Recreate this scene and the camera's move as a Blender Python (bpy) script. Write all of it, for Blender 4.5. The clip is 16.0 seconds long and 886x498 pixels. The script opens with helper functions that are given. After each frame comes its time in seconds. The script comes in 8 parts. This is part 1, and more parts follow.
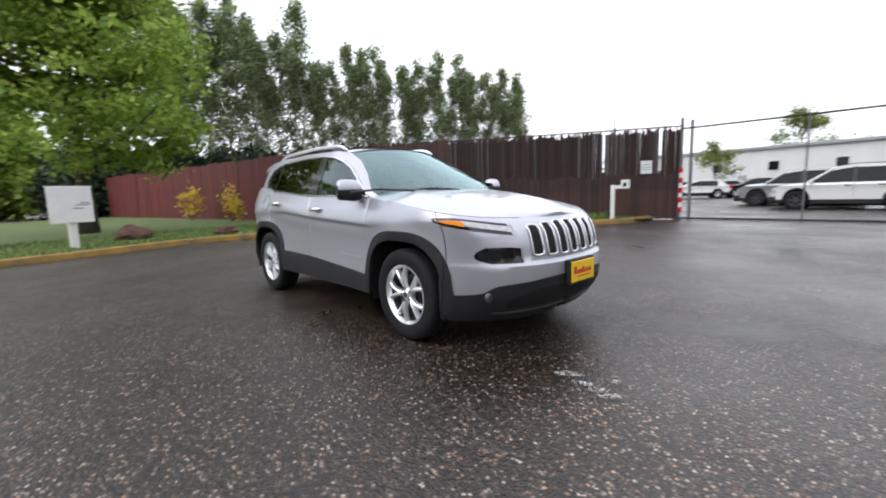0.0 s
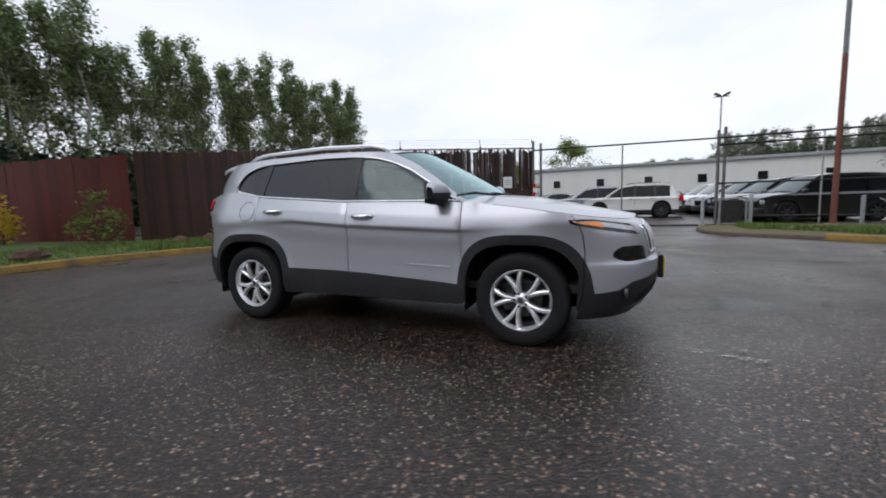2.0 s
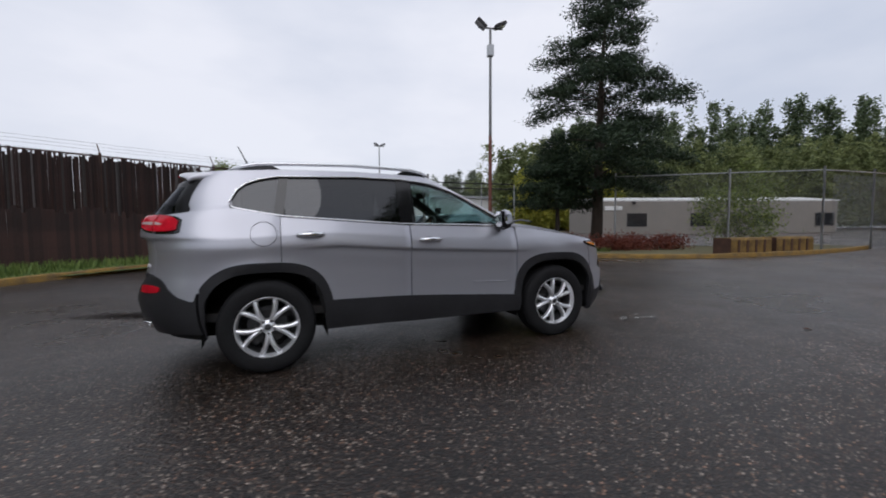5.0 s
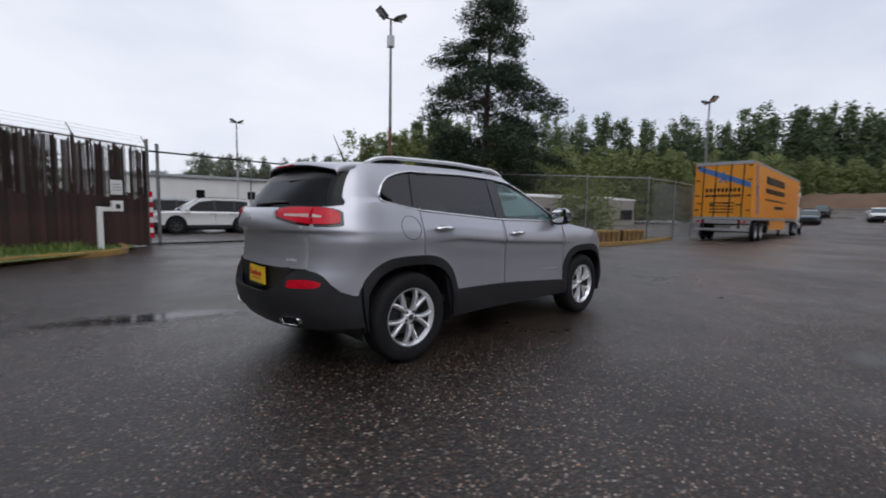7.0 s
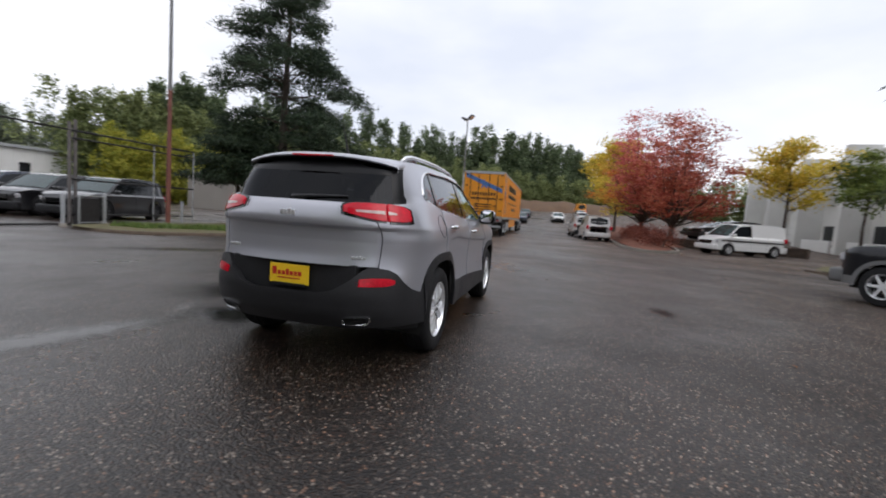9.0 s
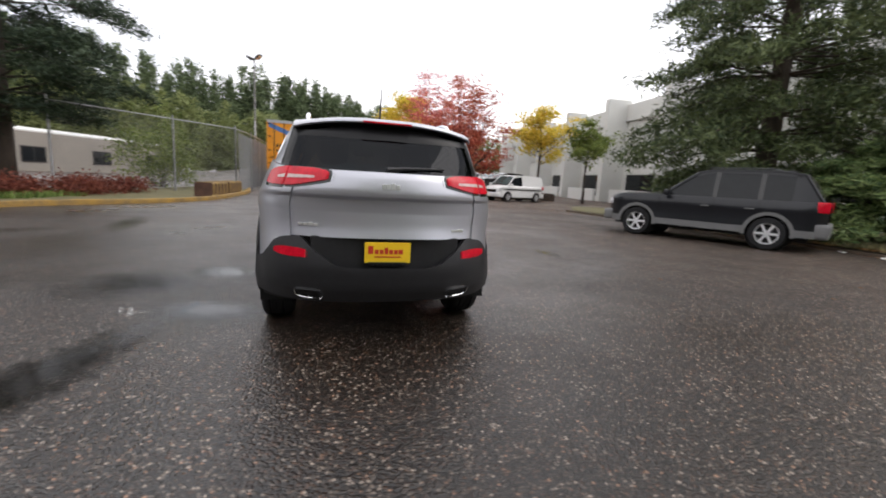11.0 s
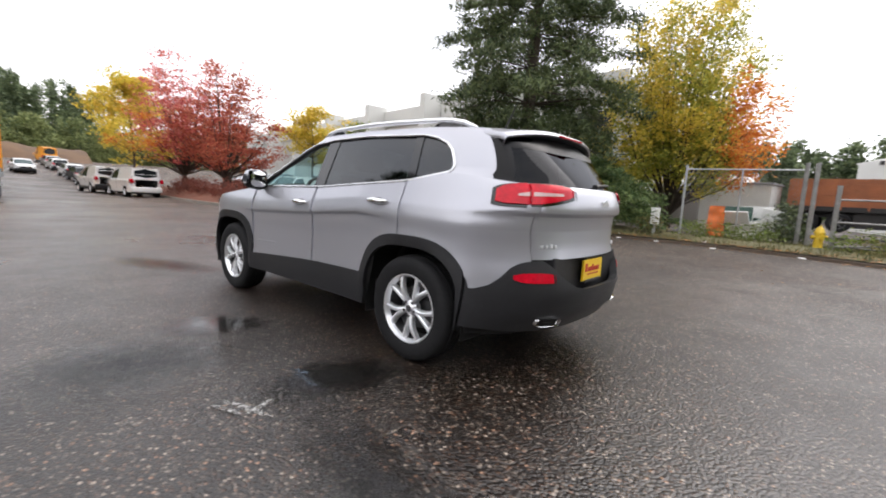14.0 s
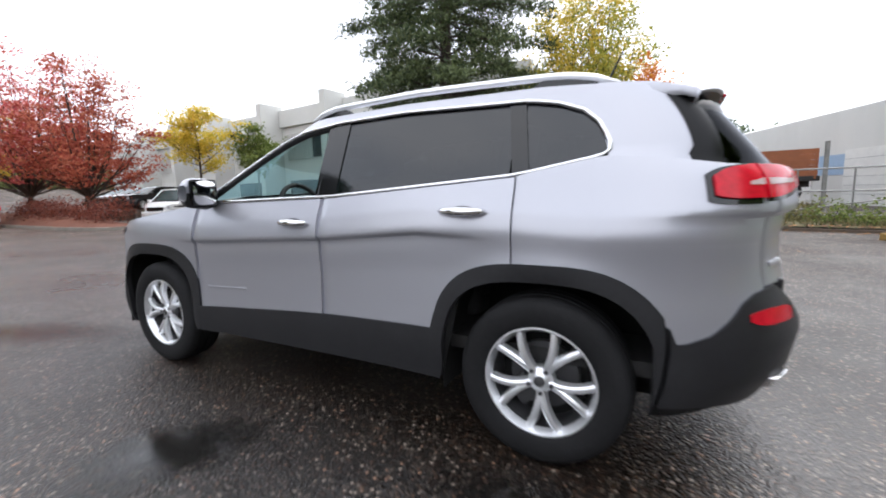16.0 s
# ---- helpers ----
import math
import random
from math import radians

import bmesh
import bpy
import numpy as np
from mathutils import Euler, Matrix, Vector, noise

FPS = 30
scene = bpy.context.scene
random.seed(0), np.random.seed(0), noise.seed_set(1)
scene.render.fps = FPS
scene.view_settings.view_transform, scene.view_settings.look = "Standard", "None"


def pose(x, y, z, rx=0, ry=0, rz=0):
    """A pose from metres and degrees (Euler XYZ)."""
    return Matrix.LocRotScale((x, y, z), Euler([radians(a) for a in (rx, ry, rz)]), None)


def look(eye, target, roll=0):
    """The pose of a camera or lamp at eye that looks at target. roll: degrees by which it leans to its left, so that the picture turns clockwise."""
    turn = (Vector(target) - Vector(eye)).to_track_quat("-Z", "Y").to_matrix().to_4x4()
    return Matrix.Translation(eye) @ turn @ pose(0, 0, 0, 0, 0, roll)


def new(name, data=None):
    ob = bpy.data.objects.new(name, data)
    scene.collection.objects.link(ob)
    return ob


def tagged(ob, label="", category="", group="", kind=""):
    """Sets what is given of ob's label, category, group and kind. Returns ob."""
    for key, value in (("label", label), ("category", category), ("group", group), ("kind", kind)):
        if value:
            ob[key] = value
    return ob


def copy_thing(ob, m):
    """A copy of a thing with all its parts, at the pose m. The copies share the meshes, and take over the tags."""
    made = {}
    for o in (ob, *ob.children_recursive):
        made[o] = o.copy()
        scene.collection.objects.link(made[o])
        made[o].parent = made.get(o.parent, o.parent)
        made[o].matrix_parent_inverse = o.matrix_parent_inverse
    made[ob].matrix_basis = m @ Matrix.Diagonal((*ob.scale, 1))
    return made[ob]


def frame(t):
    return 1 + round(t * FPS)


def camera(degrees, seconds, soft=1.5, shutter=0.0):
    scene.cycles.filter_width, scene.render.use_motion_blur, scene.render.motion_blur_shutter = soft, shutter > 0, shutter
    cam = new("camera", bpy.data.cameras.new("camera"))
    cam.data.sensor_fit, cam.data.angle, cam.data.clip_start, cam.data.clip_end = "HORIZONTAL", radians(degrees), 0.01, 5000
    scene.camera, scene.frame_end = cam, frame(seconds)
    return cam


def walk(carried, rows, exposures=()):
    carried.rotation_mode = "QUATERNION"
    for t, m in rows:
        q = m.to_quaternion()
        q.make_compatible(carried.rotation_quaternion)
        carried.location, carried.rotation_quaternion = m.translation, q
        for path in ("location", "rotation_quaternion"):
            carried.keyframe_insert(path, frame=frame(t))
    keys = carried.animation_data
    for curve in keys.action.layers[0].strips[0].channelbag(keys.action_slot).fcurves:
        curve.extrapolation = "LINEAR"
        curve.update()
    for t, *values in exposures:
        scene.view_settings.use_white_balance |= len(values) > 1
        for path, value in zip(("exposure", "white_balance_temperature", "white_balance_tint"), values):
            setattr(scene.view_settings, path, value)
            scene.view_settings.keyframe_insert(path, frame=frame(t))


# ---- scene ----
cam = camera(92.9, 16.0, soft=1.85, shutter=0.45)
PATH = [
    (0, (3.917, -2.809, 1.144), (2.457, -1.468, 0.877), -1.8),
    (0.5, (3.553, -3.146, 1.13), (2.3, -1.6, 0.934), -2.4),
    (1, (3.079, -3.446, 1.126), (1.969, -1.792, 0.948), -2.7),
    (1.5, (2.543, -3.718, 1.127), (1.602, -1.961, 0.96), -1.9),
    (2, (2.04, -3.965, 1.124), (1.264, -2.136, 0.899), -1.7),
    (2.5, (1.496, -4.184, 1.15), (0.933, -2.27, 1.011), -0.3),
    (3, (0.971, -4.365, 1.15), (0.691, -2.391, 0.988), -1.0),
    (3.5, (0.404, -4.446, 1.165), (0.352, -2.45, 1.047), -0.5),
    (3.7, (0.174, -4.485, 1.16), (0.315, -2.493, 1.043), -0.7),
    (5.8, (-2.225, -4.106, 1.152), (-1.278, -2.351, 1.009), 2.1),
    (6, (-2.43, -4.022, 1.174), (-1.421, -2.303, 1.021), 2.9),
    (6.5, (-2.946, -3.737, 1.191), (-1.772, -2.127, 1.014), 3.0),
    (7, (-3.451, -3.455, 1.2), (-2.085, -2.004, 1.03), 1.1),
    (7.5, (-3.868, -3.087, 1.194), (-2.369, -1.772, 1.034), 2.3),
    (8, (-4.28, -2.721, 1.173), (-2.622, -1.622, 0.959), 4.3),
    (8.5, (-4.568, -2.281, 1.186), (-2.74, -1.504, 0.952), 4.0),
    (9, (-4.843, -1.778, 1.186), (-2.912, -1.285, 1.021), 4.1),
    (9.5, (-4.987, -1.233, 1.177), (-3.008, -1.008, 0.999), 4.0),
    (10, (-5.118, -0.69, 1.228), (-3.123, -0.763, 1.104), 3.6),
    (10.2, (-5.123, -0.481, 1.213), (-3.138, -0.627, 1.019), 3.5),
    (12.3, (-4.522, 1.649, 1.166), (-2.867, 0.549, 0.946), 2.5),
    (12.5, (-4.397, 1.804, 1.147), (-2.777, 0.649, 0.944), 2.8),
    (13, (-4.035, 2.2, 1.155), (-2.509, 0.921, 0.977), 3.9),
    (13.5, (-3.685, 2.589, 1.139), (-2.298, 1.165, 0.914), 2.4),
    (14, (-3.315, 2.829, 1.135), (-2.023, 1.323, 0.88), 3.0),
    (14.5, (-2.966, 3.048, 1.138), (-1.833, 1.422, 0.866), 2.2),
    (15, (-2.598, 3.0, 1.138), (-1.536, 1.334, 0.822), -0.1),
    (15.5, (-2.186, 2.842, 1.149), (-1.215, 1.118, 0.856), -0.1),
    (16, (-1.791, 2.517, 1.15), (-0.861, 0.766, 0.889), -1.5),
]
walk(cam, [(t, look(eye, target, roll)) for t, eye, target, roll in PATH],
     [(0.0, 1.06, 6350, 12), (0.5, 0.94, 6330, 12), (1.0, 0.74, 6300, 12), (2.0, 0.28, 6230, 12), (3.0, 0.06, 6200, 13), (3.7, 0.0, 6180, 14), (6.0, -0.05, 6180, 14), (7.5, 0.12, 6230, 13), (8.5, 0.28, 6350, 13), (9.5, 0.5, 6480, 13), (10.2, 0.68, 6600, 13), (12.3, 1.24, 6880, 13), (14.5, 1.24, 6620, 13), (16.0, 1.25, 6350, 12)])

# ---------------------------------------------------------------- light
SUN_EL, SUN_AZ = radians(48), radians(200)
world = bpy.data.worlds.new("overcast_sky")
scene.world = world
world.use_nodes = True
wn, wl = world.node_tree.nodes, world.node_tree.links
wn.clear()
w_out = wn.new("ShaderNodeOutputWorld")
w_bg = wn.new("ShaderNodeBackground")
w_sky = wn.new("ShaderNodeTexSky")
w_sky.sky_type, w_sky.sun_disc, w_sky.sun_elevation, w_sky.sun_rotation = "NISHITA", False, SUN_EL, SUN_AZ
w_co = wn.new("ShaderNodeTexCoord")
w_map = wn.new("ShaderNodeMapping")
w_map.inputs["Scale"].default_value = (1.0, 1.0, 2.6)
w_noise = wn.new("ShaderNodeTexNoise")
w_noise.inputs["Scale"].default_value, w_noise.inputs["Detail"].default_value = 1.6, 5.0
w_ramp = wn.new("ShaderNodeValToRGB")
w_ramp.color_ramp.elements[0].position, w_ramp.color_ramp.elements[0].color = 0.32, (7.4, 7.9, 8.7, 1)
w_ramp.color_ramp.elements[1].position, w_ramp.color_ramp.elements[1].color = 0.66, (10.4, 10.5, 10.7, 1)
w_mix = wn.new("ShaderNodeMixRGB")
w_mix.inputs["Fac"].default_value = 0.9
wl.new(w_co.outputs["Generated"], w_map.inputs["Vector"])
wl.new(w_map.outputs["Vector"], w_noise.inputs["Vector"])
wl.new(w_noise.outputs["Fac"], w_ramp.inputs["Fac"])
wl.new(w_sky.outputs["Color"], w_mix.inputs["Color1"])
wl.new(w_ramp.outputs["Color"], w_mix.inputs["Color2"])
w_sep = wn.new("ShaderNodeSeparateXYZ")
w_rise = wn.new("ShaderNodeMapRange")  # an overcast sky is brightest overhead
w_rise.inputs["From Min"].default_value, w_rise.inputs["From Max"].default_value = 0.0, 1.0
w_rise.inputs["To Min"].default_value, w_rise.inputs["To Max"].default_value = 0.86, 0.98
w_mul = wn.new("ShaderNodeVectorMath")
w_mul.operation = "SCALE"
wl.new(w_co.outputs["Generated"], w_sep.inputs["Vector"])
wl.new(w_sep.outputs["Z"], w_rise.inputs["Value"])
wl.new(w_mix.outputs["Color"], w_mul.inputs[0])
wl.new(w_rise.outputs["Result"], w_mul.inputs["Scale"])
wl.new(w_mul.outputs["Vector"], w_bg.inputs["Color"])
w_bg.inputs["Strength"].default_value = 0.1
wl.new(w_bg.outputs["Background"], w_out.inputs["Surface"])
sun = new("sun", bpy.data.lights.new("sun", "SUN"))
sun.data.energy, sun.data.angle, sun.data.color = 0.6, radians(40), (1.0, 0.97, 0.93)
sun.matrix_world = look((0, 0, 30), (math.sin(SUN_AZ) * -20, math.cos(SUN_AZ) * -20, 30 - 20 * math.tan(SUN_EL)))


# ---------------------------------------------------------------- materials
def socket(nodes, kind, **values):
    n = nodes.new(kind)
    for k, v in values.items():
        n.inputs[k.replace("_", " ")].default_value = v
    return n


def mat(name, color, rough=0.6, metal=0.0, var=0.25, scale=6.0, bump=0.0, bump_scale=60.0, spec=0.5, coat=0.0,
        color2=None, per_object=0.0, rough_var=0.12, fine=40.0, stretch=(1, 1, 1), island=0.0):
    """A surface with stains at one scale and grain at another."""
    m = bpy.data.materials.new(name)
    m.use_nodes = True
    nt = m.node_tree
    nodes, links = nt.nodes, nt.links
    b = nodes["Principled BSDF"]
    b.inputs["Metallic"].default_value = metal
    b.inputs["Specular IOR Level"].default_value = spec
    b.inputs["Coat Weight"].default_value = coat
    b.inputs["Coat Roughness"].default_value = 0.04
    co = nodes.new("ShaderNodeTexCoord")
    mp = nodes.new("ShaderNodeMapping")
    mp.inputs["Scale"].default_value = stretch
    links.new(co.outputs["Object"], mp.inputs["Vector"])
    big = socket(nodes, "ShaderNodeTexNoise", Scale=scale, Detail=5.0, Roughness=0.6)
    small = socket(nodes, "ShaderNodeTexNoise", Scale=fine, Detail=3.0)
    for n in (big, small):
        links.new(mp.outputs["Vector"], n.inputs["Vector"])
    add = nodes.new("ShaderNodeMath")
    add.operation = "MULTIPLY_ADD"
    add.inputs[1].default_value, add.inputs[2].default_value = 0.35, 0.0
    links.new(small.outputs["Fac"], add.inputs[0])
    add2 = nodes.new("ShaderNodeMath")
    add2.operation = "MULTIPLY_ADD"
    add2.inputs[1].default_value = 0.65
    links.new(big.outputs["Fac"], add2.inputs[0])
    links.new(add.outputs[0], add2.inputs[2])
    fac = add2.outputs[0]
    if per_object or island:
        rnd = nodes.new("ShaderNodeObjectInfo").outputs["Random"] if per_object else nodes.new("ShaderNodeNewGeometry").outputs["Random Per Island"]
        add3 = nodes.new("ShaderNodeMath")
        add3.operation = "MULTIPLY_ADD"
        add3.inputs[1].default_value = per_object or island
        links.new(rnd, add3.inputs[0])
        links.new(fac, add3.inputs[2])
        sub = nodes.new("ShaderNodeMath")
        sub.operation = "SUBTRACT"
        sub.inputs[1].default_value = (per_object or island) * 0.5
        links.new(add3.outputs[0], sub.inputs[0])
        fac = sub.outputs[0]
    ramp = nodes.new("ShaderNodeValToRGB")
    c2 = color2 or tuple(c * (1 + var) for c in color)
    c1 = tuple(c * (1 - var) for c in color) if color2 is None else color
    ramp.color_ramp.elements[0].position, ramp.color_ramp.elements[0].color = 0.3, (*c1, 1)
    ramp.color_ramp.elements[1].position, ramp.color_ramp.elements[1].color = 0.7, (*[min(c, 1) for c in c2], 1)
    links.new(fac, ramp.inputs["Fac"])
    links.new(ramp.outputs["Color"], b.inputs["Base Color"])
    mr = socket(nodes, "ShaderNodeMapRange")
    mr.inputs["To Min"].default_value, mr.inputs["To Max"].default_value = max(rough - rough_var, 0.0), min(rough + rough_var, 1)
    links.new(big.outputs["Fac"], mr.inputs["Value"])
    links.new(mr.outputs["Result"], b.inputs["Roughness"])
    if bump:
        bn = socket(nodes, "ShaderNodeTexNoise", Scale=bump_scale, Detail=4.0)
        links.new(mp.outputs["Vector"], bn.inputs["Vector"])
        bm_ = socket(nodes, "ShaderNodeBump", Strength=bump, Distance=0.01)
        links.new(bn.outputs["Fac"], bm_.inputs["Height"])
        links.new(bm_.outputs["Normal"], b.inputs["Normal"])
    return m


def leaf_mat(name, c1, c2, trans=0.35, scale=0.5):
    """Leaves: colour varies leaf by leaf and over the crown, some light goes through."""
    m = mat(name, c1, 0.55, color2=c2, scale=scale, fine=9.0, island=0.55, spec=0.25)
    nodes, links = m.node_tree.nodes, m.node_tree.links
    b, out = nodes["Principled BSDF"], nodes["Material Output"]
    tr = nodes.new("ShaderNodeBsdfTranslucent")
    mx = nodes.new("ShaderNodeMixShader")
    mx.inputs["Fac"].default_value = trans
    links.new(b.inputs["Base Color"].links[0].from_socket, tr.inputs["Color"])
    links.new(b.outputs["BSDF"], mx.inputs[1])
    links.new(tr.outputs["BSDF"], mx.inputs[2])
    links.new(mx.outputs["Shader"], out.inputs["Surface"])
    return m


def glass_mat(name, tint, rough=0.0, ior=1.5, power=5.0, sheen=(0.95, 0.97, 1.0)):
    """Thin glass: a tinted view through it and a mirror that grows towards grazing."""
    m = bpy.data.materials.new(name)
    m.use_nodes = True
    nodes, links = m.node_tree.nodes, m.node_tree.links
    nodes.remove(nodes["Principled BSDF"])
    t = socket(nodes, "ShaderNodeBsdfTransparent", Color=(*tint, 1))
    g = socket(nodes, "ShaderNodeBsdfGlossy", Color=(*sheen, 1), Roughness=rough)
    lw = socket(nodes, "ShaderNodeLayerWeight", Blend=0.5)
    p = nodes.new("ShaderNodeMath")
    p.operation = "POWER"
    p.inputs[1].default_value = power
    links.new(lw.outputs["Facing"], p.inputs[0])
    f = nodes.new("ShaderNodeMapRange")
    f.inputs["To Min"].default_value, f.inputs["To Max"].default_value = 1.3 * ((ior - 1) / (ior + 1)) ** 2, 1.0
    links.new(p.outputs[0], f.inputs["Value"])
    mx = nodes.new("ShaderNodeMixShader")
    links.new(f.outputs["Result"], mx.inputs["Fac"])
    links.new(t.outputs["BSDF"], mx.inputs[1])
    links.new(g.outputs["BSDF"], mx.inputs[2])
    links.new(mx.outputs["Shader"], nodes["Material Output"].inputs["Surface"])
    return m


def asphalt_mat():
    """Worn wet asphalt: pale and rusty stones in a dark binder, damp patches, fine relief."""
    m = bpy.data.materials.new("wet_asphalt")
    m.use_nodes = True
    nodes, links = m.node_tree.nodes, m.node_tree.links
    b = nodes["Principled BSDF"]
    co = nodes.new("ShaderNodeTexCoord").outputs["Object"]
    vor = socket(nodes, "ShaderNodeTexVoronoi", Scale=62.0, Randomness=1.0)
    links.new(co, vor.inputs["Vector"])
    sep = nodes.new("ShaderNodeSeparateColor")
    links.new(vor.outputs["Color"], sep.inputs["Color"])
    stone = nodes.new("ShaderNodeValToRGB")
    e = stone.color_ramp.elements
    e[0].position, e[0].color = 0.0, (0.020, 0.017, 0.015, 1)
    e[1].position, e[1].color = 1.0, (0.46, 0.42, 0.38, 1)
    for pos, col in ((0.45, (0.032, 0.027, 0.024, 1)), (0.72, (0.068, 0.056, 0.048, 1)), (0.88, (0.13, 0.11, 0.094, 1)), (0.94, (0.27, 0.245, 0.22, 1))):
        q = e.new(pos)
        q.color = col
    links.new(sep.outputs["Red"], stone.inputs["Fac"])
    rust = nodes.new("ShaderNodeMixRGB")
    rust.blend_type = "MULTIPLY"
    rust.inputs["Color2"].default_value = (1.0, 0.72, 0.58, 1)
    gt = nodes.new("ShaderNodeMath")
    gt.operation = "GREATER_THAN"
    gt.inputs[1].default_value = 0.72
    links.new(sep.outputs["Green"], gt.inputs[0])
    links.new(gt.outputs[0], rust.inputs["Fac"])
    links.new(stone.outputs["Color"], rust.inputs["Color1"])
    joint = nodes.new("ShaderNodeMapRange")
    joint.inputs["From Min"].default_value, joint.inputs["From Max"].default_value = 0.25, 0.6
    joint.inputs["To Min"].default_value, joint.inputs["To Max"].default_value = 1.0, 0.32
    links.new(vor.outputs["Distance"], joint.inputs["Value"])
    mul = nodes.new("ShaderNodeMixRGB")
    mul.blend_type, mul.inputs["Fac"].default_value = "MULTIPLY", 1.0
    links.new(rust.outputs["Color"], mul.inputs["Color1"])
    links.new(joint.outputs["Result"], mul.inputs["Color2"])
    wear = socket(nodes, "ShaderNodeTexNoise", Scale=0.42, Detail=6.0, Roughness=0.62)
    links.new(co, wear.inputs["Vector"])
    wr = nodes.new("ShaderNodeMapRange")
    wr.inputs["From Min"].default_value, wr.inputs["From Max"].default_value = 0.35, 0.68
    wr.inputs["To Min"].default_value, wr.inputs["To Max"].default_value = 0.62, 1.12
    links.new(wear.outputs["Fac"], wr.inputs["Value"])
    mul2 = nodes.new("ShaderNodeMixRGB")
    mul2.blend_type, mul2.inputs["Fac"].default_value = "MULTIPLY", 1.0
    links.new(mul.outputs["Color"], mul2.inputs["Color1"])
    tone = nodes.new("ShaderNodeMixRGB")
    tone.blend_type, tone.inputs["Fac"].default_value = "MULTIPLY", 1.0
    tone.inputs["Color1"].default_value = (0.85, 0.76, 0.685, 1)
    links.new(wr.outputs["Result"], tone.inputs["Color2"])
    links.new(tone.outputs["Color"], mul2.inputs["Color2"])
    damp = socket(nodes, "ShaderNodeTexNoise", Scale=0.27, Detail=5.0, Roughness=0.65)
    links.new(co, damp.inputs["Vector"])
    dr = nodes.new("ShaderNodeMapRange")
    dr.inputs["From Min"].default_value, dr.inputs["From Max"].default_value = 0.38, 0.66
    dr.inputs["To Min"].default_value, dr.inputs["To Max"].default_value = 0.50, 0.22
    links.new(damp.outputs["Fac"], dr.inputs["Value"])
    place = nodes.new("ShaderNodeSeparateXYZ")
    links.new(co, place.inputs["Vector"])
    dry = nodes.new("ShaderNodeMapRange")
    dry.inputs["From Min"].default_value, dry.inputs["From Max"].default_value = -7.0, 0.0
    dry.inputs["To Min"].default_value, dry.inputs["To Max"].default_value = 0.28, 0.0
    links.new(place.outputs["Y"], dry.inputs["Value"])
    dull = nodes.new("ShaderNodeMath")
    dull.operation = "ADD"
    links.new(dr.outputs["Result"], dull.inputs[0])
    links.new(dry.outputs["Result"], dull.inputs[1])
    links.new(dull.outputs[0], b.inputs["Roughness"])
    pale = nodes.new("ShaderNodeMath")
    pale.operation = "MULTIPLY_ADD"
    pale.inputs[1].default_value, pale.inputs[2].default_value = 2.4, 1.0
    east = nodes.new("ShaderNodeMapRange")  # paler eastwards: the far road's sheen is put into the colour
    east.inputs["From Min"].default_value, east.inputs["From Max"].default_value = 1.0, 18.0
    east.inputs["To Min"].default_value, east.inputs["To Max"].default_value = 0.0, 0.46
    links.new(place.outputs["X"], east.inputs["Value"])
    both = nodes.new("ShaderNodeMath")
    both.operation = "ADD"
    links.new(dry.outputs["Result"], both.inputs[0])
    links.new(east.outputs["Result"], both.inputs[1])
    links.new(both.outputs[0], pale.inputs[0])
    # Dry southern tone and the painted eastern sheen, multiplied into the base colour.
    dried_sheen = nodes.new("ShaderNodeMixRGB")
    dried_sheen.blend_type, dried_sheen.inputs["Fac"].default_value = "MULTIPLY", 1.0
    links.new(mul2.outputs["Color"], dried_sheen.inputs["Color1"])
    links.new(pale.outputs[0], dried_sheen.inputs["Color2"])
    links.new(dried_sheen.outputs["Color"], b.inputs["Base Color"])
    wet = nodes.new("ShaderNodeMapRange")  # drier towards the south verge, wetter before the gate
    wet.inputs["From Min"].default_value, wet.inputs["From Max"].default_value = -9.0, 6.0
    wet.inputs["To Min"].default_value, wet.inputs["To Max"].default_value = 0.34, 0.72
    links.new(place.outputs["Y"], wet.inputs["Value"])
    links.new(wet.outputs["Result"], b.inputs["Specular IOR Level"])
    bmp = socket(nodes, "ShaderNodeBump", Strength=0.75, Distance=0.005)
    bmp.invert = True
    links.new(vor.outputs["Distance"], bmp.inputs["Height"])
    links.new(bmp.outputs["Normal"], b.inputs["Normal"])
    return m


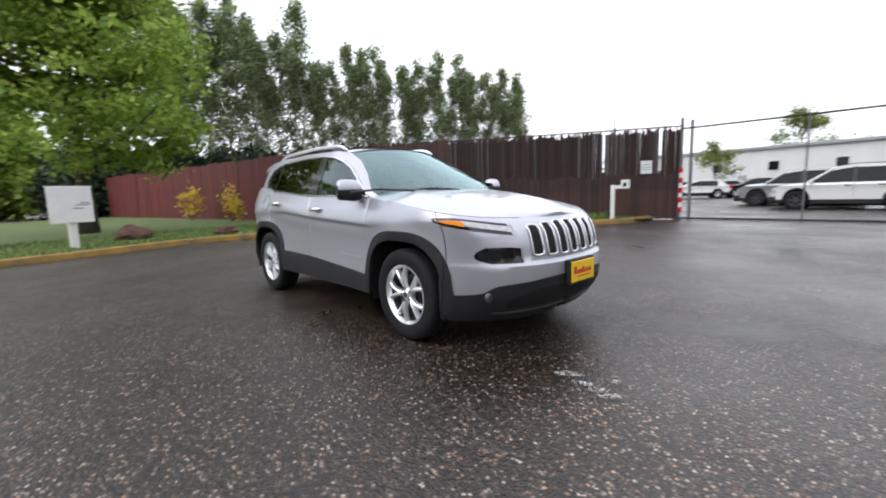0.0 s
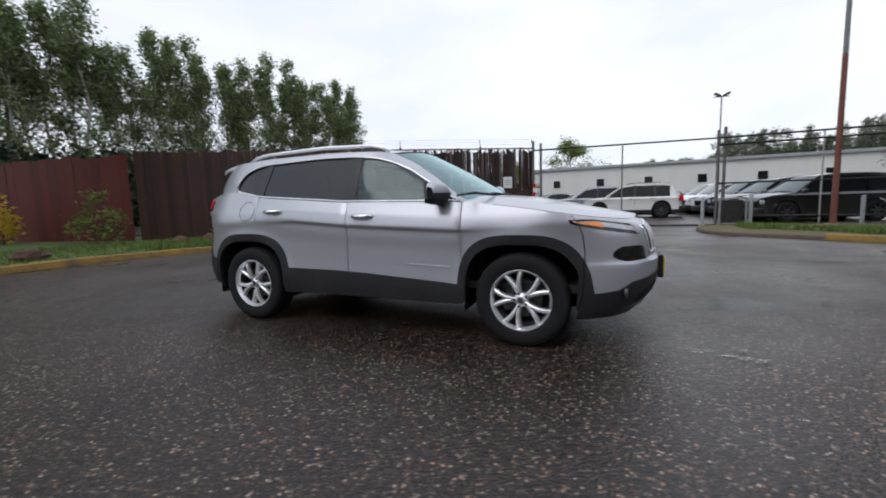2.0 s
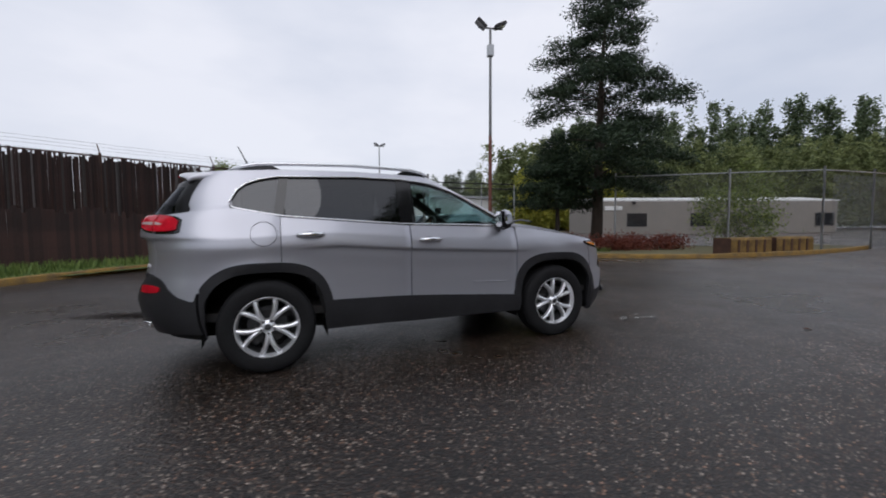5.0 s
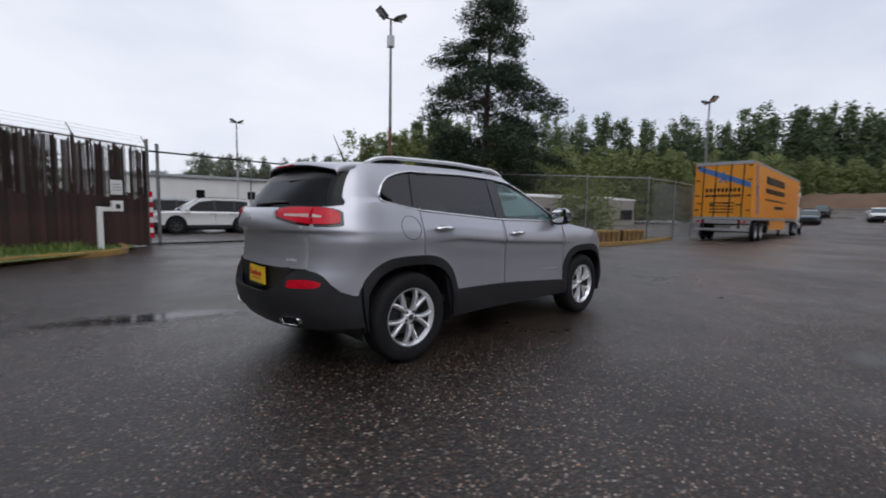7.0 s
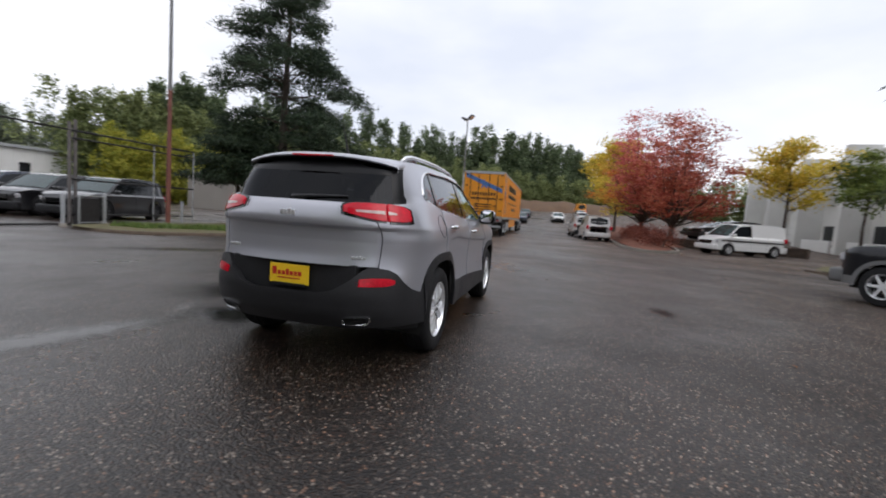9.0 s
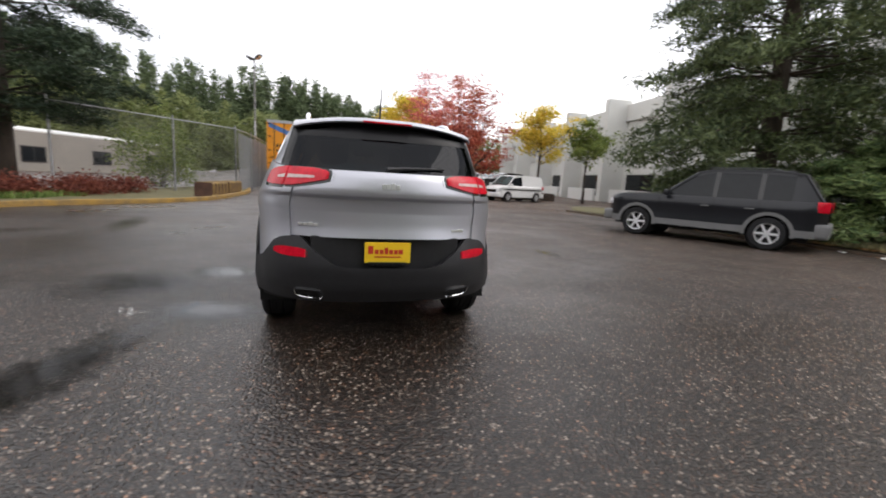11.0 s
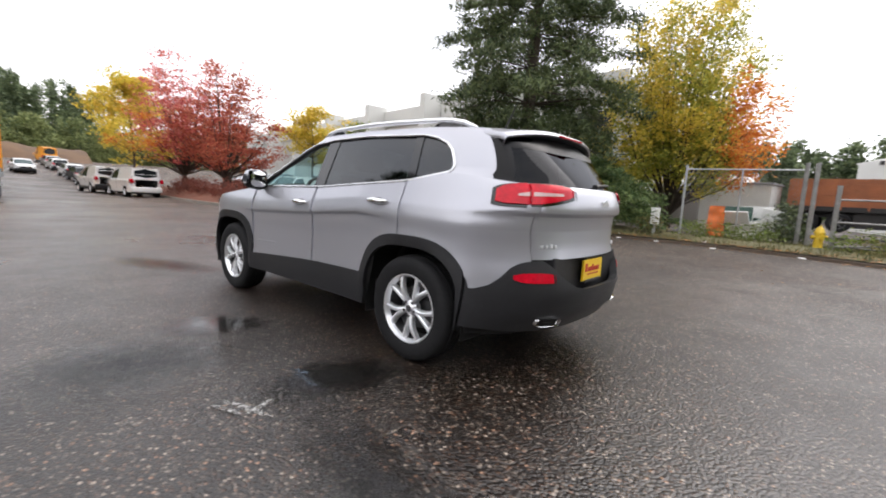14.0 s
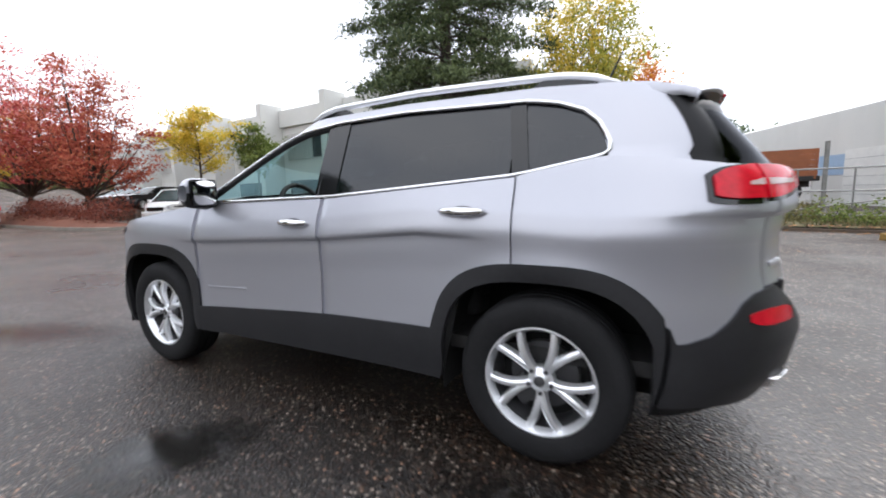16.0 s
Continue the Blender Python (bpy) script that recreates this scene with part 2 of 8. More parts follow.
def water_mat(name, rough, lo=0.50, hi=0.68, most=1.0):
    """Rain water on asphalt: dark and smooth, thinning out to nothing at its rim."""
    m = bpy.data.materials.new(name)
    m.use_nodes = True
    nodes, links = m.node_tree.nodes, m.node_tree.links
    b, out = nodes["Principled BSDF"], nodes["Material Output"]
    b.inputs["Base Color"].default_value = (0.014, 0.013, 0.012, 1)
    b.inputs["Roughness"].default_value = rough
    co = nodes.new("ShaderNodeTexCoord")
    sub = nodes.new("ShaderNodeVectorMath")
    sub.operation = "SUBTRACT"
    sub.inputs[1].default_value = (0.5, 0.5, 0.0)
    links.new(co.outputs["Generated"], sub.inputs[0])
    flat = nodes.new("ShaderNodeVectorMath")
    flat.operation = "MULTIPLY"
    flat.inputs[1].default_value = (1, 1, 0)
    links.new(sub.outputs["Vector"], flat.inputs[0])
    ln = nodes.new("ShaderNodeVectorMath")
    ln.operation = "LENGTH"
    links.new(flat.outputs["Vector"], ln.inputs[0])
    nz = socket(nodes, "ShaderNodeTexNoise", Scale=7.0, Detail=6.0, Roughness=0.7)
    links.new(co.outputs["Object"], nz.inputs["Vector"])
    add = nodes.new("ShaderNodeMath")
    add.operation = "MULTIPLY_ADD"
    add.inputs[1].default_value = 0.55
    links.new(nz.outputs["Fac"], add.inputs[0])
    links.new(ln.outputs["Value"], add.inputs[2])
    mr = nodes.new("ShaderNodeMapRange")
    mr.inputs["From Min"].default_value, mr.inputs["From Max"].default_value = lo, hi
    mr.inputs["To Min"].default_value, mr.inputs["To Max"].default_value = most, 0.0
    links.new(add.outputs[0], mr.inputs["Value"])
    tr = nodes.new("ShaderNodeBsdfTransparent")
    mx = nodes.new("ShaderNodeMixShader")
    links.new(mr.outputs["Result"], mx.inputs["Fac"])
    links.new(tr.outputs["BSDF"], mx.inputs[1])
    links.new(b.outputs["BSDF"], mx.inputs[2])
    links.new(mx.outputs["Shader"], out.inputs["Surface"])
    return m


def worn_paint(name, color):
    """Road paint that has flaked away in spots down to the asphalt."""
    m = mat(name, color, 0.7, var=0.3, scale=20, bump=0.3)
    nodes, links = m.node_tree.nodes, m.node_tree.links
    b, out = nodes["Principled BSDF"], nodes["Material Output"]
    co = nodes.new("ShaderNodeTexCoord")
    nz = socket(nodes, "ShaderNodeTexNoise", Scale=45.0, Detail=6.0, Roughness=0.75)
    links.new(co.outputs["Object"], nz.inputs["Vector"])
    mr = nodes.new("ShaderNodeMapRange")
    mr.inputs["From Min"].default_value, mr.inputs["From Max"].default_value = 0.44, 0.60
    links.new(nz.outputs["Fac"], mr.inputs["Value"])
    tr = nodes.new("ShaderNodeBsdfTransparent")
    mx = nodes.new("ShaderNodeMixShader")
    links.new(mr.outputs["Result"], mx.inputs["Fac"])
    links.new(tr.outputs["BSDF"], mx.inputs[1])
    links.new(b.outputs["BSDF"], mx.inputs[2])
    links.new(mx.outputs["Shader"], out.inputs["Surface"])
    return m


M = dict(
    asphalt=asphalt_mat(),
    film=water_mat("wet_film", 0.14, 0.30, 0.66, 0.55),
    shallow=water_mat("shallow_water", 0.08, 0.42, 0.66, 0.93),
    rain=water_mat("rain_streak", 0.10, 0.40, 0.68, 0.80),
    leaf_brown=leaf_mat("leaf_red_brown", (0.12, 0.032, 0.025), (0.24, 0.075, 0.045)),
    leaf_dry=leaf_mat("leaf_dry", (0.12, 0.12, 0.045), (0.28, 0.24, 0.10)),
    grass=mat("grass_blade", (0.07, 0.125, 0.022), 0.7, color2=(0.16, 0.22, 0.045), scale=1.5, island=0.5),
    dry_grass=mat("dry_grass", (0.07, 0.085, 0.03), 0.8, color2=(0.22, 0.19, 0.08), scale=1.5, island=0.6),
    turf=mat("turf_soil", (0.055, 0.092, 0.022), 0.9, color2=(0.11, 0.15, 0.038), scale=2.0, bump=0.6, bump_scale=30),
    mulch=mat("red_mulch", (0.10, 0.035, 0.022), 0.9, color2=(0.20, 0.07, 0.035), scale=5, bump=0.8, bump_scale=40),
    verge=mat("weedy_verge", (0.07, 0.075, 0.03), 0.9, color2=(0.16, 0.13, 0.06), scale=2, bump=0.7, bump_scale=25),
    yellow_kerb=mat("faded_yellow_kerb", (0.085, 0.065, 0.042), 0.8, color2=(0.40, 0.23, 0.035), scale=2.5, bump=0.3),
    rusty_yellow=mat("rusty_flaking_yellow", (0.05, 0.028, 0.016), 0.85, color2=(0.34, 0.21, 0.05), scale=3.0, bump=0.4),
    concrete=mat("weathered_concrete", (0.24, 0.22, 0.19), 0.85, var=0.35, scale=2.5, bump=0.3),
    red_panel=mat("red_painted_metal", (0.125, 0.018, 0.016), 0.6, var=0.3, scale=1.2, per_object=0.25, stretch=(1, 1, 0.4)),
    slat=mat("brown_fence_slat", (0.026, 0.012, 0.009), 0.65, color2=(0.064, 0.027, 0.020), scale=2, per_object=0.4, stretch=(1, 1, 0.3)),
    # Pale slat: sky glimpsed between the slats is put into its colour.
    slat_sky_pale=mat("sky_pale_slat", (0.06, 0.05, 0.046), 0.6, color2=(0.17, 0.15, 0.145), scale=2, per_object=0.8),
    slat_grey=mat("pale_grey_slat", (0.26, 0.27, 0.28), 0.55, var=0.2, scale=3, per_object=0.4),
    road_paint=worn_paint("worn_road_paint", (0.40, 0.395, 0.38)),
    blue_paint=worn_paint("worn_blue_paint", (0.13, 0.17, 0.22)),
    galv=mat("galvanised_steel", (0.42, 0.43, 0.44), 0.42, metal=0.7, var=0.25, scale=8),
    rust=mat("rusty_steel", (0.09, 0.045, 0.03), 0.75, metal=0.2, var=0.5, scale=4),
    rust_red=mat("red_oxide_pole", (0.17, 0.06, 0.042), 0.6, var=0.3, scale=3),
    dark_steel=mat("dark_steel", (0.035, 0.033, 0.033), 0.5, metal=0.5, var=0.3),
    old_galv=mat("dull_galvanised_steel", (0.27, 0.265, 0.26), 0.55, metal=0.5, var=0.35, scale=6),
    weathered_steel=mat("weathered_grey_steel", (0.16, 0.145, 0.14), 0.6, metal=0.4, var=0.35, scale=5),
    white=mat("white_paint", (0.72, 0.72, 0.70), 0.5, var=0.08, scale=3),
    white_wall=mat("white_metal_wall", (0.62, 0.62, 0.60), 0.6, var=0.08, scale=0.6, stretch=(1, 1, 0.3)),
    grey_wall=mat("grey_tilt_up_wall", (0.60, 0.60, 0.57), 0.8, var=0.08, scale=0.5, bump=0.1),
    beige_wall=mat("beige_wall", (0.25, 0.228, 0.20), 0.8, var=0.1, scale=0.5),
    drab_wall=mat("drab_grey_wall", (0.17, 0.155, 0.14), 0.8, var=0.25, scale=0.9, stretch=(1, 1, 0.3)),
    roof=mat("grey_roofing", (0.30, 0.31, 0.32), 0.7, var=0.15, scale=1),
    dark_glass=mat("dark_window", (0.010, 0.012, 0.014), 0.06, rough_var=0.03, spec=0.28),
    screen=mat("tinted_windscreen", (0.03, 0.055, 0.055), 0.06, var=0.1, rough_var=0.02, spec=0.6, coat=0.0),
    orange=mat("orange_trailer_paint", (0.78, 0.30, 0.018), 0.4, var=0.10, scale=1.0),
    blue=mat("blue_trailer_stripe", (0.07, 0.17, 0.42), 0.45, var=0.12),
    pale_blue=mat("pale_blue_band", (0.30, 0.42, 0.58), 0.6, var=0.1),
    black=mat("black_paint", (0.012, 0.012, 0.013), 0.35, var=0.2),
    rubber=mat("tyre_rubber", (0.016, 0.016, 0.017), 0.72, var=0.25, scale=8, bump=0.2, bump_scale=90, spec=0.2),
    chrome=mat("chrome", (0.85, 0.85, 0.86), 0.07, metal=1.0, var=0.02, rough_var=0.03),
    alloy=mat("machined_alloy", (0.86, 0.87, 0.89), 0.30, metal=0.75, var=0.05, rough_var=0.06),
    # Dark twin of machined_alloy for dark fittings, and for shade painted behind spokes.
    alloy_dark=mat("shadowed_alloy", (0.10, 0.10, 0.105), 0.45, metal=0.6, var=0.1),
    silver=mat("silver_paint", (0.465, 0.47, 0.515), 0.36, metal=0.60, var=0.025, scale=0.7, coat=0.6, fine=900, rough_var=0.03),
    plastic=mat("black_grained_plastic", (0.023, 0.023, 0.025), 0.45, var=0.2, bump=0.08, bump_scale=300, spec=0.28),
    gloss_black=mat("gloss_black_trim", (0.008, 0.008, 0.009), 0.08, var=0.1, rough_var=0.03, spec=0.6),
    satin_black=mat("satin_black_trim", (0.008, 0.008, 0.009), 0.32, var=0.1, rough_var=0.05, spec=0.22),
    # Near-black: the shade inside hollows, gaps and openings is in the colour.
    cavity=mat("shaded_cavity", (0.006, 0.006, 0.006), 0.9, var=0.1),
    cabin=mat("dark_cabin_trim", (0.028, 0.027, 0.027), 0.7, var=0.2),
    seat_cloth=mat("black_seat_cloth", (0.03, 0.03, 0.031), 0.85, var=0.2, fine=200),
    red_lens=mat("red_lens", (0.56, 0.006, 0.022), 0.16, var=0.35, scale=9, fine=60, coat=0.1, spec=0.3),
    clear_lens=mat("clear_lens", (0.46, 0.46, 0.48), 0.15, var=0.45, scale=30, coat=1.0),
    amber_lens=mat("amber_lens", (0.85, 0.26, 0.02), 0.15, var=0.1, scale=20, coat=1.0),
    yellow_plate=mat("yellow_plate", (0.85, 0.55, 0.02), 0.4, var=0.06, scale=8),
    plate_red=mat("red_plate_script", (0.50, 0.03, 0.015), 0.5, var=0.1),
    hydrant=mat("yellow_hydrant_paint", (0.66, 0.44, 0.03), 0.45, var=0.15, scale=10),
    bin=mat("green_bin", (0.02, 0.07, 0.05), 0.5, var=0.2),
    bark=mat("grey_brown_bark", (0.06, 0.045, 0.035), 0.9, var=0.4, scale=6, bump=0.8, bump_scale=20, stretch=(1, 1, 0.3)),
    bark_pale=mat("pale_bark", (0.28, 0.26, 0.22), 0.85, var=0.45, scale=4, bump=0.5, bump_scale=20, stretch=(1, 1, 0.4)),
    leaf_green=leaf_mat("leaf_green", (0.13, 0.22, 0.03), (0.36, 0.46, 0.09), trans=0.45),
    leaf_poplar=leaf_mat("leaf_poplar", (0.095, 0.14, 0.06), (0.27, 0.33, 0.15), trans=0.4),
    leaf_dark=leaf_mat("needle_dark", (0.016, 0.032, 0.018), (0.055, 0.080, 0.042), trans=0.15),
    leaf_fir=leaf_mat("needle_green", (0.036, 0.058, 0.024), (0.135, 0.165, 0.068), trans=0.15),
    leaf_juniper=leaf_mat("needle_grey_green", (0.045, 0.085, 0.03), (0.20, 0.26, 0.095), trans=0.25),
    leaf_red=leaf_mat("leaf_red", (0.50, 0.09, 0.095), (0.76, 0.28, 0.22), trans=0.45),
    leaf_yellow=leaf_mat("leaf_yellow", (0.50, 0.43, 0.06), (0.82, 0.60, 0.10), trans=0.5),
    leaf_rust=leaf_mat("leaf_rust", (0.32, 0.055, 0.04), (0.54, 0.18, 0.10), trans=0.45),
    leaf_orange=leaf_mat("leaf_orange", (0.58, 0.15, 0.035), (0.76, 0.36, 0.07), trans=0.5),
    leaf_gold=leaf_mat("leaf_gold", (0.42, 0.32, 0.05), (0.70, 0.46, 0.08), trans=0.5),
    leaf_lime=leaf_mat("leaf_lime", (0.22, 0.25, 0.04), (0.50, 0.46, 0.08), trans=0.45),
    leaf_olive=leaf_mat("leaf_olive", (0.10, 0.14, 0.03), (0.24, 0.29, 0.08)),
    glass_clear=glass_mat("clear_car_glass", (0.62, 0.74, 0.71), ior=1.6, power=4.2, sheen=(0.82, 0.95, 0.95)),
    glass_screen=glass_mat("windscreen_glass", (0.50, 0.68, 0.66), ior=1.7, power=3.5, sheen=(0.70, 0.93, 0.95)),
    pink_lens=mat("milky_lens", (0.62, 0.46, 0.45), 0.2, var=0.15, scale=30, coat=0.5),
    # Greyed and paled: the haze over the far hills is in this colour.
    leaf_haze=leaf_mat("leaf_hazed_hill", (0.115, 0.14, 0.095), (0.235, 0.265, 0.185), scale=0.12),
    leaf_wood=leaf_mat("leaf_wood", (0.125, 0.16, 0.062), (0.30, 0.335, 0.14), scale=0.12),
    leaf_conifer=leaf_mat("leaf_far_conifer", (0.06, 0.09, 0.048), (0.19, 0.24, 0.12), scale=0.12),
    kerb_stone=mat("dirty_kerb_stone", (0.06, 0.042, 0.03), 0.9, color2=(0.16, 0.12, 0.085), scale=3.0, bump=0.4),
    fallen=leaf_mat("fallen_leaf", (0.09, 0.032, 0.016), (0.38, 0.17, 0.045), trans=0.05, scale=3.0),
    glass_privacy=glass_mat("privacy_car_glass", (0.03, 0.033, 0.036), ior=1.58, power=4.8),
    glass_rear=glass_mat("rear_window_glass", (0.02, 0.021, 0.023), ior=1.34, power=7.0, sheen=(0.60, 0.62, 0.66)),
    orange_plastic=mat("orange_mesh_net", (0.75, 0.17, 0.03), 0.6, var=0.2),
    brown_board=mat("brown_trailer_side", (0.30, 0.10, 0.04), 0.65, var=0.3, scale=2),
    reflector=mat("white_red_tape", (0.7, 0.68, 0.66), 0.4, var=0.1),
    chain=mat("fence_wire", (0.20, 0.20, 0.20), 0.5, metal=0.5, var=0.2),
)


# ---------------------------------------------------------------- mesh helpers
def mesh_of(name, verts, faces, smooth=False, sharp=None):
    me = bpy.data.meshes.new(name)
    me.from_pydata([tuple(v) for v in verts], [], faces)
    if smooth:
        me.shade_smooth()
        if sharp:
            me.set_sharp_from_angle(angle=radians(sharp))
    return me


def part(name, data, material, parent=None, label="", smooth=False, sharp=None):
    """Link a bmesh or a mesh as ONE mesh object under a thing or a part."""
    if isinstance(data, bmesh.types.BMesh):
        me = bpy.data.meshes.new(name)
        data.normal_update()
        data.to_mesh(me)
        data.free()
        if smooth:
            me.shade_smooth()
            if sharp:
                me.set_sharp_from_angle(angle=radians(sharp))
    else:
        me = data
    if material and not me.materials:
        me.materials.append(material)
    ob = new(name, me)
    if parent:
        ob.parent = parent
    if label:
        tagged(ob, label)
    return ob


def thing(name, label, category, m=None, group="", kind=""):
    ob = new(name)
    ob.empty_display_size = 0.2
    if m is not None:
        ob.matrix_world = m
    return tagged(ob, label, category, group, kind)


def box(bm, x0, x1, y0, y1, z0, z1, bevel=0.0, m=None):
    vs = [bm.verts.new((x, y, z)) for x in (x0, x1) for y in (y0, y1) for z in (z0, z1)]
    fs = [bm.faces.new([vs[i] for i in q]) for q in ((0, 1, 3, 2), (4, 6, 7, 5), (0, 4, 5, 1), (2, 3, 7, 6), (0, 2, 6, 4), (1, 5, 7, 3))]
    if bevel:
        es = list({e for f in fs for e in f.edges})
        r = bmesh.ops.bevel(bm, geom=es, offset=bevel, segments=2, affect="EDGES", profile=0.6)
        vs = list({v for f in r["faces"] for v in f.verts} | {v for v in vs if v.is_valid})
    if m is not None:
        bmesh.ops.transform(bm, matrix=m, verts=[v for v in vs if v.is_valid])
    return bm


def tube(bm, pts, radii, sides=8, cap=True):
    """A round bar along points; radii one number or one a point."""
    pts = [Vector(p) for p in pts]
    if not isinstance(radii, (list, tuple)):
        radii = [radii] * len(pts)
    rings, ref = [], Vector((0.13, 0.31, 0.94))
    for i, p in enumerate(pts):
        d = (pts[min(i + 1, len(pts) - 1)] - pts[max(i - 1, 0)]).normalized()
        a = d.cross(ref)
        if a.length < 0.05:
            a = d.cross(Vector((1, 0, 0)))
        a.normalize()
        c = d.cross(a)
        rings.append([bm.verts.new(p + (a * math.cos(k * math.tau / sides) + c * math.sin(k * math.tau / sides)) * radii[i]) for k in range(sides)])
    for r0, r1 in zip(rings, rings[1:]):
        for k in range(sides):
            bm.faces.new((r0[k], r0[(k + 1) % sides], r1[(k + 1) % sides], r1[k]))
    if cap and sides > 2:
        bm.faces.new(rings[0][::-1])
        bm.faces.new(rings[-1])
    return bm


def lathe(bm, profile, sides=32, axis="z", centre=(0, 0, 0)):
    """Turn (radius, height) pairs round an axis."""
    rings = []
    cx, cy, cz = centre
    for r, h in profile:
        ring = []
        for k in range(sides):
            a = k * math.tau / sides
            u, v = r * math.cos(a), r * math.sin(a)
            ring.append(bm.verts.new((cx + u, cy + v, cz + h) if axis == "z" else (cx + u, cy + h, cz + v) if axis == "y" else (cx + h, cy + u, cz + v)))
        rings.append(ring)
    for r0, r1 in zip(rings, rings[1:]):
        for k in range(sides):
            bm.faces.new((r0[k], r0[(k + 1) % sides], r1[(k + 1) % sides], r1[k]))
    return bm


def lerp(table, x):
    """Value at x of a few (x, value) knots, smoothly."""
    if x <= table[0][0]:
        return table[0][1]
    for (x0, v0), (x1, v1) in zip(table, table[1:]):
        if x <= x1:
            return v0 + (v1 - v0) * (x - x0) / (x1 - x0)
    return table[-1][1]


# ---------------------------------------------------------------- ground
def climb(x, y=0.0):
    """Height of the ground: level round the lot, rising along the road to the east."""
    f = max(0.0, min(1.0, (22 - y) / 12))
    return f * 0.068 * (max(0.0, min(x, 106) - 40) - 6 * (1 - math.exp(-max(0.0, x - 40) / 6)))


def ground_sheet():
    n, verts, faces = 60, [], []
    xs = [math.copysign(abs(i / n) ** 3.2 * 900 + abs(i / n) * 25, i) for i in range(-n, n + 1)]
    for x in xs:
        for y in xs:
            verts.append((x, y, climb(x, y)))
    k = 2 * n + 1
    for i in range(k - 1):
        for j in range(k - 1):
            faces.append((i * k + j, (i + 1) * k + j, (i + 1) * k + j + 1, i * k + j + 1))
    return mesh_of("ground", verts, faces)


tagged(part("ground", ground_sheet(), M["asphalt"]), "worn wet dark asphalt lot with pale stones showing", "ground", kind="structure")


def smooth_line(pts, steps=6):
    """Catmull-Rom through plan points."""
    out = []
    P = [Vector((*p, 0)) for p in pts]
    P = [P[0] * 2 - P[1]] + P + [P[-1] * 2 - P[-2]]
    for i in range(1, len(P) - 2):
        for s in range(steps):
            t = s / steps
            a, b, c, d = P[i - 1], P[i], P[i + 1], P[i + 2]
            out.append(0.5 * (2 * b + (c - a) * t + (2 * a - 5 * b + 4 * c - d) * t * t + (3 * b - a - 3 * c + d) * t ** 3))
    out.append(P[-2])
    return out


def kerb(name, pts, material, label, w=0.16, h=0.14):
    """A kerb along a line: an upright step with a rounded nose; the planted side is on the left of the line."""
    line = smooth_line(pts)
    verts, faces = [], []
    prof = ((0, -0.03), (0.0, h - 0.03), (0.012, h - 0.008), (0.035, h), (w, h), (w, -0.03))
    for i, p in enumerate(line):
        d = (line[min(i + 1, len(line) - 1)] - line[max(i - 1, 0)]).normalized()
        nrm = Vector((-d.y, d.x, 0))
        wob = 0.012 * noise.noise(p * 1.7)
        for u, z in prof:
            verts.append(p + nrm * (u + wob) + Vector((0, 0, z + (wob if z > 0 else 0) + climb(p.x, p.y))))
    k = len(prof)
    for i in range(len(line) - 1):
        for j in range(k - 1):
            faces.append((i * k + j, (i + 1) * k + j, (i + 1) * k + j + 1, i * k + j + 1))
    faces.append(tuple(range(k)))
    faces.append(tuple(range((len(line) - 1) * k, len(line) * k))[::-1])
    return tagged(part(name, mesh_of(name, verts, faces, True, 40), material), label, "kerb", kind="structure")


def bed(name, outline, material, label, z=0.10, rise=0.0):
    """A planted bed: an uneven sheet inside an outline, fanned from its middle."""
    line = smooth_line(outline + [outline[0]], 4)
    c = sum(line, Vector()) / len(line)
    verts, faces = [c + Vector((0, 0, z + rise + climb(c.x, c.y)))], []
    rings = 9
    for r in range(1, rings + 1):
        f = r / rings
        for p in line[:-1]:
            q = c + (p - c) * f
            verts.append(q + Vector((0, 0, climb(q.x, q.y) + z + rise * (1 - f * f) + 0.035 * noise.noise(q * 0.9) * (1 if r < rings else 0))))
    n = len(line) - 1
    for k in range(n):
        faces.append((0, 1 + k, 1 + (k + 1) % n))
        for r in range(rings - 1):
            a = 1 + r * n
            faces.append((a + k, a + n + k, a + n + (k + 1) % n, a + (k + 1) % n))
    return tagged(part(name, mesh_of(name, verts, faces, True), material), label, "ground", kind="structure")


KERB_A = [(-5.6, -9.0), (-6.8, -5.5), (-7.75, -2.6), (-8.6, -0.2), (-8.4, 2.0), (-7.5, 3.9), (-6.2, 5.9), (-4.85, 7.8), (-3.7, 8.9), (-2.5, 9.5), (-1.9, 10.4), (-1.8, 12.2)]
kerb("kerb_lawn", KERB_A, M["yellow_kerb"], "low concrete kerb with worn yellow paint along the lawn")
bed("lawn", [(-6.5, -9.0)] + [(x - 0.05, y + 0.02) for x, y in KERB_A[1:]] + [(-6.0, 10.6), (-13.4, 6.5), (-30, 2.6), (-36, -1), (-30, -8), (-14, -11)], M["turf"], "short green lawn between kerb and fence", 0.09)
KERB_B = [(22.0, 4.9), (18.0, 4.3), (14.5, 4.3), (11.8, 4.6), (9.9, 5.4), (8.2, 6.8), (6.3, 8.1), (4.7, 9.2), (4.2, 10.2), (4.3, 11.7)]
kerb("kerb_gate", KERB_B[::-1][:4], M["kerb_stone"], "low dark worn kerb beside the yard gate", h=0.085)
kerb("kerb_island", KERB_B[::-1][3:], M["yellow_kerb"], "concrete kerb with worn yellow paint round the planted corner")
bed("planted_corner", [(x + 0.05, y + 0.15) for x, y in KERB_B] + [(6, 12.4), (9, 12.6), (13.2, 11.8), (17.5, 8.0), (22, 7.5)], M["verge"], "weedy planted corner with leaf litter", 0.09)
KERB_S = [(14.0, -11.3), (8.0, -11.8), (4.0, -12.1), (1.0, -12.1), (-2.0, -11.8), (-4.5, -11.0), (-7.0, -10.4), (-9.5, -10.8)]
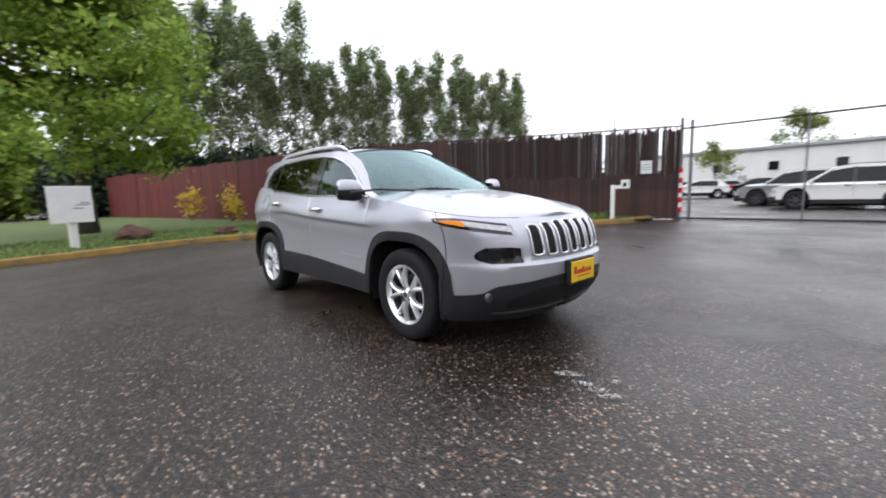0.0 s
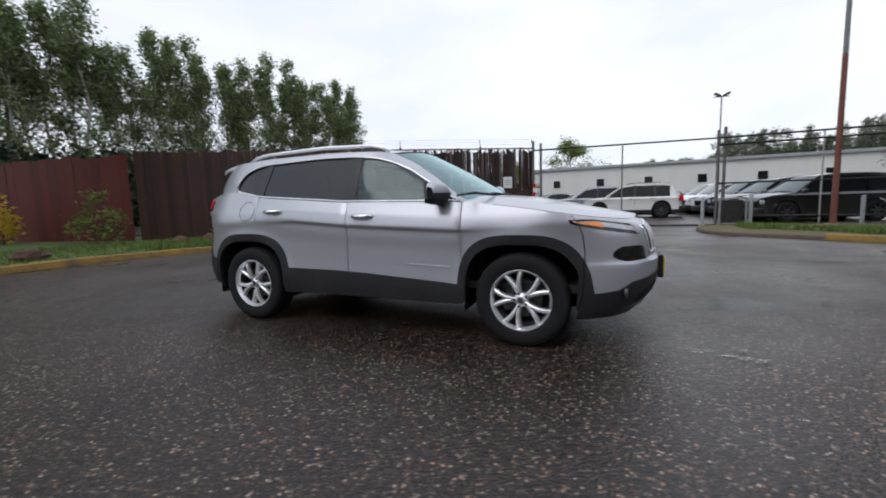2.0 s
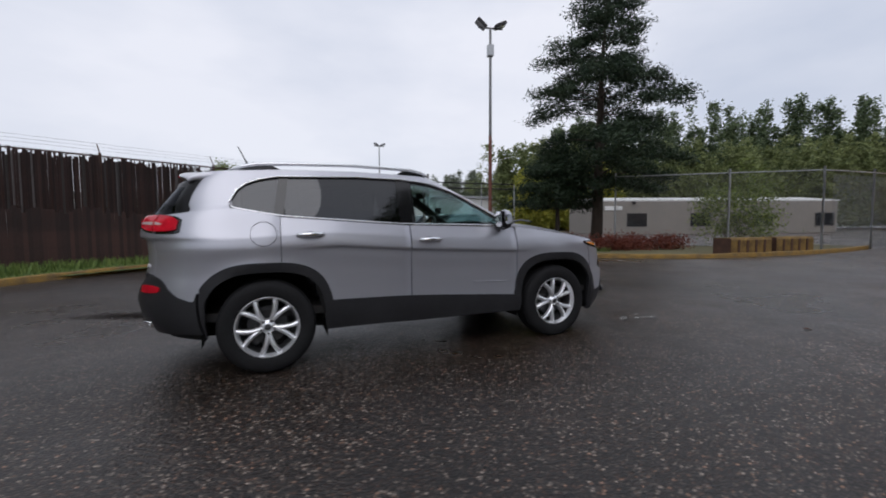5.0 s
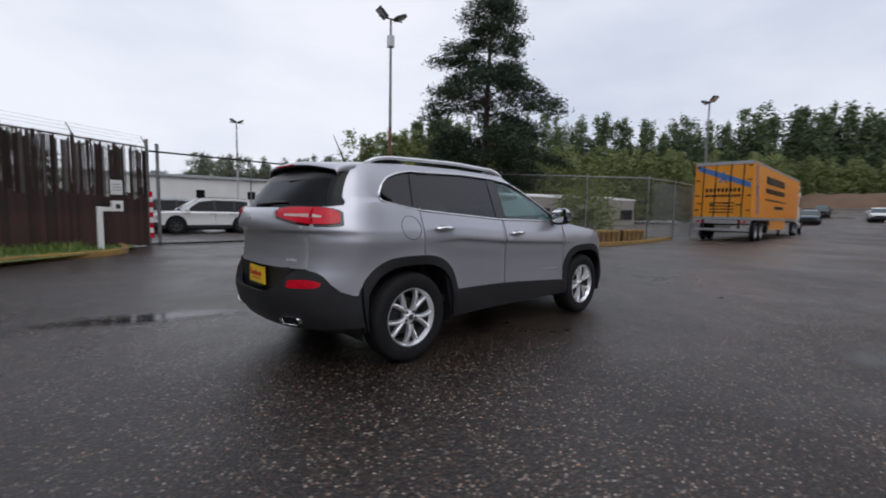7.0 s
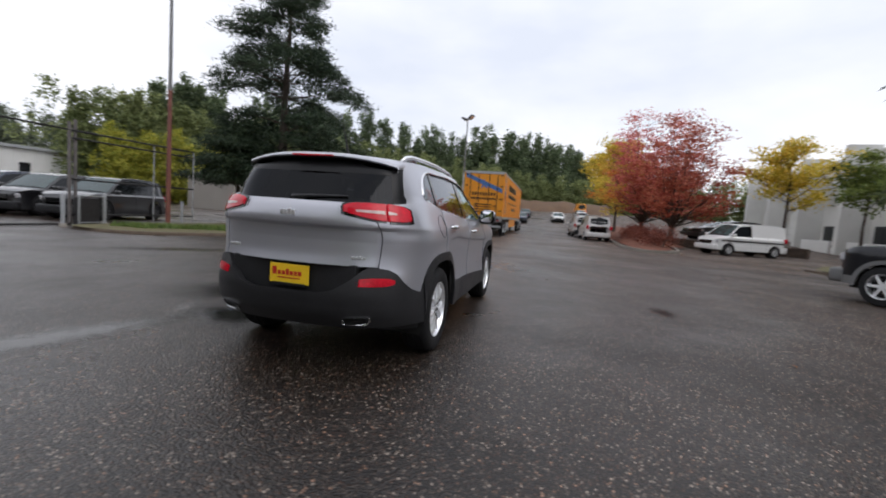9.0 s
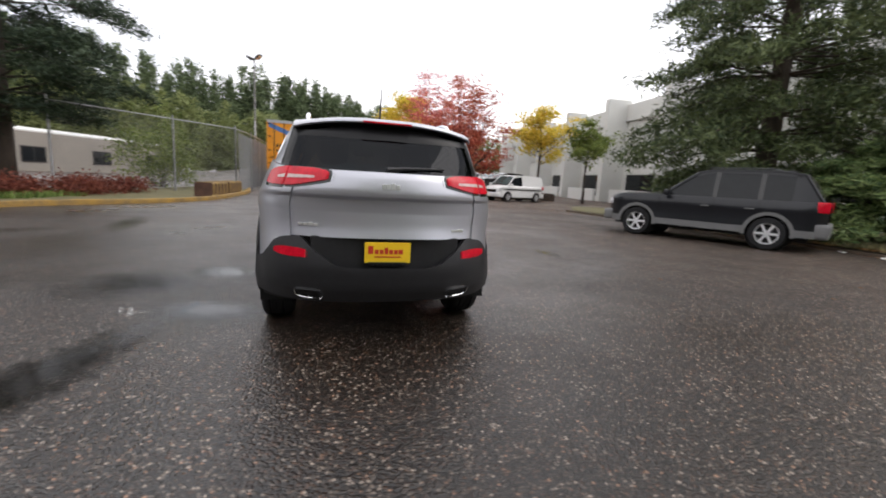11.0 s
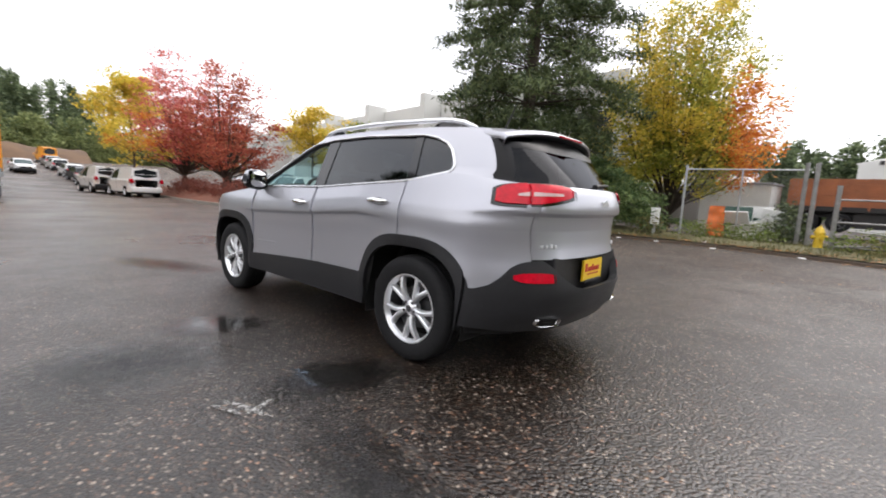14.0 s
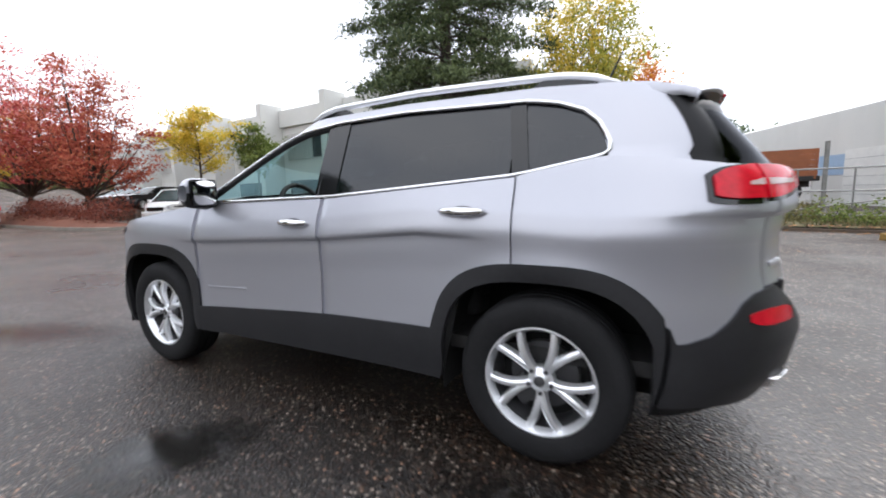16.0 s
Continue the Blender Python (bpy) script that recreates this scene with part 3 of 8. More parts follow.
kerb("kerb_south", KERB_S[::-1], M["kerb_stone"], "low broken concrete kerb strewn with leaves", h=0.07).matrix_world = pose(0, 0, 0)
bed("verge_south", [(x, y - 0.15) for x, y in KERB_S] + [(-9.6, -12.4), (-5.0, -13.6), (-4.2, -15.4), (0, -15.8), (6, -21), (13, -22), (18, -15)], M["verge"], "rough verge with weeds and fallen leaves", 0.09, 0.12)
kerb("kerb_red_bed", [(60, -7.2), (45, -6.6), (30, -6.3), (22, -5.9), (18.6, -6.2), (18.4, -7.2), (20.5, -8.4), (24.5, -9.2)][::-1], M["concrete"], "pale concrete kerb round the red planting bed").matrix_world = pose(0, 0, 0)
bed("red_bed", [(60, -7.4), (45, -6.8), (30, -6.5), (22, -6.1), (18.8, -6.4), (18.7, -7.1), (20.6, -8.2), (24.5, -9.0), (30, -11), (60, -12)], M["mulch"], "raised bed of red mulch and low red shrubs", 0.12, 0.5)


def puddle(name, cx, cy, rx, ry, turn, seed, label, wet="shallow"):
    verts, faces, n = [(0, 0, 0)], [], 64
    for k in range(n):
        a = k * math.tau / n
        r = 1 + 0.32 * noise.noise((math.cos(a) * 1.6 + seed, math.sin(a) * 1.6, seed)) + 0.16 * noise.noise((math.cos(a) * 5 + seed, math.sin(a) * 5, 3))
        verts.append((1.3 * rx * r * math.cos(a), 1.3 * ry * r * math.sin(a), 0))
        faces.append((0, 1 + k, 1 + (k + 1) % n))
    ob = tagged(part(name, mesh_of(name, verts, faces), M[wet]), label, "puddle", kind="structure")
    ob.matrix_world = pose(cx, cy, 0.005 if wet != "film" else 0.0025, 0, 0, turn)


puddle("wet_patch", -0.25, 2.15, 0.62, 0.95, 12, 9.3, "wet asphalt round a shallow puddle", "film")
puddle("puddle", -0.24, 2.18, 0.38, 0.56, -28, 1.3, "shallow rain puddle on the asphalt beside the car", "film")
puddle("puddle", 0.22, 1.48, 0.30, 0.36, -40, 4.1, "small rain puddle beside the car", "rain")
puddle("puddle", -1.27, 1.32, 0.24, 0.36, -18, 7.7, "small dark puddle behind the rear wheel", "rain")
puddle("wet_patch", -1.27, 1.35, 0.42, 0.55, -18, 2.7, "damp asphalt round a small dark puddle", "film")
puddle("wet_patch", -2.45, 1.92, 1.15, 0.24, -17, 6.1, "long wet streak on the asphalt behind the car", "rain")
puddle("wet_patch", 3.2, 1.0, 0.9, 0.35, 20, 5.5, "damp patch of asphalt before the car", "film")
puddle("wet_patch", 2.6, 6.2, 1.6, 0.4, -50, 8.1, "long wet streak on the asphalt by the gate", "film")
puddle("wet_patch", 4.6, 4.3, 1.3, 0.3, 10, 3.3, "wet streak on the asphalt by the gate", "film")
puddle("wet_patch", 1.7, -3.4, 0.4, 0.2, 0, 6.6, "dark damp spot on the asphalt", "film")


def paint_mark(x, y, turn, bars, label, paint="road_paint"):
    """Worn white road paint: thin ragged patches lying on the asphalt."""
    root = thing("paint_mark", label, "road marking", pose(x, y, 0.004, 0, 0, turn), kind="structure")
    for step, (cx, cy, w, l) in enumerate(bars):
        n, verts, faces = 30, [(cx, cy, 0.003 * step)], []
        for k in range(n):
            a = k * math.tau / n
            r = 1 + 0.6 * noise.noise((math.cos(a) * 3 + cx * 9, math.sin(a) * 3 + cy * 7, 1.0))
            c, s = math.cos(a), math.sin(a)
            verts.append((cx + w / 2 * r * math.copysign(abs(c) ** 0.7, c), cy + l / 2 * r * math.copysign(abs(s) ** 0.7, s), 0.003 * step))
            faces.append((0, 1 + k, 1 + (k + 1) % n))
        part("patch", mesh_of("patch", verts, faces), M[paint], root)


paint_mark(2.70, -0.62, 30, ((-0.06, 0.10, 0.20, 0.07), (0.02, -0.03, 0.11, 0.05), (0.09, -0.10, 0.09, 0.05), (0.15, -0.17, 0.12, 0.05), (0.20, 0.02, 0.08, 0.04)), "worn flecks of white paint on the asphalt")
paint_mark(-1.26, 1.92, 20, ((0.0, 0.0, 0.30, 0.035), (-0.06, -0.05, 0.04, 0.16), (0.06, 0.06, 0.16, 0.03)), "worn white paint mark on the asphalt")


paint_mark(-1.15, 1.52, 12, ((0.0, 0.0, 0.16, 0.05), (0.09, -0.05, 0.12, 0.035), (-0.10, 0.04, 0.08, 0.03)), "faint worn blue paint on the asphalt", "blue_paint")


# ---------------------------------------------------------------- fences and gate
def rail(bm, a, b, r=0.022, sides=6):
    tube(bm, [a, b], r, sides)


def wire_net(A, B, height, cell, w=0.004):
    """Crossing slanted wires between two upright lines."""
    verts, faces = [], []
    d = B - A
    L = d.length
    d.normalize()
    up = Vector((0, 0, 1))
    for i in range(-int(height / cell), int(L / cell)):
        for sgn in (1, -1):
            s0, s1 = i * cell, i * cell + height
            lo, hi = max(0.0, s0), min(L, s1)
            if hi <= lo:
                continue
            z0, z1 = lo - s0, hi - s0
            if sgn < 0:
                lo, hi = L - lo, L - hi
            p, q = A + d * lo + up * z0, A + d * hi + up * z1
            off = up * w * 0.7
            j = len(verts)
            verts += [p - off, q - off, q + off, p + off]
            faces.append((j, j + 1, j + 2, j + 3))
    return mesh_of("wire_net", verts, faces)


def slat_fence(name, a, b, height, label, slat_w, gap, slat_mat, solid_to=None, step=3.0, wires=3, pale_top=False, post_mat="rust"):
    """A fence of upright slats on rails, with posts, arms and barbed wire; each slat is a piece."""
    root = thing(name, label, "fence", kind="structure")
    A, B = Vector((*a, 0)), Vector((*b, 0))
    d = B - A
    L = d.length
    d.normalize()
    nrm = Vector((-d.y, d.x, 0))
    ang = math.degrees(math.atan2(d.y, d.x))
    posts = int(L / step) + 1
    for i in range(posts + 1):
        p = A + d * min(i * step, L)
        bm = bmesh.new()
        tube(bm, [p + Vector((0, 0, -0.05)), p + Vector((0, 0, height + 0.02))], 0.04, 8)
        tube(bm, [p + Vector((0, 0, height)), p + Vector((0, 0, height + 0.3)) + nrm * 0.22], 0.014, 5)
        part("post", bm, M[post_mat], root)
    bm = bmesh.new()
    for z in (0.25, height * 0.52, height - 0.06):
        rail(bm, A + nrm * 0.05 + Vector((0, 0, z)), B + nrm * 0.05 + Vector((0, 0, z)))
    part("rail", bm, M[post_mat], root)
    for w in range(wires):
        f = (w + 1) / wires
        bm = bmesh.new()
        tube(bm, [A + nrm * 0.22 * f + Vector((0, 0, height + 0.3 * f)), B + nrm * 0.22 * f + Vector((0, 0, height + 0.3 * f))], 0.003, 4)
        part("barbed_wire", bm, M["dark_steel"], root)
    rng = random.Random(len(name) + int(L * 10))
    bm = bmesh.new()
    box(bm, -slat_w / 2, slat_w / 2, -0.008, 0.008, 0.06, height - 0.02, 0.004)
    me = bpy.data.meshes.new("slat")
    bm.to_mesh(me)
    bm.free()
    me.materials.append(slat_mat)
    # Pale copies of the brown slat paint in sky showing through the gaps.
    pale_me = me.copy()
    pale_me.materials.clear()
    pale_me.materials.append(M["slat_sky_pale"])
    n = int(L / (slat_w + gap))
    for i in range(n):
        p = A + d * ((i + 0.5) * (slat_w + gap))
        f = i / n
        low = 1.0
        if pale_top and f > 0.44:
            low = min(0.97, 0.47 + 0.06 * noise.noise((f * 23, 0.3, 0)) + 0.07 * rng.random() ** 2)
        s = new("slat", me)
        s.parent = root
        at = pose(p.x - nrm.x * 0.045, p.y - nrm.y * 0.045, rng.uniform(-0.03, 0.03), rng.gauss(0, 0.1), rng.gauss(0, 0.09), ang + rng.gauss(0, 2.0))
        s.matrix_local = at @ Matrix.Diagonal((1, 1, rng.uniform(0.985, 1.02) * low, 1))
        if low < 0.9 and rng.random() < 0.95:
            h0 = height * (low - 0.04)
            for half in (-0.0225, 0.0225):
                s = new("slat", pale_me if rng.random() < (0.24 if f < 0.8 else 0.34) else me)
                s.parent = root
                s.matrix_local = at @ Matrix.Translation((half + rng.uniform(-0.006, 0.006), 0.02, h0)) @ pose(0, 0, 0, 0, 0, rng.gauss(27, 7)) @ Matrix.Diagonal((rng.uniform(0.55, 0.80), 0.6, (1.0 - low) * rng.uniform(0.93, 1.07), 1))
    if pale_top:
        net = wire_net(A + d * L * 0.44 - nrm * 0.07 + Vector((0, 0, 1.0)), B - nrm * 0.07 + Vector((0, 0, 1.0)), height - 1.02, 0.075, 0.0045)
        part("wire_net", net, M["dark_steel"], root)
    return root


CORNER, GATE_POST, GATE_POST_2 = (-13.2, 5.4), (-1.1, 12.55), (5.0, 12.85)
slat_fence("fence_red", (-36.0, 0.4), CORNER, 3.0, "tall fence of dark red painted metal panels", 0.36, 0.012, M["red_panel"], wires=0)
slat_fence("fence_brown", CORNER, GATE_POST, 3.1, "tall chain-link fence filled with rusty brown slats and barbed wire on top", 0.090, -0.002, M["slat"], pale_top=True)


def chain_link(name, pts, height, label, step=3.0, mid=False, mesh_h=None, cell=0.11):
    """A chain-link fence: pipes, and a net of crossing wires."""
    root = thing(name, label, "fence", kind="structure")
    for a, b in zip(pts, pts[1:]):
        A, B = Vector((*a, 0.05)), Vector((*b, 0.05))
        d = B - A
        L = d.length
        d.normalize()
        n = max(1, round(L / step))
        for i in range(n + 1):
            p = A + d * (L * i / n)
            bm = bmesh.new()
            tube(bm, [p - Vector((0, 0, 0.1)), p + Vector((0, 0, height + (0.12 if i in (0, n) else 0)))], 0.04 if i in (0, n) else 0.028, 8)
            part("post", bm, M["galv"], root)
        bm = bmesh.new()
        rail(bm, A + Vector((0, 0, height - 0.03)), B + Vector((0, 0, height - 0.03)))
        if mid:
            rail(bm, A + Vector((0, 0, height * 0.5)), B + Vector((0, 0, height * 0.5)))
        part("rail", bm, M["galv"], root)
        part("wire_net", wire_net(A, B, height, cell), M["chain"], root)
    return root


chain_link("fence_corner", [(12.6, 9.6), (15.9, 6.9), (18.4, 4.95), (21.5, 4.75), (34.0, 4.9), (60, 5.4)], 3.1, "galvanised chain-link fence behind the planted corner", cell=0.075)
chain_link("fence_yard", [(0.1, -14.0), (-3.1, -14.4)], 2.45, "old galvanised chain-link fence beside the verge", step=1.6)


def fence_rods(a, b, height, pitch, r):
    """Thin upright rods added so a chain-link fence looks solid along its line."""
    root = thing("fence_rods", "thin grey upright rods added to thicken the chain-link fence", "fence", kind="structure")
    A, B = Vector((*a, 0.08)), Vector((*b, 0.08))
    d = (B - A).normalized()
    bm = bmesh.new()
    tube(bm, [(0, 0, 0), (0, 0, height)], r, 4)
    me = bpy.data.meshes.new("rod")
    bm.to_mesh(me)
    bm.free()
    me.materials.append(M["slat_grey"])
    for i in range(int((B - A).length / pitch)):
        p = A + d * (i + 0.5) * pitch
        o = new("rod", me)
        o.parent = root
        o.matrix_local = pose(p.x, p.y + 0.02, p.z)


fence_rods((19.0, 4.93), (34.0, 4.9), 2.9, 0.06, 0.005)


def gate():
    root = thing("sliding_gate", "rusty steel yard gate with tall posts and an overhead bar", "gate")
    for (x, y), h in ((GATE_POST, 3.3), ((GATE_POST[0] + 0.28, GATE_POST[1] + 0.05), 3.2), (GATE_POST_2, 3.2), ((GATE_POST_2[0] + 0.20, GATE_POST_2[1] + 0.05), 3.3), ((2.05, 12.7), 2.95)):
        bm = bmesh.new()
        slim = x == 2.05
        tube(bm, [(x, y, -0.05), (x, y, h)], 0.026 if slim else 0.05, 10)
        part("post", bm, M["chain" if slim or x < 2 else "weathered_steel"], root)
    for i in range(9):
        bm = bmesh.new()
        tube(bm, [(GATE_POST[0] + 0.05, GATE_POST[1] - 0.08, 0.25 + i * 0.16), (GATE_POST[0] + 0.05, GATE_POST[1] - 0.08, 0.41 + i * 0.16)], 0.05, 8)
        part("reflective_band", bm, M["reflector"] if i % 2 else M["red_lens"], root)
    bm = bmesh.new()
    tube(bm, [(GATE_POST[0], GATE_POST[1], 2.95), (*GATE_POST_2, 2.95)], 0.03, 8)
    part("overhead_bar", bm, M["dark_steel"], root)
    bm = bmesh.new()
    box(bm, 0, 6.1, -0.06, 0.06, 0.0, 0.06, 0.01, pose(*GATE_POST, 0.02, 0, 0, 2.8))
    part("track", bm, M["dark_steel"], root)
    a, b = Vector((*GATE_POST_2, 0)), Vector((9.4, 12.6, 0))
    for z in (0.35, 1.45, 2.72, 2.95):
        bm = bmesh.new()
        tube(bm, [a + Vector((0, 0, z)), b + Vector((0, 0, z))], 0.03, 6)
        part("rail", bm, M["dark_steel"], root)
    for f in (0.62, 1.0):
        p = a.lerp(b, f)
        bm = bmesh.new()
        tube(bm, [p + Vector((0, 0, 0.05)), p + Vector((0, 0, 2.95))], 0.024, 6)
        part("upright", bm, M["galv"], root)
    return root


gate()


def gate_motor():
    """A low dark housing in a pale frame beside the gate post."""
    root = thing("gate_motor", "dark gate motor housing in a pale steel frame", "machine", pose(5.42, 12.72, 0.05))
    part("housing", box(bmesh.new(), -0.30, 0.30, -0.16, 0.16, 0.0, 0.84, 0.03), M["dark_steel"], root)
    for x in (-0.37, 0.37):
        part("frame_post", box(bmesh.new(), x - 0.025, x + 0.025, -0.22, -0.17, 0.0, 0.92, 0.006), M["galv"], root)
    for z in (0.06, 0.90):
        part("frame_rail", box(bmesh.new(), -0.345, 0.345, -0.215, -0.175, z - 0.02, z + 0.02, 0.006), M["galv"], root)


gate_motor()
for x, y, h in ((5.95, 12.70, 1.08), (4.55, 12.45, 1.0), (8.6, 12.3, 0.95)):
    post = thing("bollard", "pale grey steel bollard beside the gate", "bollard", pose(x, y, 0.0), "bollards by the gate")
    bm = bmesh.new()
    lathe(bm, [(0.055, -0.05), (0.055, h - 0.03), (0.045, h - 0.008), (0.0, h)], 16)
    part("pipe", bm, M["slat_grey"], post, smooth=True, sharp=40)
    bm = bmesh.new()
    lathe(bm, [(0.11, -0.05), (0.11, 0.05), (0.09, 0.09), (0.05, 0.10)], 16)
    part("footing", bm, M["concrete"], post, smooth=True, sharp=40)


def call_box():
    root = thing("gate_call_box", "white post with a small call box beside the gate", "post", pose(-2.45, 10.6, 0.08, 0, 0, 10))
    bm = bmesh.new()
    box(bm, -0.06, 0.06, -0.06, 0.06, -0.05, 1.12, 0.01)
    part("post", bm, M["white"], root)
    bm = bmesh.new()
    box(bm, -0.06, 0.36, -0.05, 0.05, 1.0, 1.11, 0.01)
    part("arm", bm, M["white"], root)
    bm = bmesh.new()
    box(bm, 0.26, 0.50, -0.09, 0.09, 1.0, 1.28, 0.015)
    box_ob = part("box", bm, M["white"], root)
    bm = bmesh.new()
    box(bm, 0.33, 0.43, -0.10, -0.088, 1.07, 1.19, 0.004)
    part("keypad", bm, M["plastic"], box_ob)


call_box()


def fence_sign():
    root = thing("fence_sign", "small white notice fixed to the slatted fence", "sign", pose(-1.95, 11.92, 1.55, 0, 0, 30.6))
    part("plate", box(bmesh.new(), -0.17, 0.17, -0.012, 0.0, 0.0, 0.42, 0.004), M["white"], root)
    for z in (0.12, 0.20, 0.28):
        part("faded_line", box(bmesh.new(), -0.12, 0.12, -0.016, -0.011, z, z + 0.025), M["roof"], root)


fence_sign()


def lamp_post(x, y, h, label, mat_pole, heads, turn=0, box_at=None):
    root = thing("street_lamp", label, "lamp post", pose(x, y, 0, 0, 0, turn))
    bm = bmesh.new()
    tube(bm, [(0, 0, -0.05), (0, 0, h * 0.52)], [0.085, 0.07], 10)
    part("pole", bm, mat_pole, root)
    bm = bmesh.new()
    tube(bm, [(0, 0, h * 0.52 - 0.01), (0, 0, h)], [0.066, 0.05], 10)
    part("upper_pole", bm, M["chain"], root, "grey steel upper pole")
    bm = bmesh.new()
    box(bm, -0.18, 0.18, -0.18, 0.18, -0.02, 0.12, 0.02)
    part("base", bm, M["concrete"], root)
    bm = bmesh.new()
    tube(bm, [(-0.55, 0, h), (0.55, 0, h)], 0.035, 8)
    part("crossbar", bm, M["dark_steel"], root)
    for i, (hx, rz, tilt) in enumerate(heads):
        bm = bmesh.new()
        box(bm, -0.26, 0.26, -0.2, 0.2, 0.05, 0.2, 0.04, pose(hx, 0, h + 0.05, 0, tilt, rz))
        hd = part("lamp_head", bm, M["dark_steel"], root)
        bm = bmesh.new()
        box(bm, -0.22, 0.22, -0.16, 0.16, 0.03, 0.055, 0.008, pose(hx, 0, h + 0.05, 0, tilt, rz))
        part("lens", bm, M["clear_lens"], hd)
    if box_at:
        bm = bmesh.new()
        box(bm, -0.13, 0.13, -0.13, 0.13, box_at, box_at + 0.5, 0.03)
        part("junction_box", bm, M["galv"], root)


lamp_post(7.9, 12.2, 9.6, "tall slim steel lamp post with two floodlights", M["rust_red"], ((-0.5, 0, 40), (0.5, 0, -25)), -10, 8.4)
lamp_post(9.5, 38.0, 9.0, "distant lamp post with a floodlight in the vehicle yard", M["galv"], ((0.4, 0, -25), (-0.35, 0, 30)))
lamp_post(31.0, 6.0, 9.3, "tall street lamp with floodlights beyond the trailer", M["galv"], ((-0.5, 0, 30), (0.5, 0, -25)), 50)


# ---------------------------------------------------------------- buildings


def warehouse():
    root = thing("warehouse", "long low white metal warehouse behind the vehicle yard", "building", pose(-30, 66, 0, 0, 0, -8))
    L, D, h = 130, 18, 5.2
    bm = bmesh.new()
    box(bm, 0, L, 0, D, -0.1, h)
    w = part("wall", bm, M["white_wall"], root)
    bm = bmesh.new()
    for i in range(int(L / 1.0)):
        box(bm, i - 0.02, i + 0.02, -0.03, 0.0, 0, h - 0.05)
    part("wall_ribs", bm, M["white_wall"], root, "upright ribs of the metal cladding").parent = w
    bm = bmesh.new()
    box(bm, -0.4, L + 0.4, -0.4, D + 0.4, h, h + 0.35, 0.05)
    part("roof", bm, M["roof"], root)
    for i in range(19):
        x = 4.3 + i * 6.3
        win = part("window", box(bmesh.new(), x - 0.6, x + 0.6, -0.06, 0.05, 2.5, 3.75), M["white"], root)
        part("pane", box(bmesh.new(), x - 0.52, x + 0.52, -0.08, -0.05, 2.58, 3.67), M["dark_glass"], win)
        if i % 4 == 2:
            part("door", box(bmesh.new(), x + 2.5, x + 3.5, -0.06, 0.05, 0, 2.1, 0.01), M["roof"], root)


warehouse()


def office_block():
    """Two-storey tilt-up office with stepped fins along its front."""
    root = thing("office_building", "two-storey pale grey tilt-up office building with stepped walls", "building", pose(0, -24, 0, 0, 0, -6))
    x = 6.0
    for i in range(7):
        w = 9.0
        h = 9.6
        part("wall", box(bmesh.new(), x, x + w, -14, -0.9, -0.1, h - 0.5), M["grey_wall"], root)
        part("fin", box(bmesh.new(), x + w - 0.35, x + w + 0.35, -1.0, 1.4, -0.1, h + 0.45, 0.03), M["grey_wall"], root)
        part("parapet", box(bmesh.new(), x + 0.3, x + w - 0.4, -1.0, -0.55, h - 1.6, h, 0.03), M["grey_wall"], root)
        for z0 in (0.5, 4.9):
            bay = part("window", box(bmesh.new(), x + 1.2, x + w - 1.2, -0.95, -0.8, z0, z0 + 2.3, 0.02), M["dark_steel"], root)
            for k in range(5):
                px = x + 1.3 + k * (w - 2.6) / 5
                if z0 > 4 and k > 1:
                    for j in range(3):
                        lx = px + (j + 0.5) * (w - 2.6) / 15
                        part("louvre", box(bmesh.new(), lx - 0.05, lx + 0.05, -0.72, -0.45, z0 - 0.1, z0 + 2.35), M["grey_wall"], bay)
                part("pane", box(bmesh.new(), px + 0.04, px + (w - 2.6) / 5 - 0.04, -0.80, -0.77, z0 + 0.08, z0 + 2.22), M["dark_glass"], bay)
        if i < 5:
            part("front_wall", box(bmesh.new(), x + 0.9, x + w - 2.2, 1.2, 1.45, -0.1, 1.25, 0.02), M["white_wall"], root)
        else:
            for k in range(2):
                door = part("garage_door", box(bmesh.new(), x + 0.9 + k * 3.6, x + 3.9 + k * 3.6, -0.76, -0.70, 0.0, 3.4, 0.02), M["white_wall"], root)
                for z in (0.85, 1.7, 2.55):
                    part("panel_joint", box(bmesh.new(), x + 0.92 + k * 3.6, x + 3.88 + k * 3.6, -0.698, -0.69, z - 0.015, z + 0.015), M["roof"], door)
        x += w
    return root


office_block()


# ---------------------------------------------------------------- the parked estate car in the middle
HUB_X, HUB_Z, R_OUT, R_IN = 1.35, 0.362, 0.495, 0.434
XF = ((0.20, 2.12), (0.30, 2.22), (0.40, 2.295), (0.50, 2.320), (0.58, 2.330), (0.635, 2.328), (0.662, 2.298), (0.78, 2.278), (0.86, 2.252), (0.92, 2.195), (0.96, 2.13), (1.05, 1.95), (1.2, 1.6))
XR = ((0.20, -2.06), (0.32, -2.19), (0.45, -2.285), (0.58, -2.315), (0.70, -2.288), (0.77, -2.258), (0.85, -2.238), (0.95, -2.234), (1.035, -2.246), (1.058, -2.284), (1.075, -2.290), (1.10, -2.290), (1.195, -2.262), (1.225, -2.232), (1.30, -2.12), (1.6, -1.85))
XRU = ((1.0, -2.285), (1.10, -2.275), (1.20, -2.215), (1.30, -2.125), (1.6, -1.85))
WZ = ((0.20, 0.85), (0.30, 0.885), (0.45, 0.893), (0.60, 0.882), (0.78, 0.877), (0.87, 0.883), (0.915, 0.881), (0.932, 0.883), (0.943, 0.898), (0.953, 0.903), (0.98, 0.899), (1.05, 0.882), (1.13, 0.850), (1.25, 0.805), (1.6, 0.655))
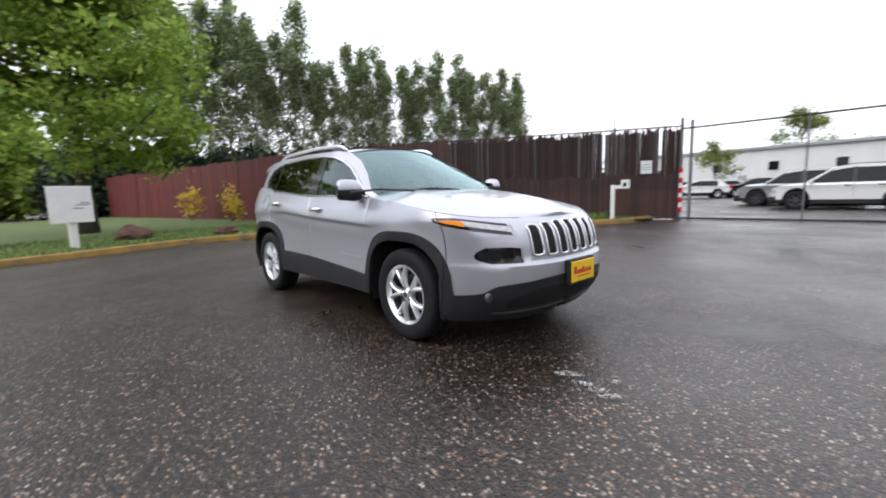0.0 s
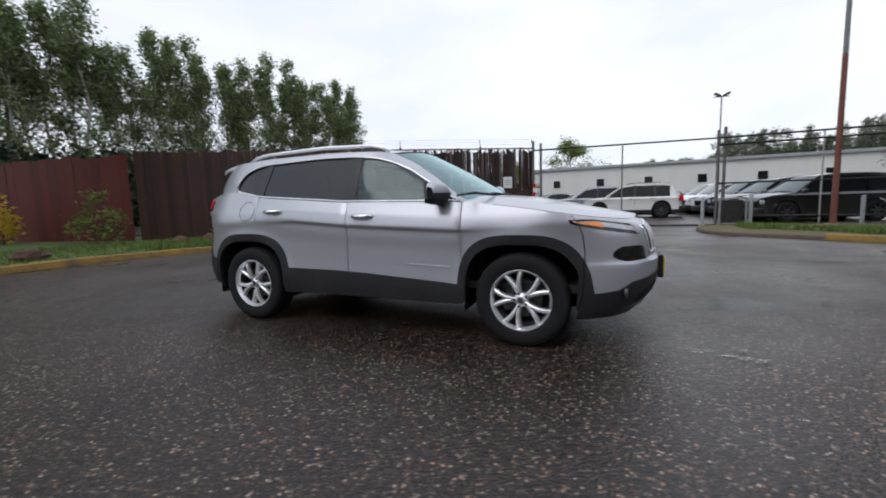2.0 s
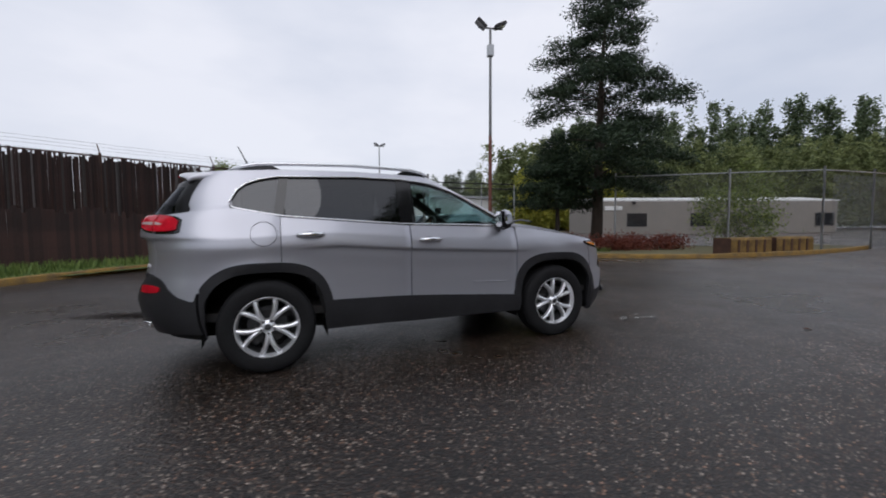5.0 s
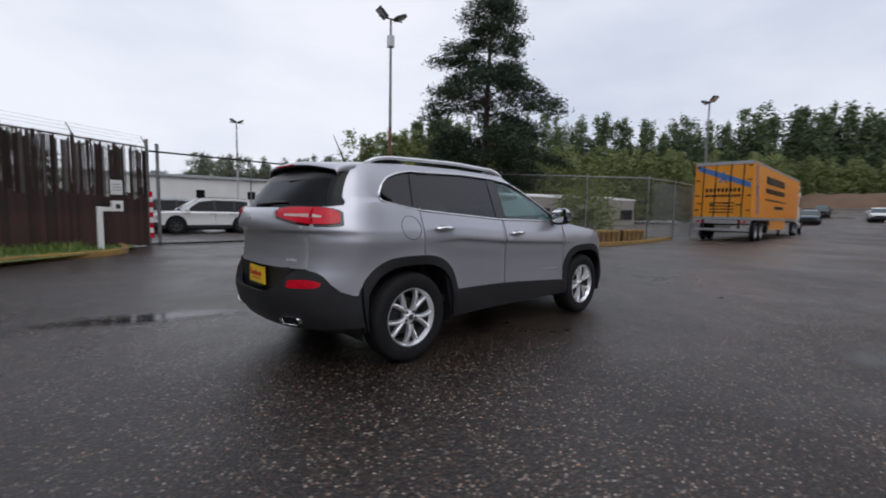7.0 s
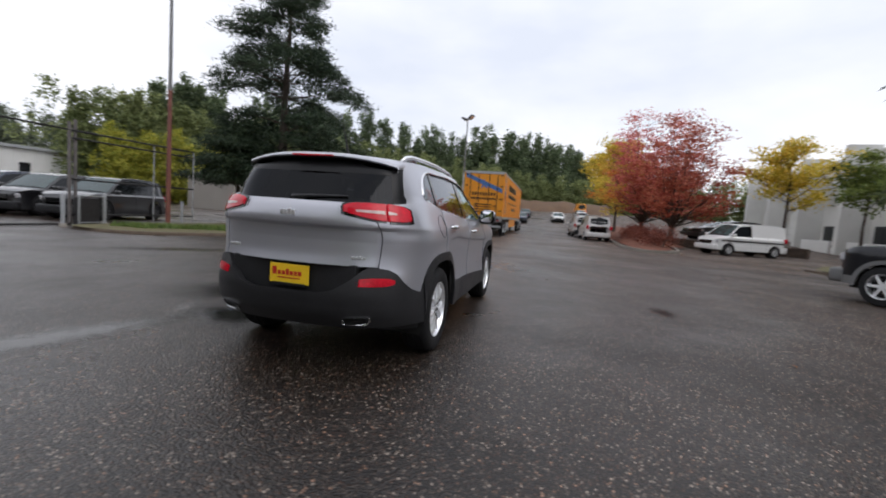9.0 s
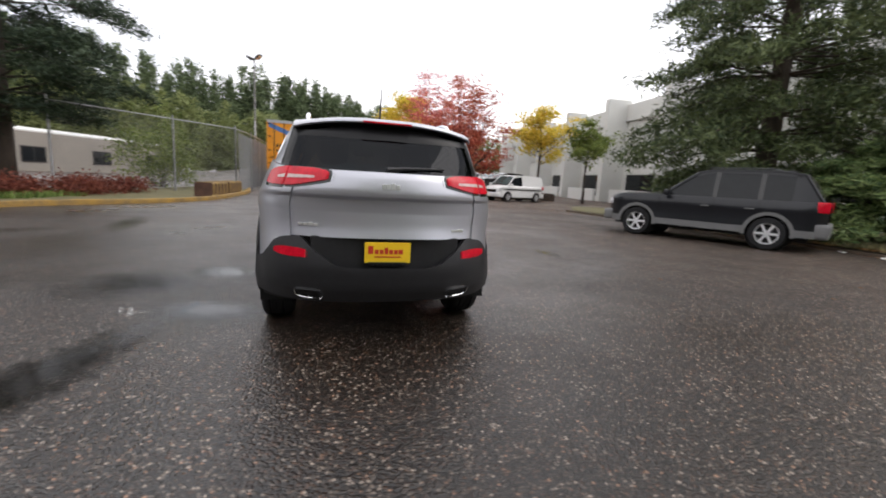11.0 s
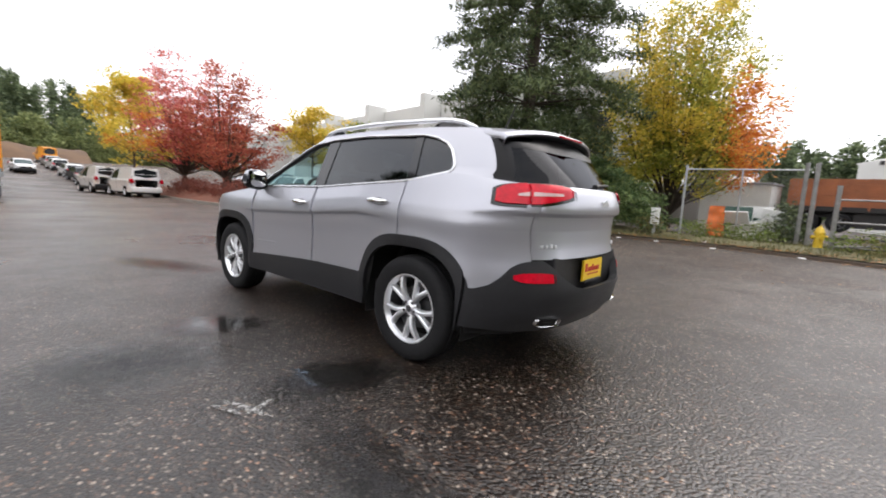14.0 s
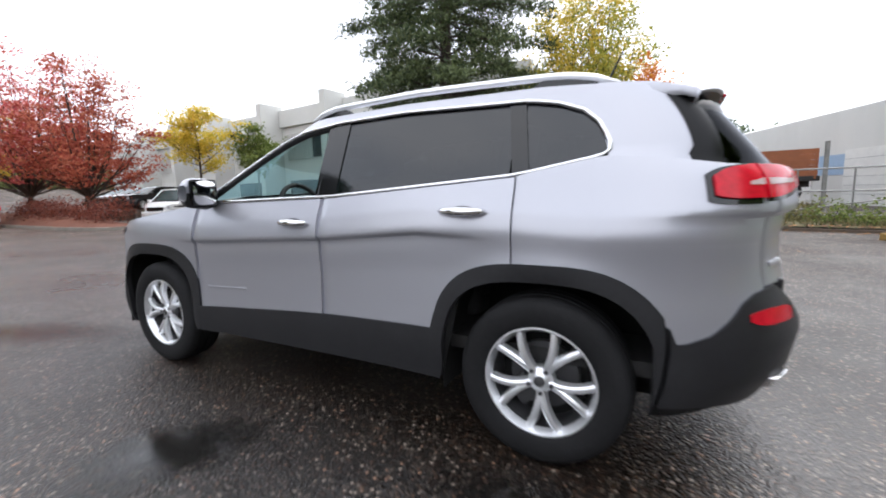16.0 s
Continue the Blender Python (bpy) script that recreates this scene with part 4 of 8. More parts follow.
WZ_SOFT = ((0.20, 0.85), (0.30, 0.885), (0.45, 0.893), (0.60, 0.884), (0.78, 0.882), (0.88, 0.888), (0.94, 0.896), (0.965, 0.898), (0.99, 0.896), (1.05, 0.882), (1.13, 0.850), (1.25, 0.805), (1.6, 0.655))
CREASE = ((-1.15, 0.0), (-0.75, 1.0), (0.80, 1.0), (1.05, 0.0))
AF, NF, AR, NR = 0.80, 2.5, 0.72, 2.55
XC_R, XC_F = -1.55, 1.48
SHIFT = ((-1.5, 0.0), (-1.15, 0.02), (-0.8, 0.035), (-0.2, -0.01), (0.9, -0.055), (1.4, -0.04), (1.8, 0.0))
Z_TOP = ((-2.3, 1.215), (-2.0, 1.23), (-1.8, 1.26), (-1.579, 1.278), (-1.241, 1.215), (-0.249, 1.146), (0.785, 1.126), (0.95, 1.112), (1.25, 1.072), (1.63, 1.018), (1.9, 0.968), (2.1, 0.935), (2.25, 0.918))
SILL = ((-0.9, 0.533), (-0.18, 0.523), (0.9, 0.455))
Z_EDGE = ((-2.0, 1.535), (-1.9, 1.548), (-1.3, 1.592), (-0.6, 1.603), (0.0, 1.585), (0.14, 1.568), (0.35, 1.47), (0.60, 1.325), (0.80, 1.195), (0.93, 1.115))
DLO_TOP = ((-1.588, 1.285), (-1.572, 1.36), (-1.54, 1.415), (-1.48, 1.467), (-1.38, 1.506), (-1.25, 1.529), (-0.6, 1.551), (-0.2, 1.54), (0.046, 1.512), (0.22, 1.462), (0.391, 1.388), (0.687, 1.213), (0.83, 1.126))


def car_plan(p, z, off=0.0):
    """A point of the lower body's skin: p runs 0 rear middle, 1 to 2 along the side, 3 front middle."""
    if p < 1:
        th = max(p, 0) * math.pi / 2
        a = XC_R - lerp(XR, z)
        w = lerp(WZ_SOFT, z)
        x, y = XC_R - a * math.cos(th) ** (2 / NR), w * math.sin(th) ** (2 / NR)
    elif p <= 2:
        x = XC_R + (XC_F - XC_R) * (p - 1)
        k = lerp(CREASE, x)
        y = lerp(WZ, z - lerp(SHIFT, x)) * k + lerp(WZ_SOFT, z - lerp(SHIFT, x)) * (1 - k)
    else:
        th = max(3 - p, 0) * math.pi / 2
        a = lerp(XF, z) - XC_F
        y0 = lerp(WZ_SOFT, z - lerp(SHIFT, XC_F + a * 0.5 * math.cos(th)))
        x, y = XC_F + a * math.cos(th) ** (2 / NF), y0 * math.sin(th) ** (2 / NF)
    for hx in (HUB_X, -HUB_X):
        d = math.hypot(x - hx, z - HUB_Z)
        if abs(y) > 0.5 and z < 1.05:
            y += 0.018 * math.exp(-((d - 0.47) / 0.075) ** 2)
    return Vector((x, y, z))


def car_skin(p, z, off=0.0, side=1):
    v = car_plan(p, z)
    if off:
        e = 0.01
        n = (car_plan(min(p + e, 3), z) - car_plan(max(p - e, 0), z)).cross(car_plan(p, z + 0.012) - car_plan(p, z - 0.012))
        if n.length > 1e-9:
            n.normalize()
            if n.dot(Vector((v.x * 0.6, v.y, 0))) < 0:
                n = -n
            v = v + n * off
    return Vector((v.x, v.y * side, v.z))


def p_of_x(x, z=0.8):
    if x <= XC_R:
        a = XC_R - lerp(XR, z)
        c = min(1, (XC_R - x) / a)
        return 2 / math.pi * math.acos(c ** (NR / 2))
    if x >= XC_F:
        a = lerp(XF, z) - XC_F
        c = min(1, (x - XC_F) / a)
        return 3 - 2 / math.pi * math.acos(c ** (NF / 2))
    return 1 + (x - XC_R) / (XC_F - XC_R)


def p_of_y(y, z, front):
    w = lerp(WZ, z)
    th = 2 / math.pi * math.asin(min(1, abs(y) / w) ** ((NF if front else NR) / 2))
    return 3 - th if front else th


def arch_low(x, base, r):
    """The wheel opening: flat-topped, with leaning sides."""
    z = base
    for hx in (HUB_X, -HUB_X):
        d = abs(x - hx)
        if d < r:
            z = max(z, HUB_Z + 0.985 * r * (1 - (d / r) ** 3.0) ** (1 / 3.0))
    return z


def paint_low(p):
    x = car_plan(p, 0.7).x
    if x < -1.5:
        base = lerp(((-2.33, 0.785), (-2.20, 0.775), (-2.10, 0.752), (-2.05, 0.722), (-2.0, 0.665), (-1.94, 0.615), (-1.86, 0.585), (-1.5, 0.56)), x)
    elif x > 1.5:
        base = lerp(((1.5, 0.43), (1.92, 0.43), (2.03, 0.445), (2.10, 0.495), (2.22, 0.515), (2.30, 0.54)), x)
    else:
        base = lerp(SILL, x)
    return arch_low(x, base, R_OUT)


def span(a, b, n):
    return [a + (b - a) * i / n for i in range(n + 1)]


def grid_mesh(name, rows, smooth=True, sharp=35, weld=1e-5):
    """Rows of points of equal length to a mesh, with the doubles welded."""
    bm = bmesh.new()
    vs = [[bm.verts.new(p) for p in r] for r in rows]
    for r0, r1 in zip(vs, vs[1:]):
        for k in range(len(r0) - 1):
            bm.faces.new((r0[k], r0[k + 1], r1[k + 1], r1[k]))
    bmesh.ops.remove_doubles(bm, verts=bm.verts, dist=weld)
    bmesh.ops.recalc_face_normals(bm, faces=bm.faces)
    me = bpy.data.meshes.new(name)
    bm.to_mesh(me)
    bm.free()
    if smooth:
        me.shade_smooth()
        if sharp:
            me.set_sharp_from_angle(angle=radians(sharp))
    return me


LEVELS = [0.45, 0.48, 0.52, 0.56, 0.60, 0.635, 0.648, 0.662, 0.70, 0.745, 0.775, 0.80, 0.83, 0.86, 0.885, 0.905, 0.915, 0.924, 0.932, 0.9375, 0.943, 0.948, 0.953, 0.965, 0.985, 1.01, 1.035, 1.047, 1.058, 1.072, 1.09, 1.11, 1.14, 1.17, 1.20, 1.24, 1.28]


def skin_panel(cols, low, high, off, side, levels=LEVELS, edge=0.0):
    """Columns of the skin from a lower to an upper line; edge rolls both ends in."""
    rows = []
    for p in cols:
        z0, z1 = low(p), high(p)
        sh = lerp(SHIFT, car_plan(p, 0.9).x) if 1 <= p <= 2.4 else 0.0
        zs = [min(max(z + sh * max(0, 1 - abs(z - 0.94) / 0.18), z0), z1) for z in [0.0] + levels + [9.0]]
        r = [car_skin(p, z, off, side) for z in zs]
        if edge:
            r = [car_skin(p, z0 + 0.002, off - edge, side)] + r + [car_skin(p, z1 - 0.002, off - edge, side)]
        rows.append(r)
    if edge:
        for at, q in ((0, cols[0]), (len(rows), cols[-1])):
            z0, z1 = low(q), high(q)
            sh = lerp(SHIFT, car_plan(q, 0.9).x) if 1 <= q <= 2.4 else 0.0
            zs = [min(max(z + sh * max(0, 1 - abs(z - 0.94) / 0.18), z0), z1) for z in [0.0] + levels + [9.0]]
            r = [car_skin(q, z, off - edge, side) for z in zs]
            rows.insert(at, [r[0]] + r + [r[-1]])
    return rows


def patch(p0, p1, lo, hi, off, side, nx=10, nz=3, edge=0.0):
    """A piece lying on the skin; lo and hi run from 0 to 1 along it."""
    rows = []
    for i in range(nx + 1):
        f = i / nx
        p = p0 + (p1 - p0) * f
        z0, z1 = lo(f), hi(f)
        r = [car_skin(p, z0 + (z1 - z0) * k / nz, off, side) for k in range(nz + 1)]
        if edge:
            r = [car_skin(p, z0, off - edge, side)] + r + [car_skin(p, z1, off - edge, side)]
        rows.append(r)
    if edge:
        for at, q, f in ((0, p0, 0), (len(rows), p1, 1)):
            z0, z1 = lo(f), hi(f)
            r = [car_skin(q, z0 + (z1 - z0) * k / nz, off - edge, side) for k in range(nz + 1)]
            rows.insert(at, [r[0]] + r + [r[-1]])
    return rows


XFU = ((1.10, 1.07), (1.165, 1.05), (1.60, 0.20), (1.7, 0.05))
WU = ((1.05, 0.868), (1.13, 0.838), (1.25, 0.792), (1.45, 0.707), (1.60, 0.640))


def NU(z):
    return lerp(((1.15, 3.0), (1.25, 3.2), (1.5, 5.0), (1.7, 5.0)), z)


def YG(z):
    """Half width of the rear window."""
    return 0.702 - 0.27 * (z - 1.22)


def upper_y(x, z):
    """Half width of the cabin at a place along the car."""
    w = lerp(WU, z)
    xc = lerp(XFU, z) - 0.34
    if x > xc:
        w *= max(0.0, 1 - min(1, (x - xc) / 0.34) ** 2.4) ** (1 / 2.4)
    xr = lerp(XRU, z)
    if x < XC_R + 0.35:
        a = XC_R + 0.35 - xr
        w *= max(0.0, 1 - min(1, (XC_R + 0.35 - x) / a) ** NU(z)) ** (1 / NU(z))
    return w


def upper_rear_x(y, z):
    w = lerp(WU, z)
    a = XC_R + 0.35 - lerp(XRU, z)
    return XC_R + 0.35 - a * max(0.0, 1 - min(1, abs(y) / w) ** NU(z)) ** (1 / NU(z))


def wheel(root, m, side):
    """A ten-spoke alloy wheel with its tyre, facing +y before it is placed."""
    w = new("wheel")
    w.parent = root
    w.matrix_local = m
    prof = [(0.225, -0.095), (0.245, -0.108), (0.30, -0.118), (0.335, -0.112), (0.352, -0.098), (0.361, -0.07), (0.362, -0.055), (0.354, -0.052), (0.354, -0.044), (0.363, -0.041), (0.363, -0.006), (0.354, -0.004), (0.354, 0.004), (0.363, 0.006), (0.363, 0.041), (0.354, 0.044), (0.354, 0.052), (0.362, 0.055), (0.361, 0.07), (0.352, 0.098), (0.335, 0.112), (0.30, 0.118), (0.262, 0.113), (0.245, 0.108), (0.232, 0.098), (0.222, 0.088)]
    bm = bmesh.new()
    lathe(bm, prof, 56, "y")
    part("tyre", bm, M["rubber"], w, smooth=True, sharp=40)
    bm = bmesh.new()
    lathe(bm, [(0.238, 0.096), (0.236, 0.106), (0.229, 0.107), (0.221, 0.092), (0.210, 0.066)], 48, "y")
    rim = part("rim", bm, M["alloy"], w, smooth=True, sharp=40)
    bm = bmesh.new()
    lathe(bm, [(0.210, 0.07), (0.203, 0.03), (0.198, -0.02), (0.195, -0.09)], 40, "y")
    # Barrel in the dark alloy: shade behind the spokes put into its colour.
    part("rim_barrel", bm, M["alloy_dark"], rim, smooth=True)
    for k in range(5):
        for s in (-1, 1):
            bm = bmesh.new()
            a = k * math.tau / 5 + math.pi / 2
            rows = []
            for f in (0.0, 0.15, 0.3, 0.45, 0.6, 0.75, 0.9, 1.0):
                r = 0.036 + (0.221 - 0.036) * f
                da = s * (0.03 + 0.262 * f ** 1.05)
                hw = 0.0145 - 0.0030 * f + 0.0040 * f * f
                depth = 0.078 + 0.016 * math.sin(f * math.pi * 0.9)
                c = Vector((math.cos(a + da), 0, math.sin(a + da)))
                t = Vector((-math.sin(a + da), 0, math.cos(a + da)))
                rows.append([c * r + t * (hw + 0.006) + Vector((0, depth - 0.028, 0)), c * r + t * hw + Vector((0, depth, 0)), c * r + t * hw * 0.35 + Vector((0, depth + 0.006, 0)),
                             c * r - t * hw * 0.35 + Vector((0, depth + 0.006, 0)), c * r - t * hw + Vector((0, depth, 0)), c * r - t * (hw + 0.006) + Vector((0, depth - 0.028, 0))])
            bm.free()
            part("spoke", grid_mesh("spoke", rows, sharp=30), M["alloy"], rim)
    bm = bmesh.new()
    lathe(bm, [(0.0, 0.092), (0.026, 0.092), (0.032, 0.085), (0.046, 0.081), (0.055, 0.070), (0.057, 0.03)], 28, "y")
    part("hub", bm, M["alloy"], rim, smooth=True, sharp=35)
    bm = bmesh.new()
    lathe(bm, [(0.0, 0.0945), (0.02, 0.0945), (0.024, 0.092)], 20, "y")
    part("hub_cap", bm, M["alloy_dark"], rim, "dark centre cap", smooth=True)
    for k in range(5):
        a = k * math.tau / 5 + math.pi / 2
        bm = bmesh.new()
        lathe(bm, [(0.0, 0.0935), (0.009, 0.0935), (0.0115, 0.07)], 8, "y", (0.052 * math.cos(a), 0, 0.052 * math.sin(a)))
        part("wheel_nut", bm, M["alloy_dark"], rim)
    bm = bmesh.new()
    lathe(bm, [(0.0, 0.005), (0.148, 0.005), (0.15, -0.01), (0.15, -0.02)], 36, "y")
    # Disc darkened the same way, as if shaded by the spokes.
    part("brake_disc", bm, M["alloy_dark"], w, smooth=True, sharp=40)
    bm = bmesh.new()
    box(bm, 0.06, 0.165, -0.03, 0.035, -0.06, 0.06, 0.012)
    part("brake_caliper", bm, M["alloy_dark"], w)
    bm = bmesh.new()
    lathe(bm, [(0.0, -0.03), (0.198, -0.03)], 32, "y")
    # Added near-black disc: the shade between the spokes is its colour.
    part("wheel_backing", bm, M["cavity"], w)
    return w


def seat(root, x, y, m_cloth):
    s = new("seat")
    s.parent = root
    s.matrix_local = pose(x, y, 0.52)
    bm = bmesh.new()
    box(bm, -0.25, 0.27, -0.25, 0.25, 0.0, 0.17, 0.05)
    part("cushion", bm, m_cloth, s, smooth=True)
    bm = bmesh.new()
    box(bm, -0.07, 0.07, -0.25, 0.25, 0.0, 0.62, 0.05, pose(-0.22, 0, 0.12, 0, -16, 0))
    part("backrest", bm, m_cloth, s, smooth=True)
    bm = bmesh.new()
    box(bm, -0.05, 0.05, -0.13, 0.13, 0.0, 0.19, 0.04, pose(-0.40, 0, 0.78, 0, -10, 0))
    part("headrest", bm, m_cloth, s, smooth=True)


def silver_suv():
    root = thing("suv", "silver sport utility car, driver window open, on wet asphalt", "car")
    P = M["silver"]
    pg = p_of_y(0.64, 1.0, False)
    for side in (1, -1):
        def door_cols(x0, x1, n):
            return span(p_of_x(x0), p_of_x(x1), n)
        top = lambda p: lerp(Z_TOP, car_plan(p, 1.0).x)
        arch_x = [HUB_X - R_OUT * math.cos(k * math.pi / 28) for k in range(29)]
        cols = [p_of_x(x) for x in sorted(set([0.892] + [x for x in arch_x if x > 0.9 and x < 1.80] + [1.80]))]
        part("front_fender", grid_mesh("front_fender", skin_panel(cols, paint_low, top, 0, side, edge=0.012)), P, root)
        cols = [p_of_x(1.805), p_of_x(1.82), p_of_x(1.835)] + span(p_of_x(1.85), 3.0, 22)
        part("front_fascia", grid_mesh("front_fascia", skin_panel(cols, paint_low, top, 0, side, edge=0.0)), P, root)
        doors = []
        for nm, x0, x1, n in (("front_door", -0.181, 0.887, 24), ("rear_door", -1.236, -0.186, 30)):
            d = part(nm, grid_mesh(nm, skin_panel(door_cols(x0, x1, n), paint_low, lambda p: top(p) - 0.006, 0, side, edge=0.012)), P, root)
            doors.append(d)
        arch_r = [-HUB_X - R_OUT * math.cos(k * math.pi / 28) for k in range(29)]
        cols = span(pg, p_of_x(-1.86), 10)[:-1] + [p_of_x(x) for x in sorted([x for x in arch_r if x < -1.24] + [-1.241])]
        part("quarter_panel", grid_mesh("quarter_panel", skin_panel(cols, paint_low, top, 0, side, edge=0.006)), P, root)
        # near-black shell added behind the joints, their shade in its colour
        cols = span(0.45, 3.0, 80)
        part("inner_shell", grid_mesh("inner_shell", skin_panel(cols, lambda p: arch_low(car_plan(p, 0.7).x, 0.30, R_IN + 0.01), lambda p: top(p) - 0.03, -0.022, side)), M["cavity"], root)
        # black lower trim
        blk = [0.24, 0.27, 0.31, 0.36, 0.41, 0.46, 0.5, 0.55, 0.6, 0.65, 0.7, 0.74, 0.78, 0.82, 0.86]
        trim_low = lambda p: arch_low(car_plan(p, 0.5).x, 0.315, R_IN)
        trim_top = lambda p: paint_low(p) + 0.012
        xs = [-0.9, -0.6, -0.3, 0, 0.3, 0.6, 0.9]
        for hx in (HUB_X, -HUB_X):
            xs += [hx - R * math.cos(k * math.pi / 24) for k in range(25) for R in (R_IN, R_OUT)]
        cols = [p_of_x(x) for x in sorted(x for x in xs if -1.80 < x < 1.80)]
        part("sill_trim", grid_mesh("sill_trim", skin_panel(cols, trim_low, trim_top, 0.010, side, blk, edge=0.03)), M["plastic"], root, "black plastic sill and arch trim")
        # windows
        zt = lambda x: lerp(DLO_TOP, x)
        for nm, x0, x1, g in (("quarter_window", -1.586, -1.245, "glass_privacy"), ("rear_door_window", -1.20, -0.245, "glass_privacy"), ("front_door_window", -0.135, 0.82, "glass_clear")):
            if nm == "front_door_window" and side > 0:
                continue  # wound down
            rows = []
            for x in span(x0, x1, 26):
                z0, z1 = lerp(Z_TOP, x) - 0.004, zt(x) + 0.004
                rows.append([(x, side * (upper_y(x, z0 + (z1 - z0) * k / 6) - 0.012), z0 + (z1 - z0) * k / 6) for k in range(7)])
            o = part(nm, grid_mesh(nm, rows, sharp=None), M[g], root)
            o.visible_shadow = False
        for nm, x0, x1 in (("door_pillar", -1.262, -1.19), ("door_pillar", -0.262, -0.12)):
            rows = []
            for x in span(x0, x1, 2):
                z0, z1 = lerp(Z_TOP, x), zt(x) + 0.004
                rows.append([(x + 0.05 * (k / 6 - 0.5) * (0.0 if x0 > -1 else 1), side * (upper_y(x, z0 + (z1 - z0) * k / 6) - 0.006), z0 + (z1 - z0) * k / 6) for k in range(7)])
            part(nm, grid_mesh(nm, rows), M["gloss_black"], root)
        # roof side and windscreen pillar
        rows = []
        xs = [-1.588, -1.58, -1.572, -1.556, -1.54, -1.51, -1.48, -1.43, -1.38, -1.3] + span(-1.25, 0.0, 16) + span(0.04, 0.93, 24)
        for x in xs:
            z0, z1 = max(zt(x) if x < 0.83 else lerp(Z_TOP, x), lerp(Z_TOP, x) - 0.01), lerp(Z_EDGE, x)
            z1 = max(z1, z0 + 0.001)
            rows.append([(x, side * (upper_y(x, z0) - 0.014), z0)] + [(x, side * upper_y(x, z0 + (z1 - z0) * k / 5), z0 + (z1 - z0) * k / 5) for k in range(6)])
        part("roof_side", grid_mesh("roof_side", rows, sharp=50), P, root)
        part("cabin_trim", grid_mesh("cabin_trim", [[(x_, y_ - side * 0.028, z_) for x_, y_, z_ in r[1:]] for r in rows]), M["cabin"], root)
        bm = bmesh.new()
        tube(bm, [(x, side * (upper_y(x, z) - 0.022), z) for x, z in [(x, lerp(Z_TOP, x)) for x in span(0.80, -0.14, 12)]] + [(x, side * (upper_y(x, zt(x)) - 0.022), zt(x) - 0.004) for x in span(-0.14, 0.80, 24)], 0.019, 6)
        part("door_seal", bm, M["plastic"], root)
        # rear pillar, from the last side window round to the rear window
        rows = []
        n = 14
        for k in range(n + 1):
            z_hi = lerp(((0, 1.30), (1, 1.545)), k / n)
            row = []
            x_side = -1.588 if z_hi < 1.36 else -1.588 + 0.045 * ((z_hi - 1.36) / 0.185)
            yg = YG(z_hi) - 0.003
            e2 = NU(z_hi) / 2
            x_in = upper_rear_x(yg, z_hi)
            for j in range(15):
                f = j / 14
                th = f * math.pi / 2
                # along the plan curve between the window's edge and the side
                a = XC_R + 0.35 - lerp(XRU, z_hi)
                t0 = math.asin(min(1, (yg / lerp(WU, z_hi)) ** e2))
                t1 = math.acos(min(1, max(0, (XC_R + 0.35 - x_side) / a)) ** e2)
                t = t0 + (t1 - t0) * f
                zz = 1.30 + (lerp(Z_EDGE, XC_R + 0.35 - a * math.cos(t) ** (1 / e2)) + 0.004 - 1.30) * k / n
                az = XC_R + 0.35 - lerp(XRU, zz)
                row.append((XC_R + 0.35 - az * math.cos(t) ** (1 / e2), side * lerp(WU, zz) * math.sin(t) ** (1 / e2), zz))
            rows.append(row)
        # the foot of the pillar meets the body's shoulder
        foot = []
        for j in range(15):
            v = Vector(rows[0][j])
            y_b = abs(v.y)
            foot.append((v.x - 0.014 * (1 - j / 14), side * (y_b + 0.028 * (0.3 + 0.7 * min(1, j / 6))), lerp(Z_TOP, v.x) - 0.012))
        rows.insert(0, foot)
        part("rear_pillar", grid_mesh("rear_pillar", rows, sharp=50), P, root)
        # chrome line round the side windows
        pts = [(x, lerp(Z_TOP, x) + 0.004) for x in span(0.86, -1.52, 30)]
        pts += [(-1.57, 1.283), (-1.592, 1.30), (-1.593, 1.33)] + [(x - 0.004, z + 0.004) for x, z in DLO_TOP[1:5]]
        pts += [(x, zt(x) + 0.008) for x in span(-1.30, 0.80, 34)] + [(0.86, lerp(Z_TOP, 0.86) + 0.004)]
        bm = bmesh.new()
        tube(bm, [(x, side * (upper_y(x, z) + 0.002), z) for x, z in pts], 0.0095, 6)
        part("window_trim", bm, M["chrome"], root, "thin chrome window surround", smooth=True)
        # handles
        for d, hx, hz in ((doors[0], -0.015, 1.018), (doors[1], -1.02, 1.075)):
            p = p_of_x(hx)
            o = car_skin(p, hz, 0.0, side)
            bm = bmesh.new()
            tube(bm, [o + Vector((0.105 - 0.21 * k / 10, side * (0.004 + 0.034 * math.sin(k / 10 * math.pi) ** 0.5), -0.004 * k / 10)) for k in range(11)], [0.012 + 0.009 * math.sin(k / 10 * math.pi) for k in range(11)], 8)
            part("handle", bm, M["chrome"], d, "chrome pull handle", smooth=True)
            bm = bmesh.new()
            bmesh.ops.create_uvsphere(bm, u_segments=16, v_segments=8, radius=1.0)
            bmesh.ops.transform(bm, matrix=Matrix.Translation(o + Vector((0.0, 0, -0.004))) @ Matrix.Diagonal((0.062, 0.004, 0.026, 1)), verts=bm.verts)
            # Dark spot on the door skin paints the shade of the handle's recess.
            part("handle_cup", bm, M["alloy_dark"], d, smooth=True)
        # door badge and lower moulding line
        for hx0, hx1, z in ((0.42, 0.78, 0.615),):
            bm = bmesh.new()
            a, b = car_skin(p_of_x(hx0), z, 0.004, side), car_skin(p_of_x(hx1), z - 0.012, 0.004, side)
            tube(bm, [a, a.lerp(b, 0.5), b], 0.0042, 6)
            part("badge_bar", bm, M["silver"], doors[0], "small grey badge")
        # mirror
        mr = new("mirror")
        mr.parent = root
        mr.matrix_local = pose(0.70, side * 0.93, 1.19, 0, 0, side * 8)
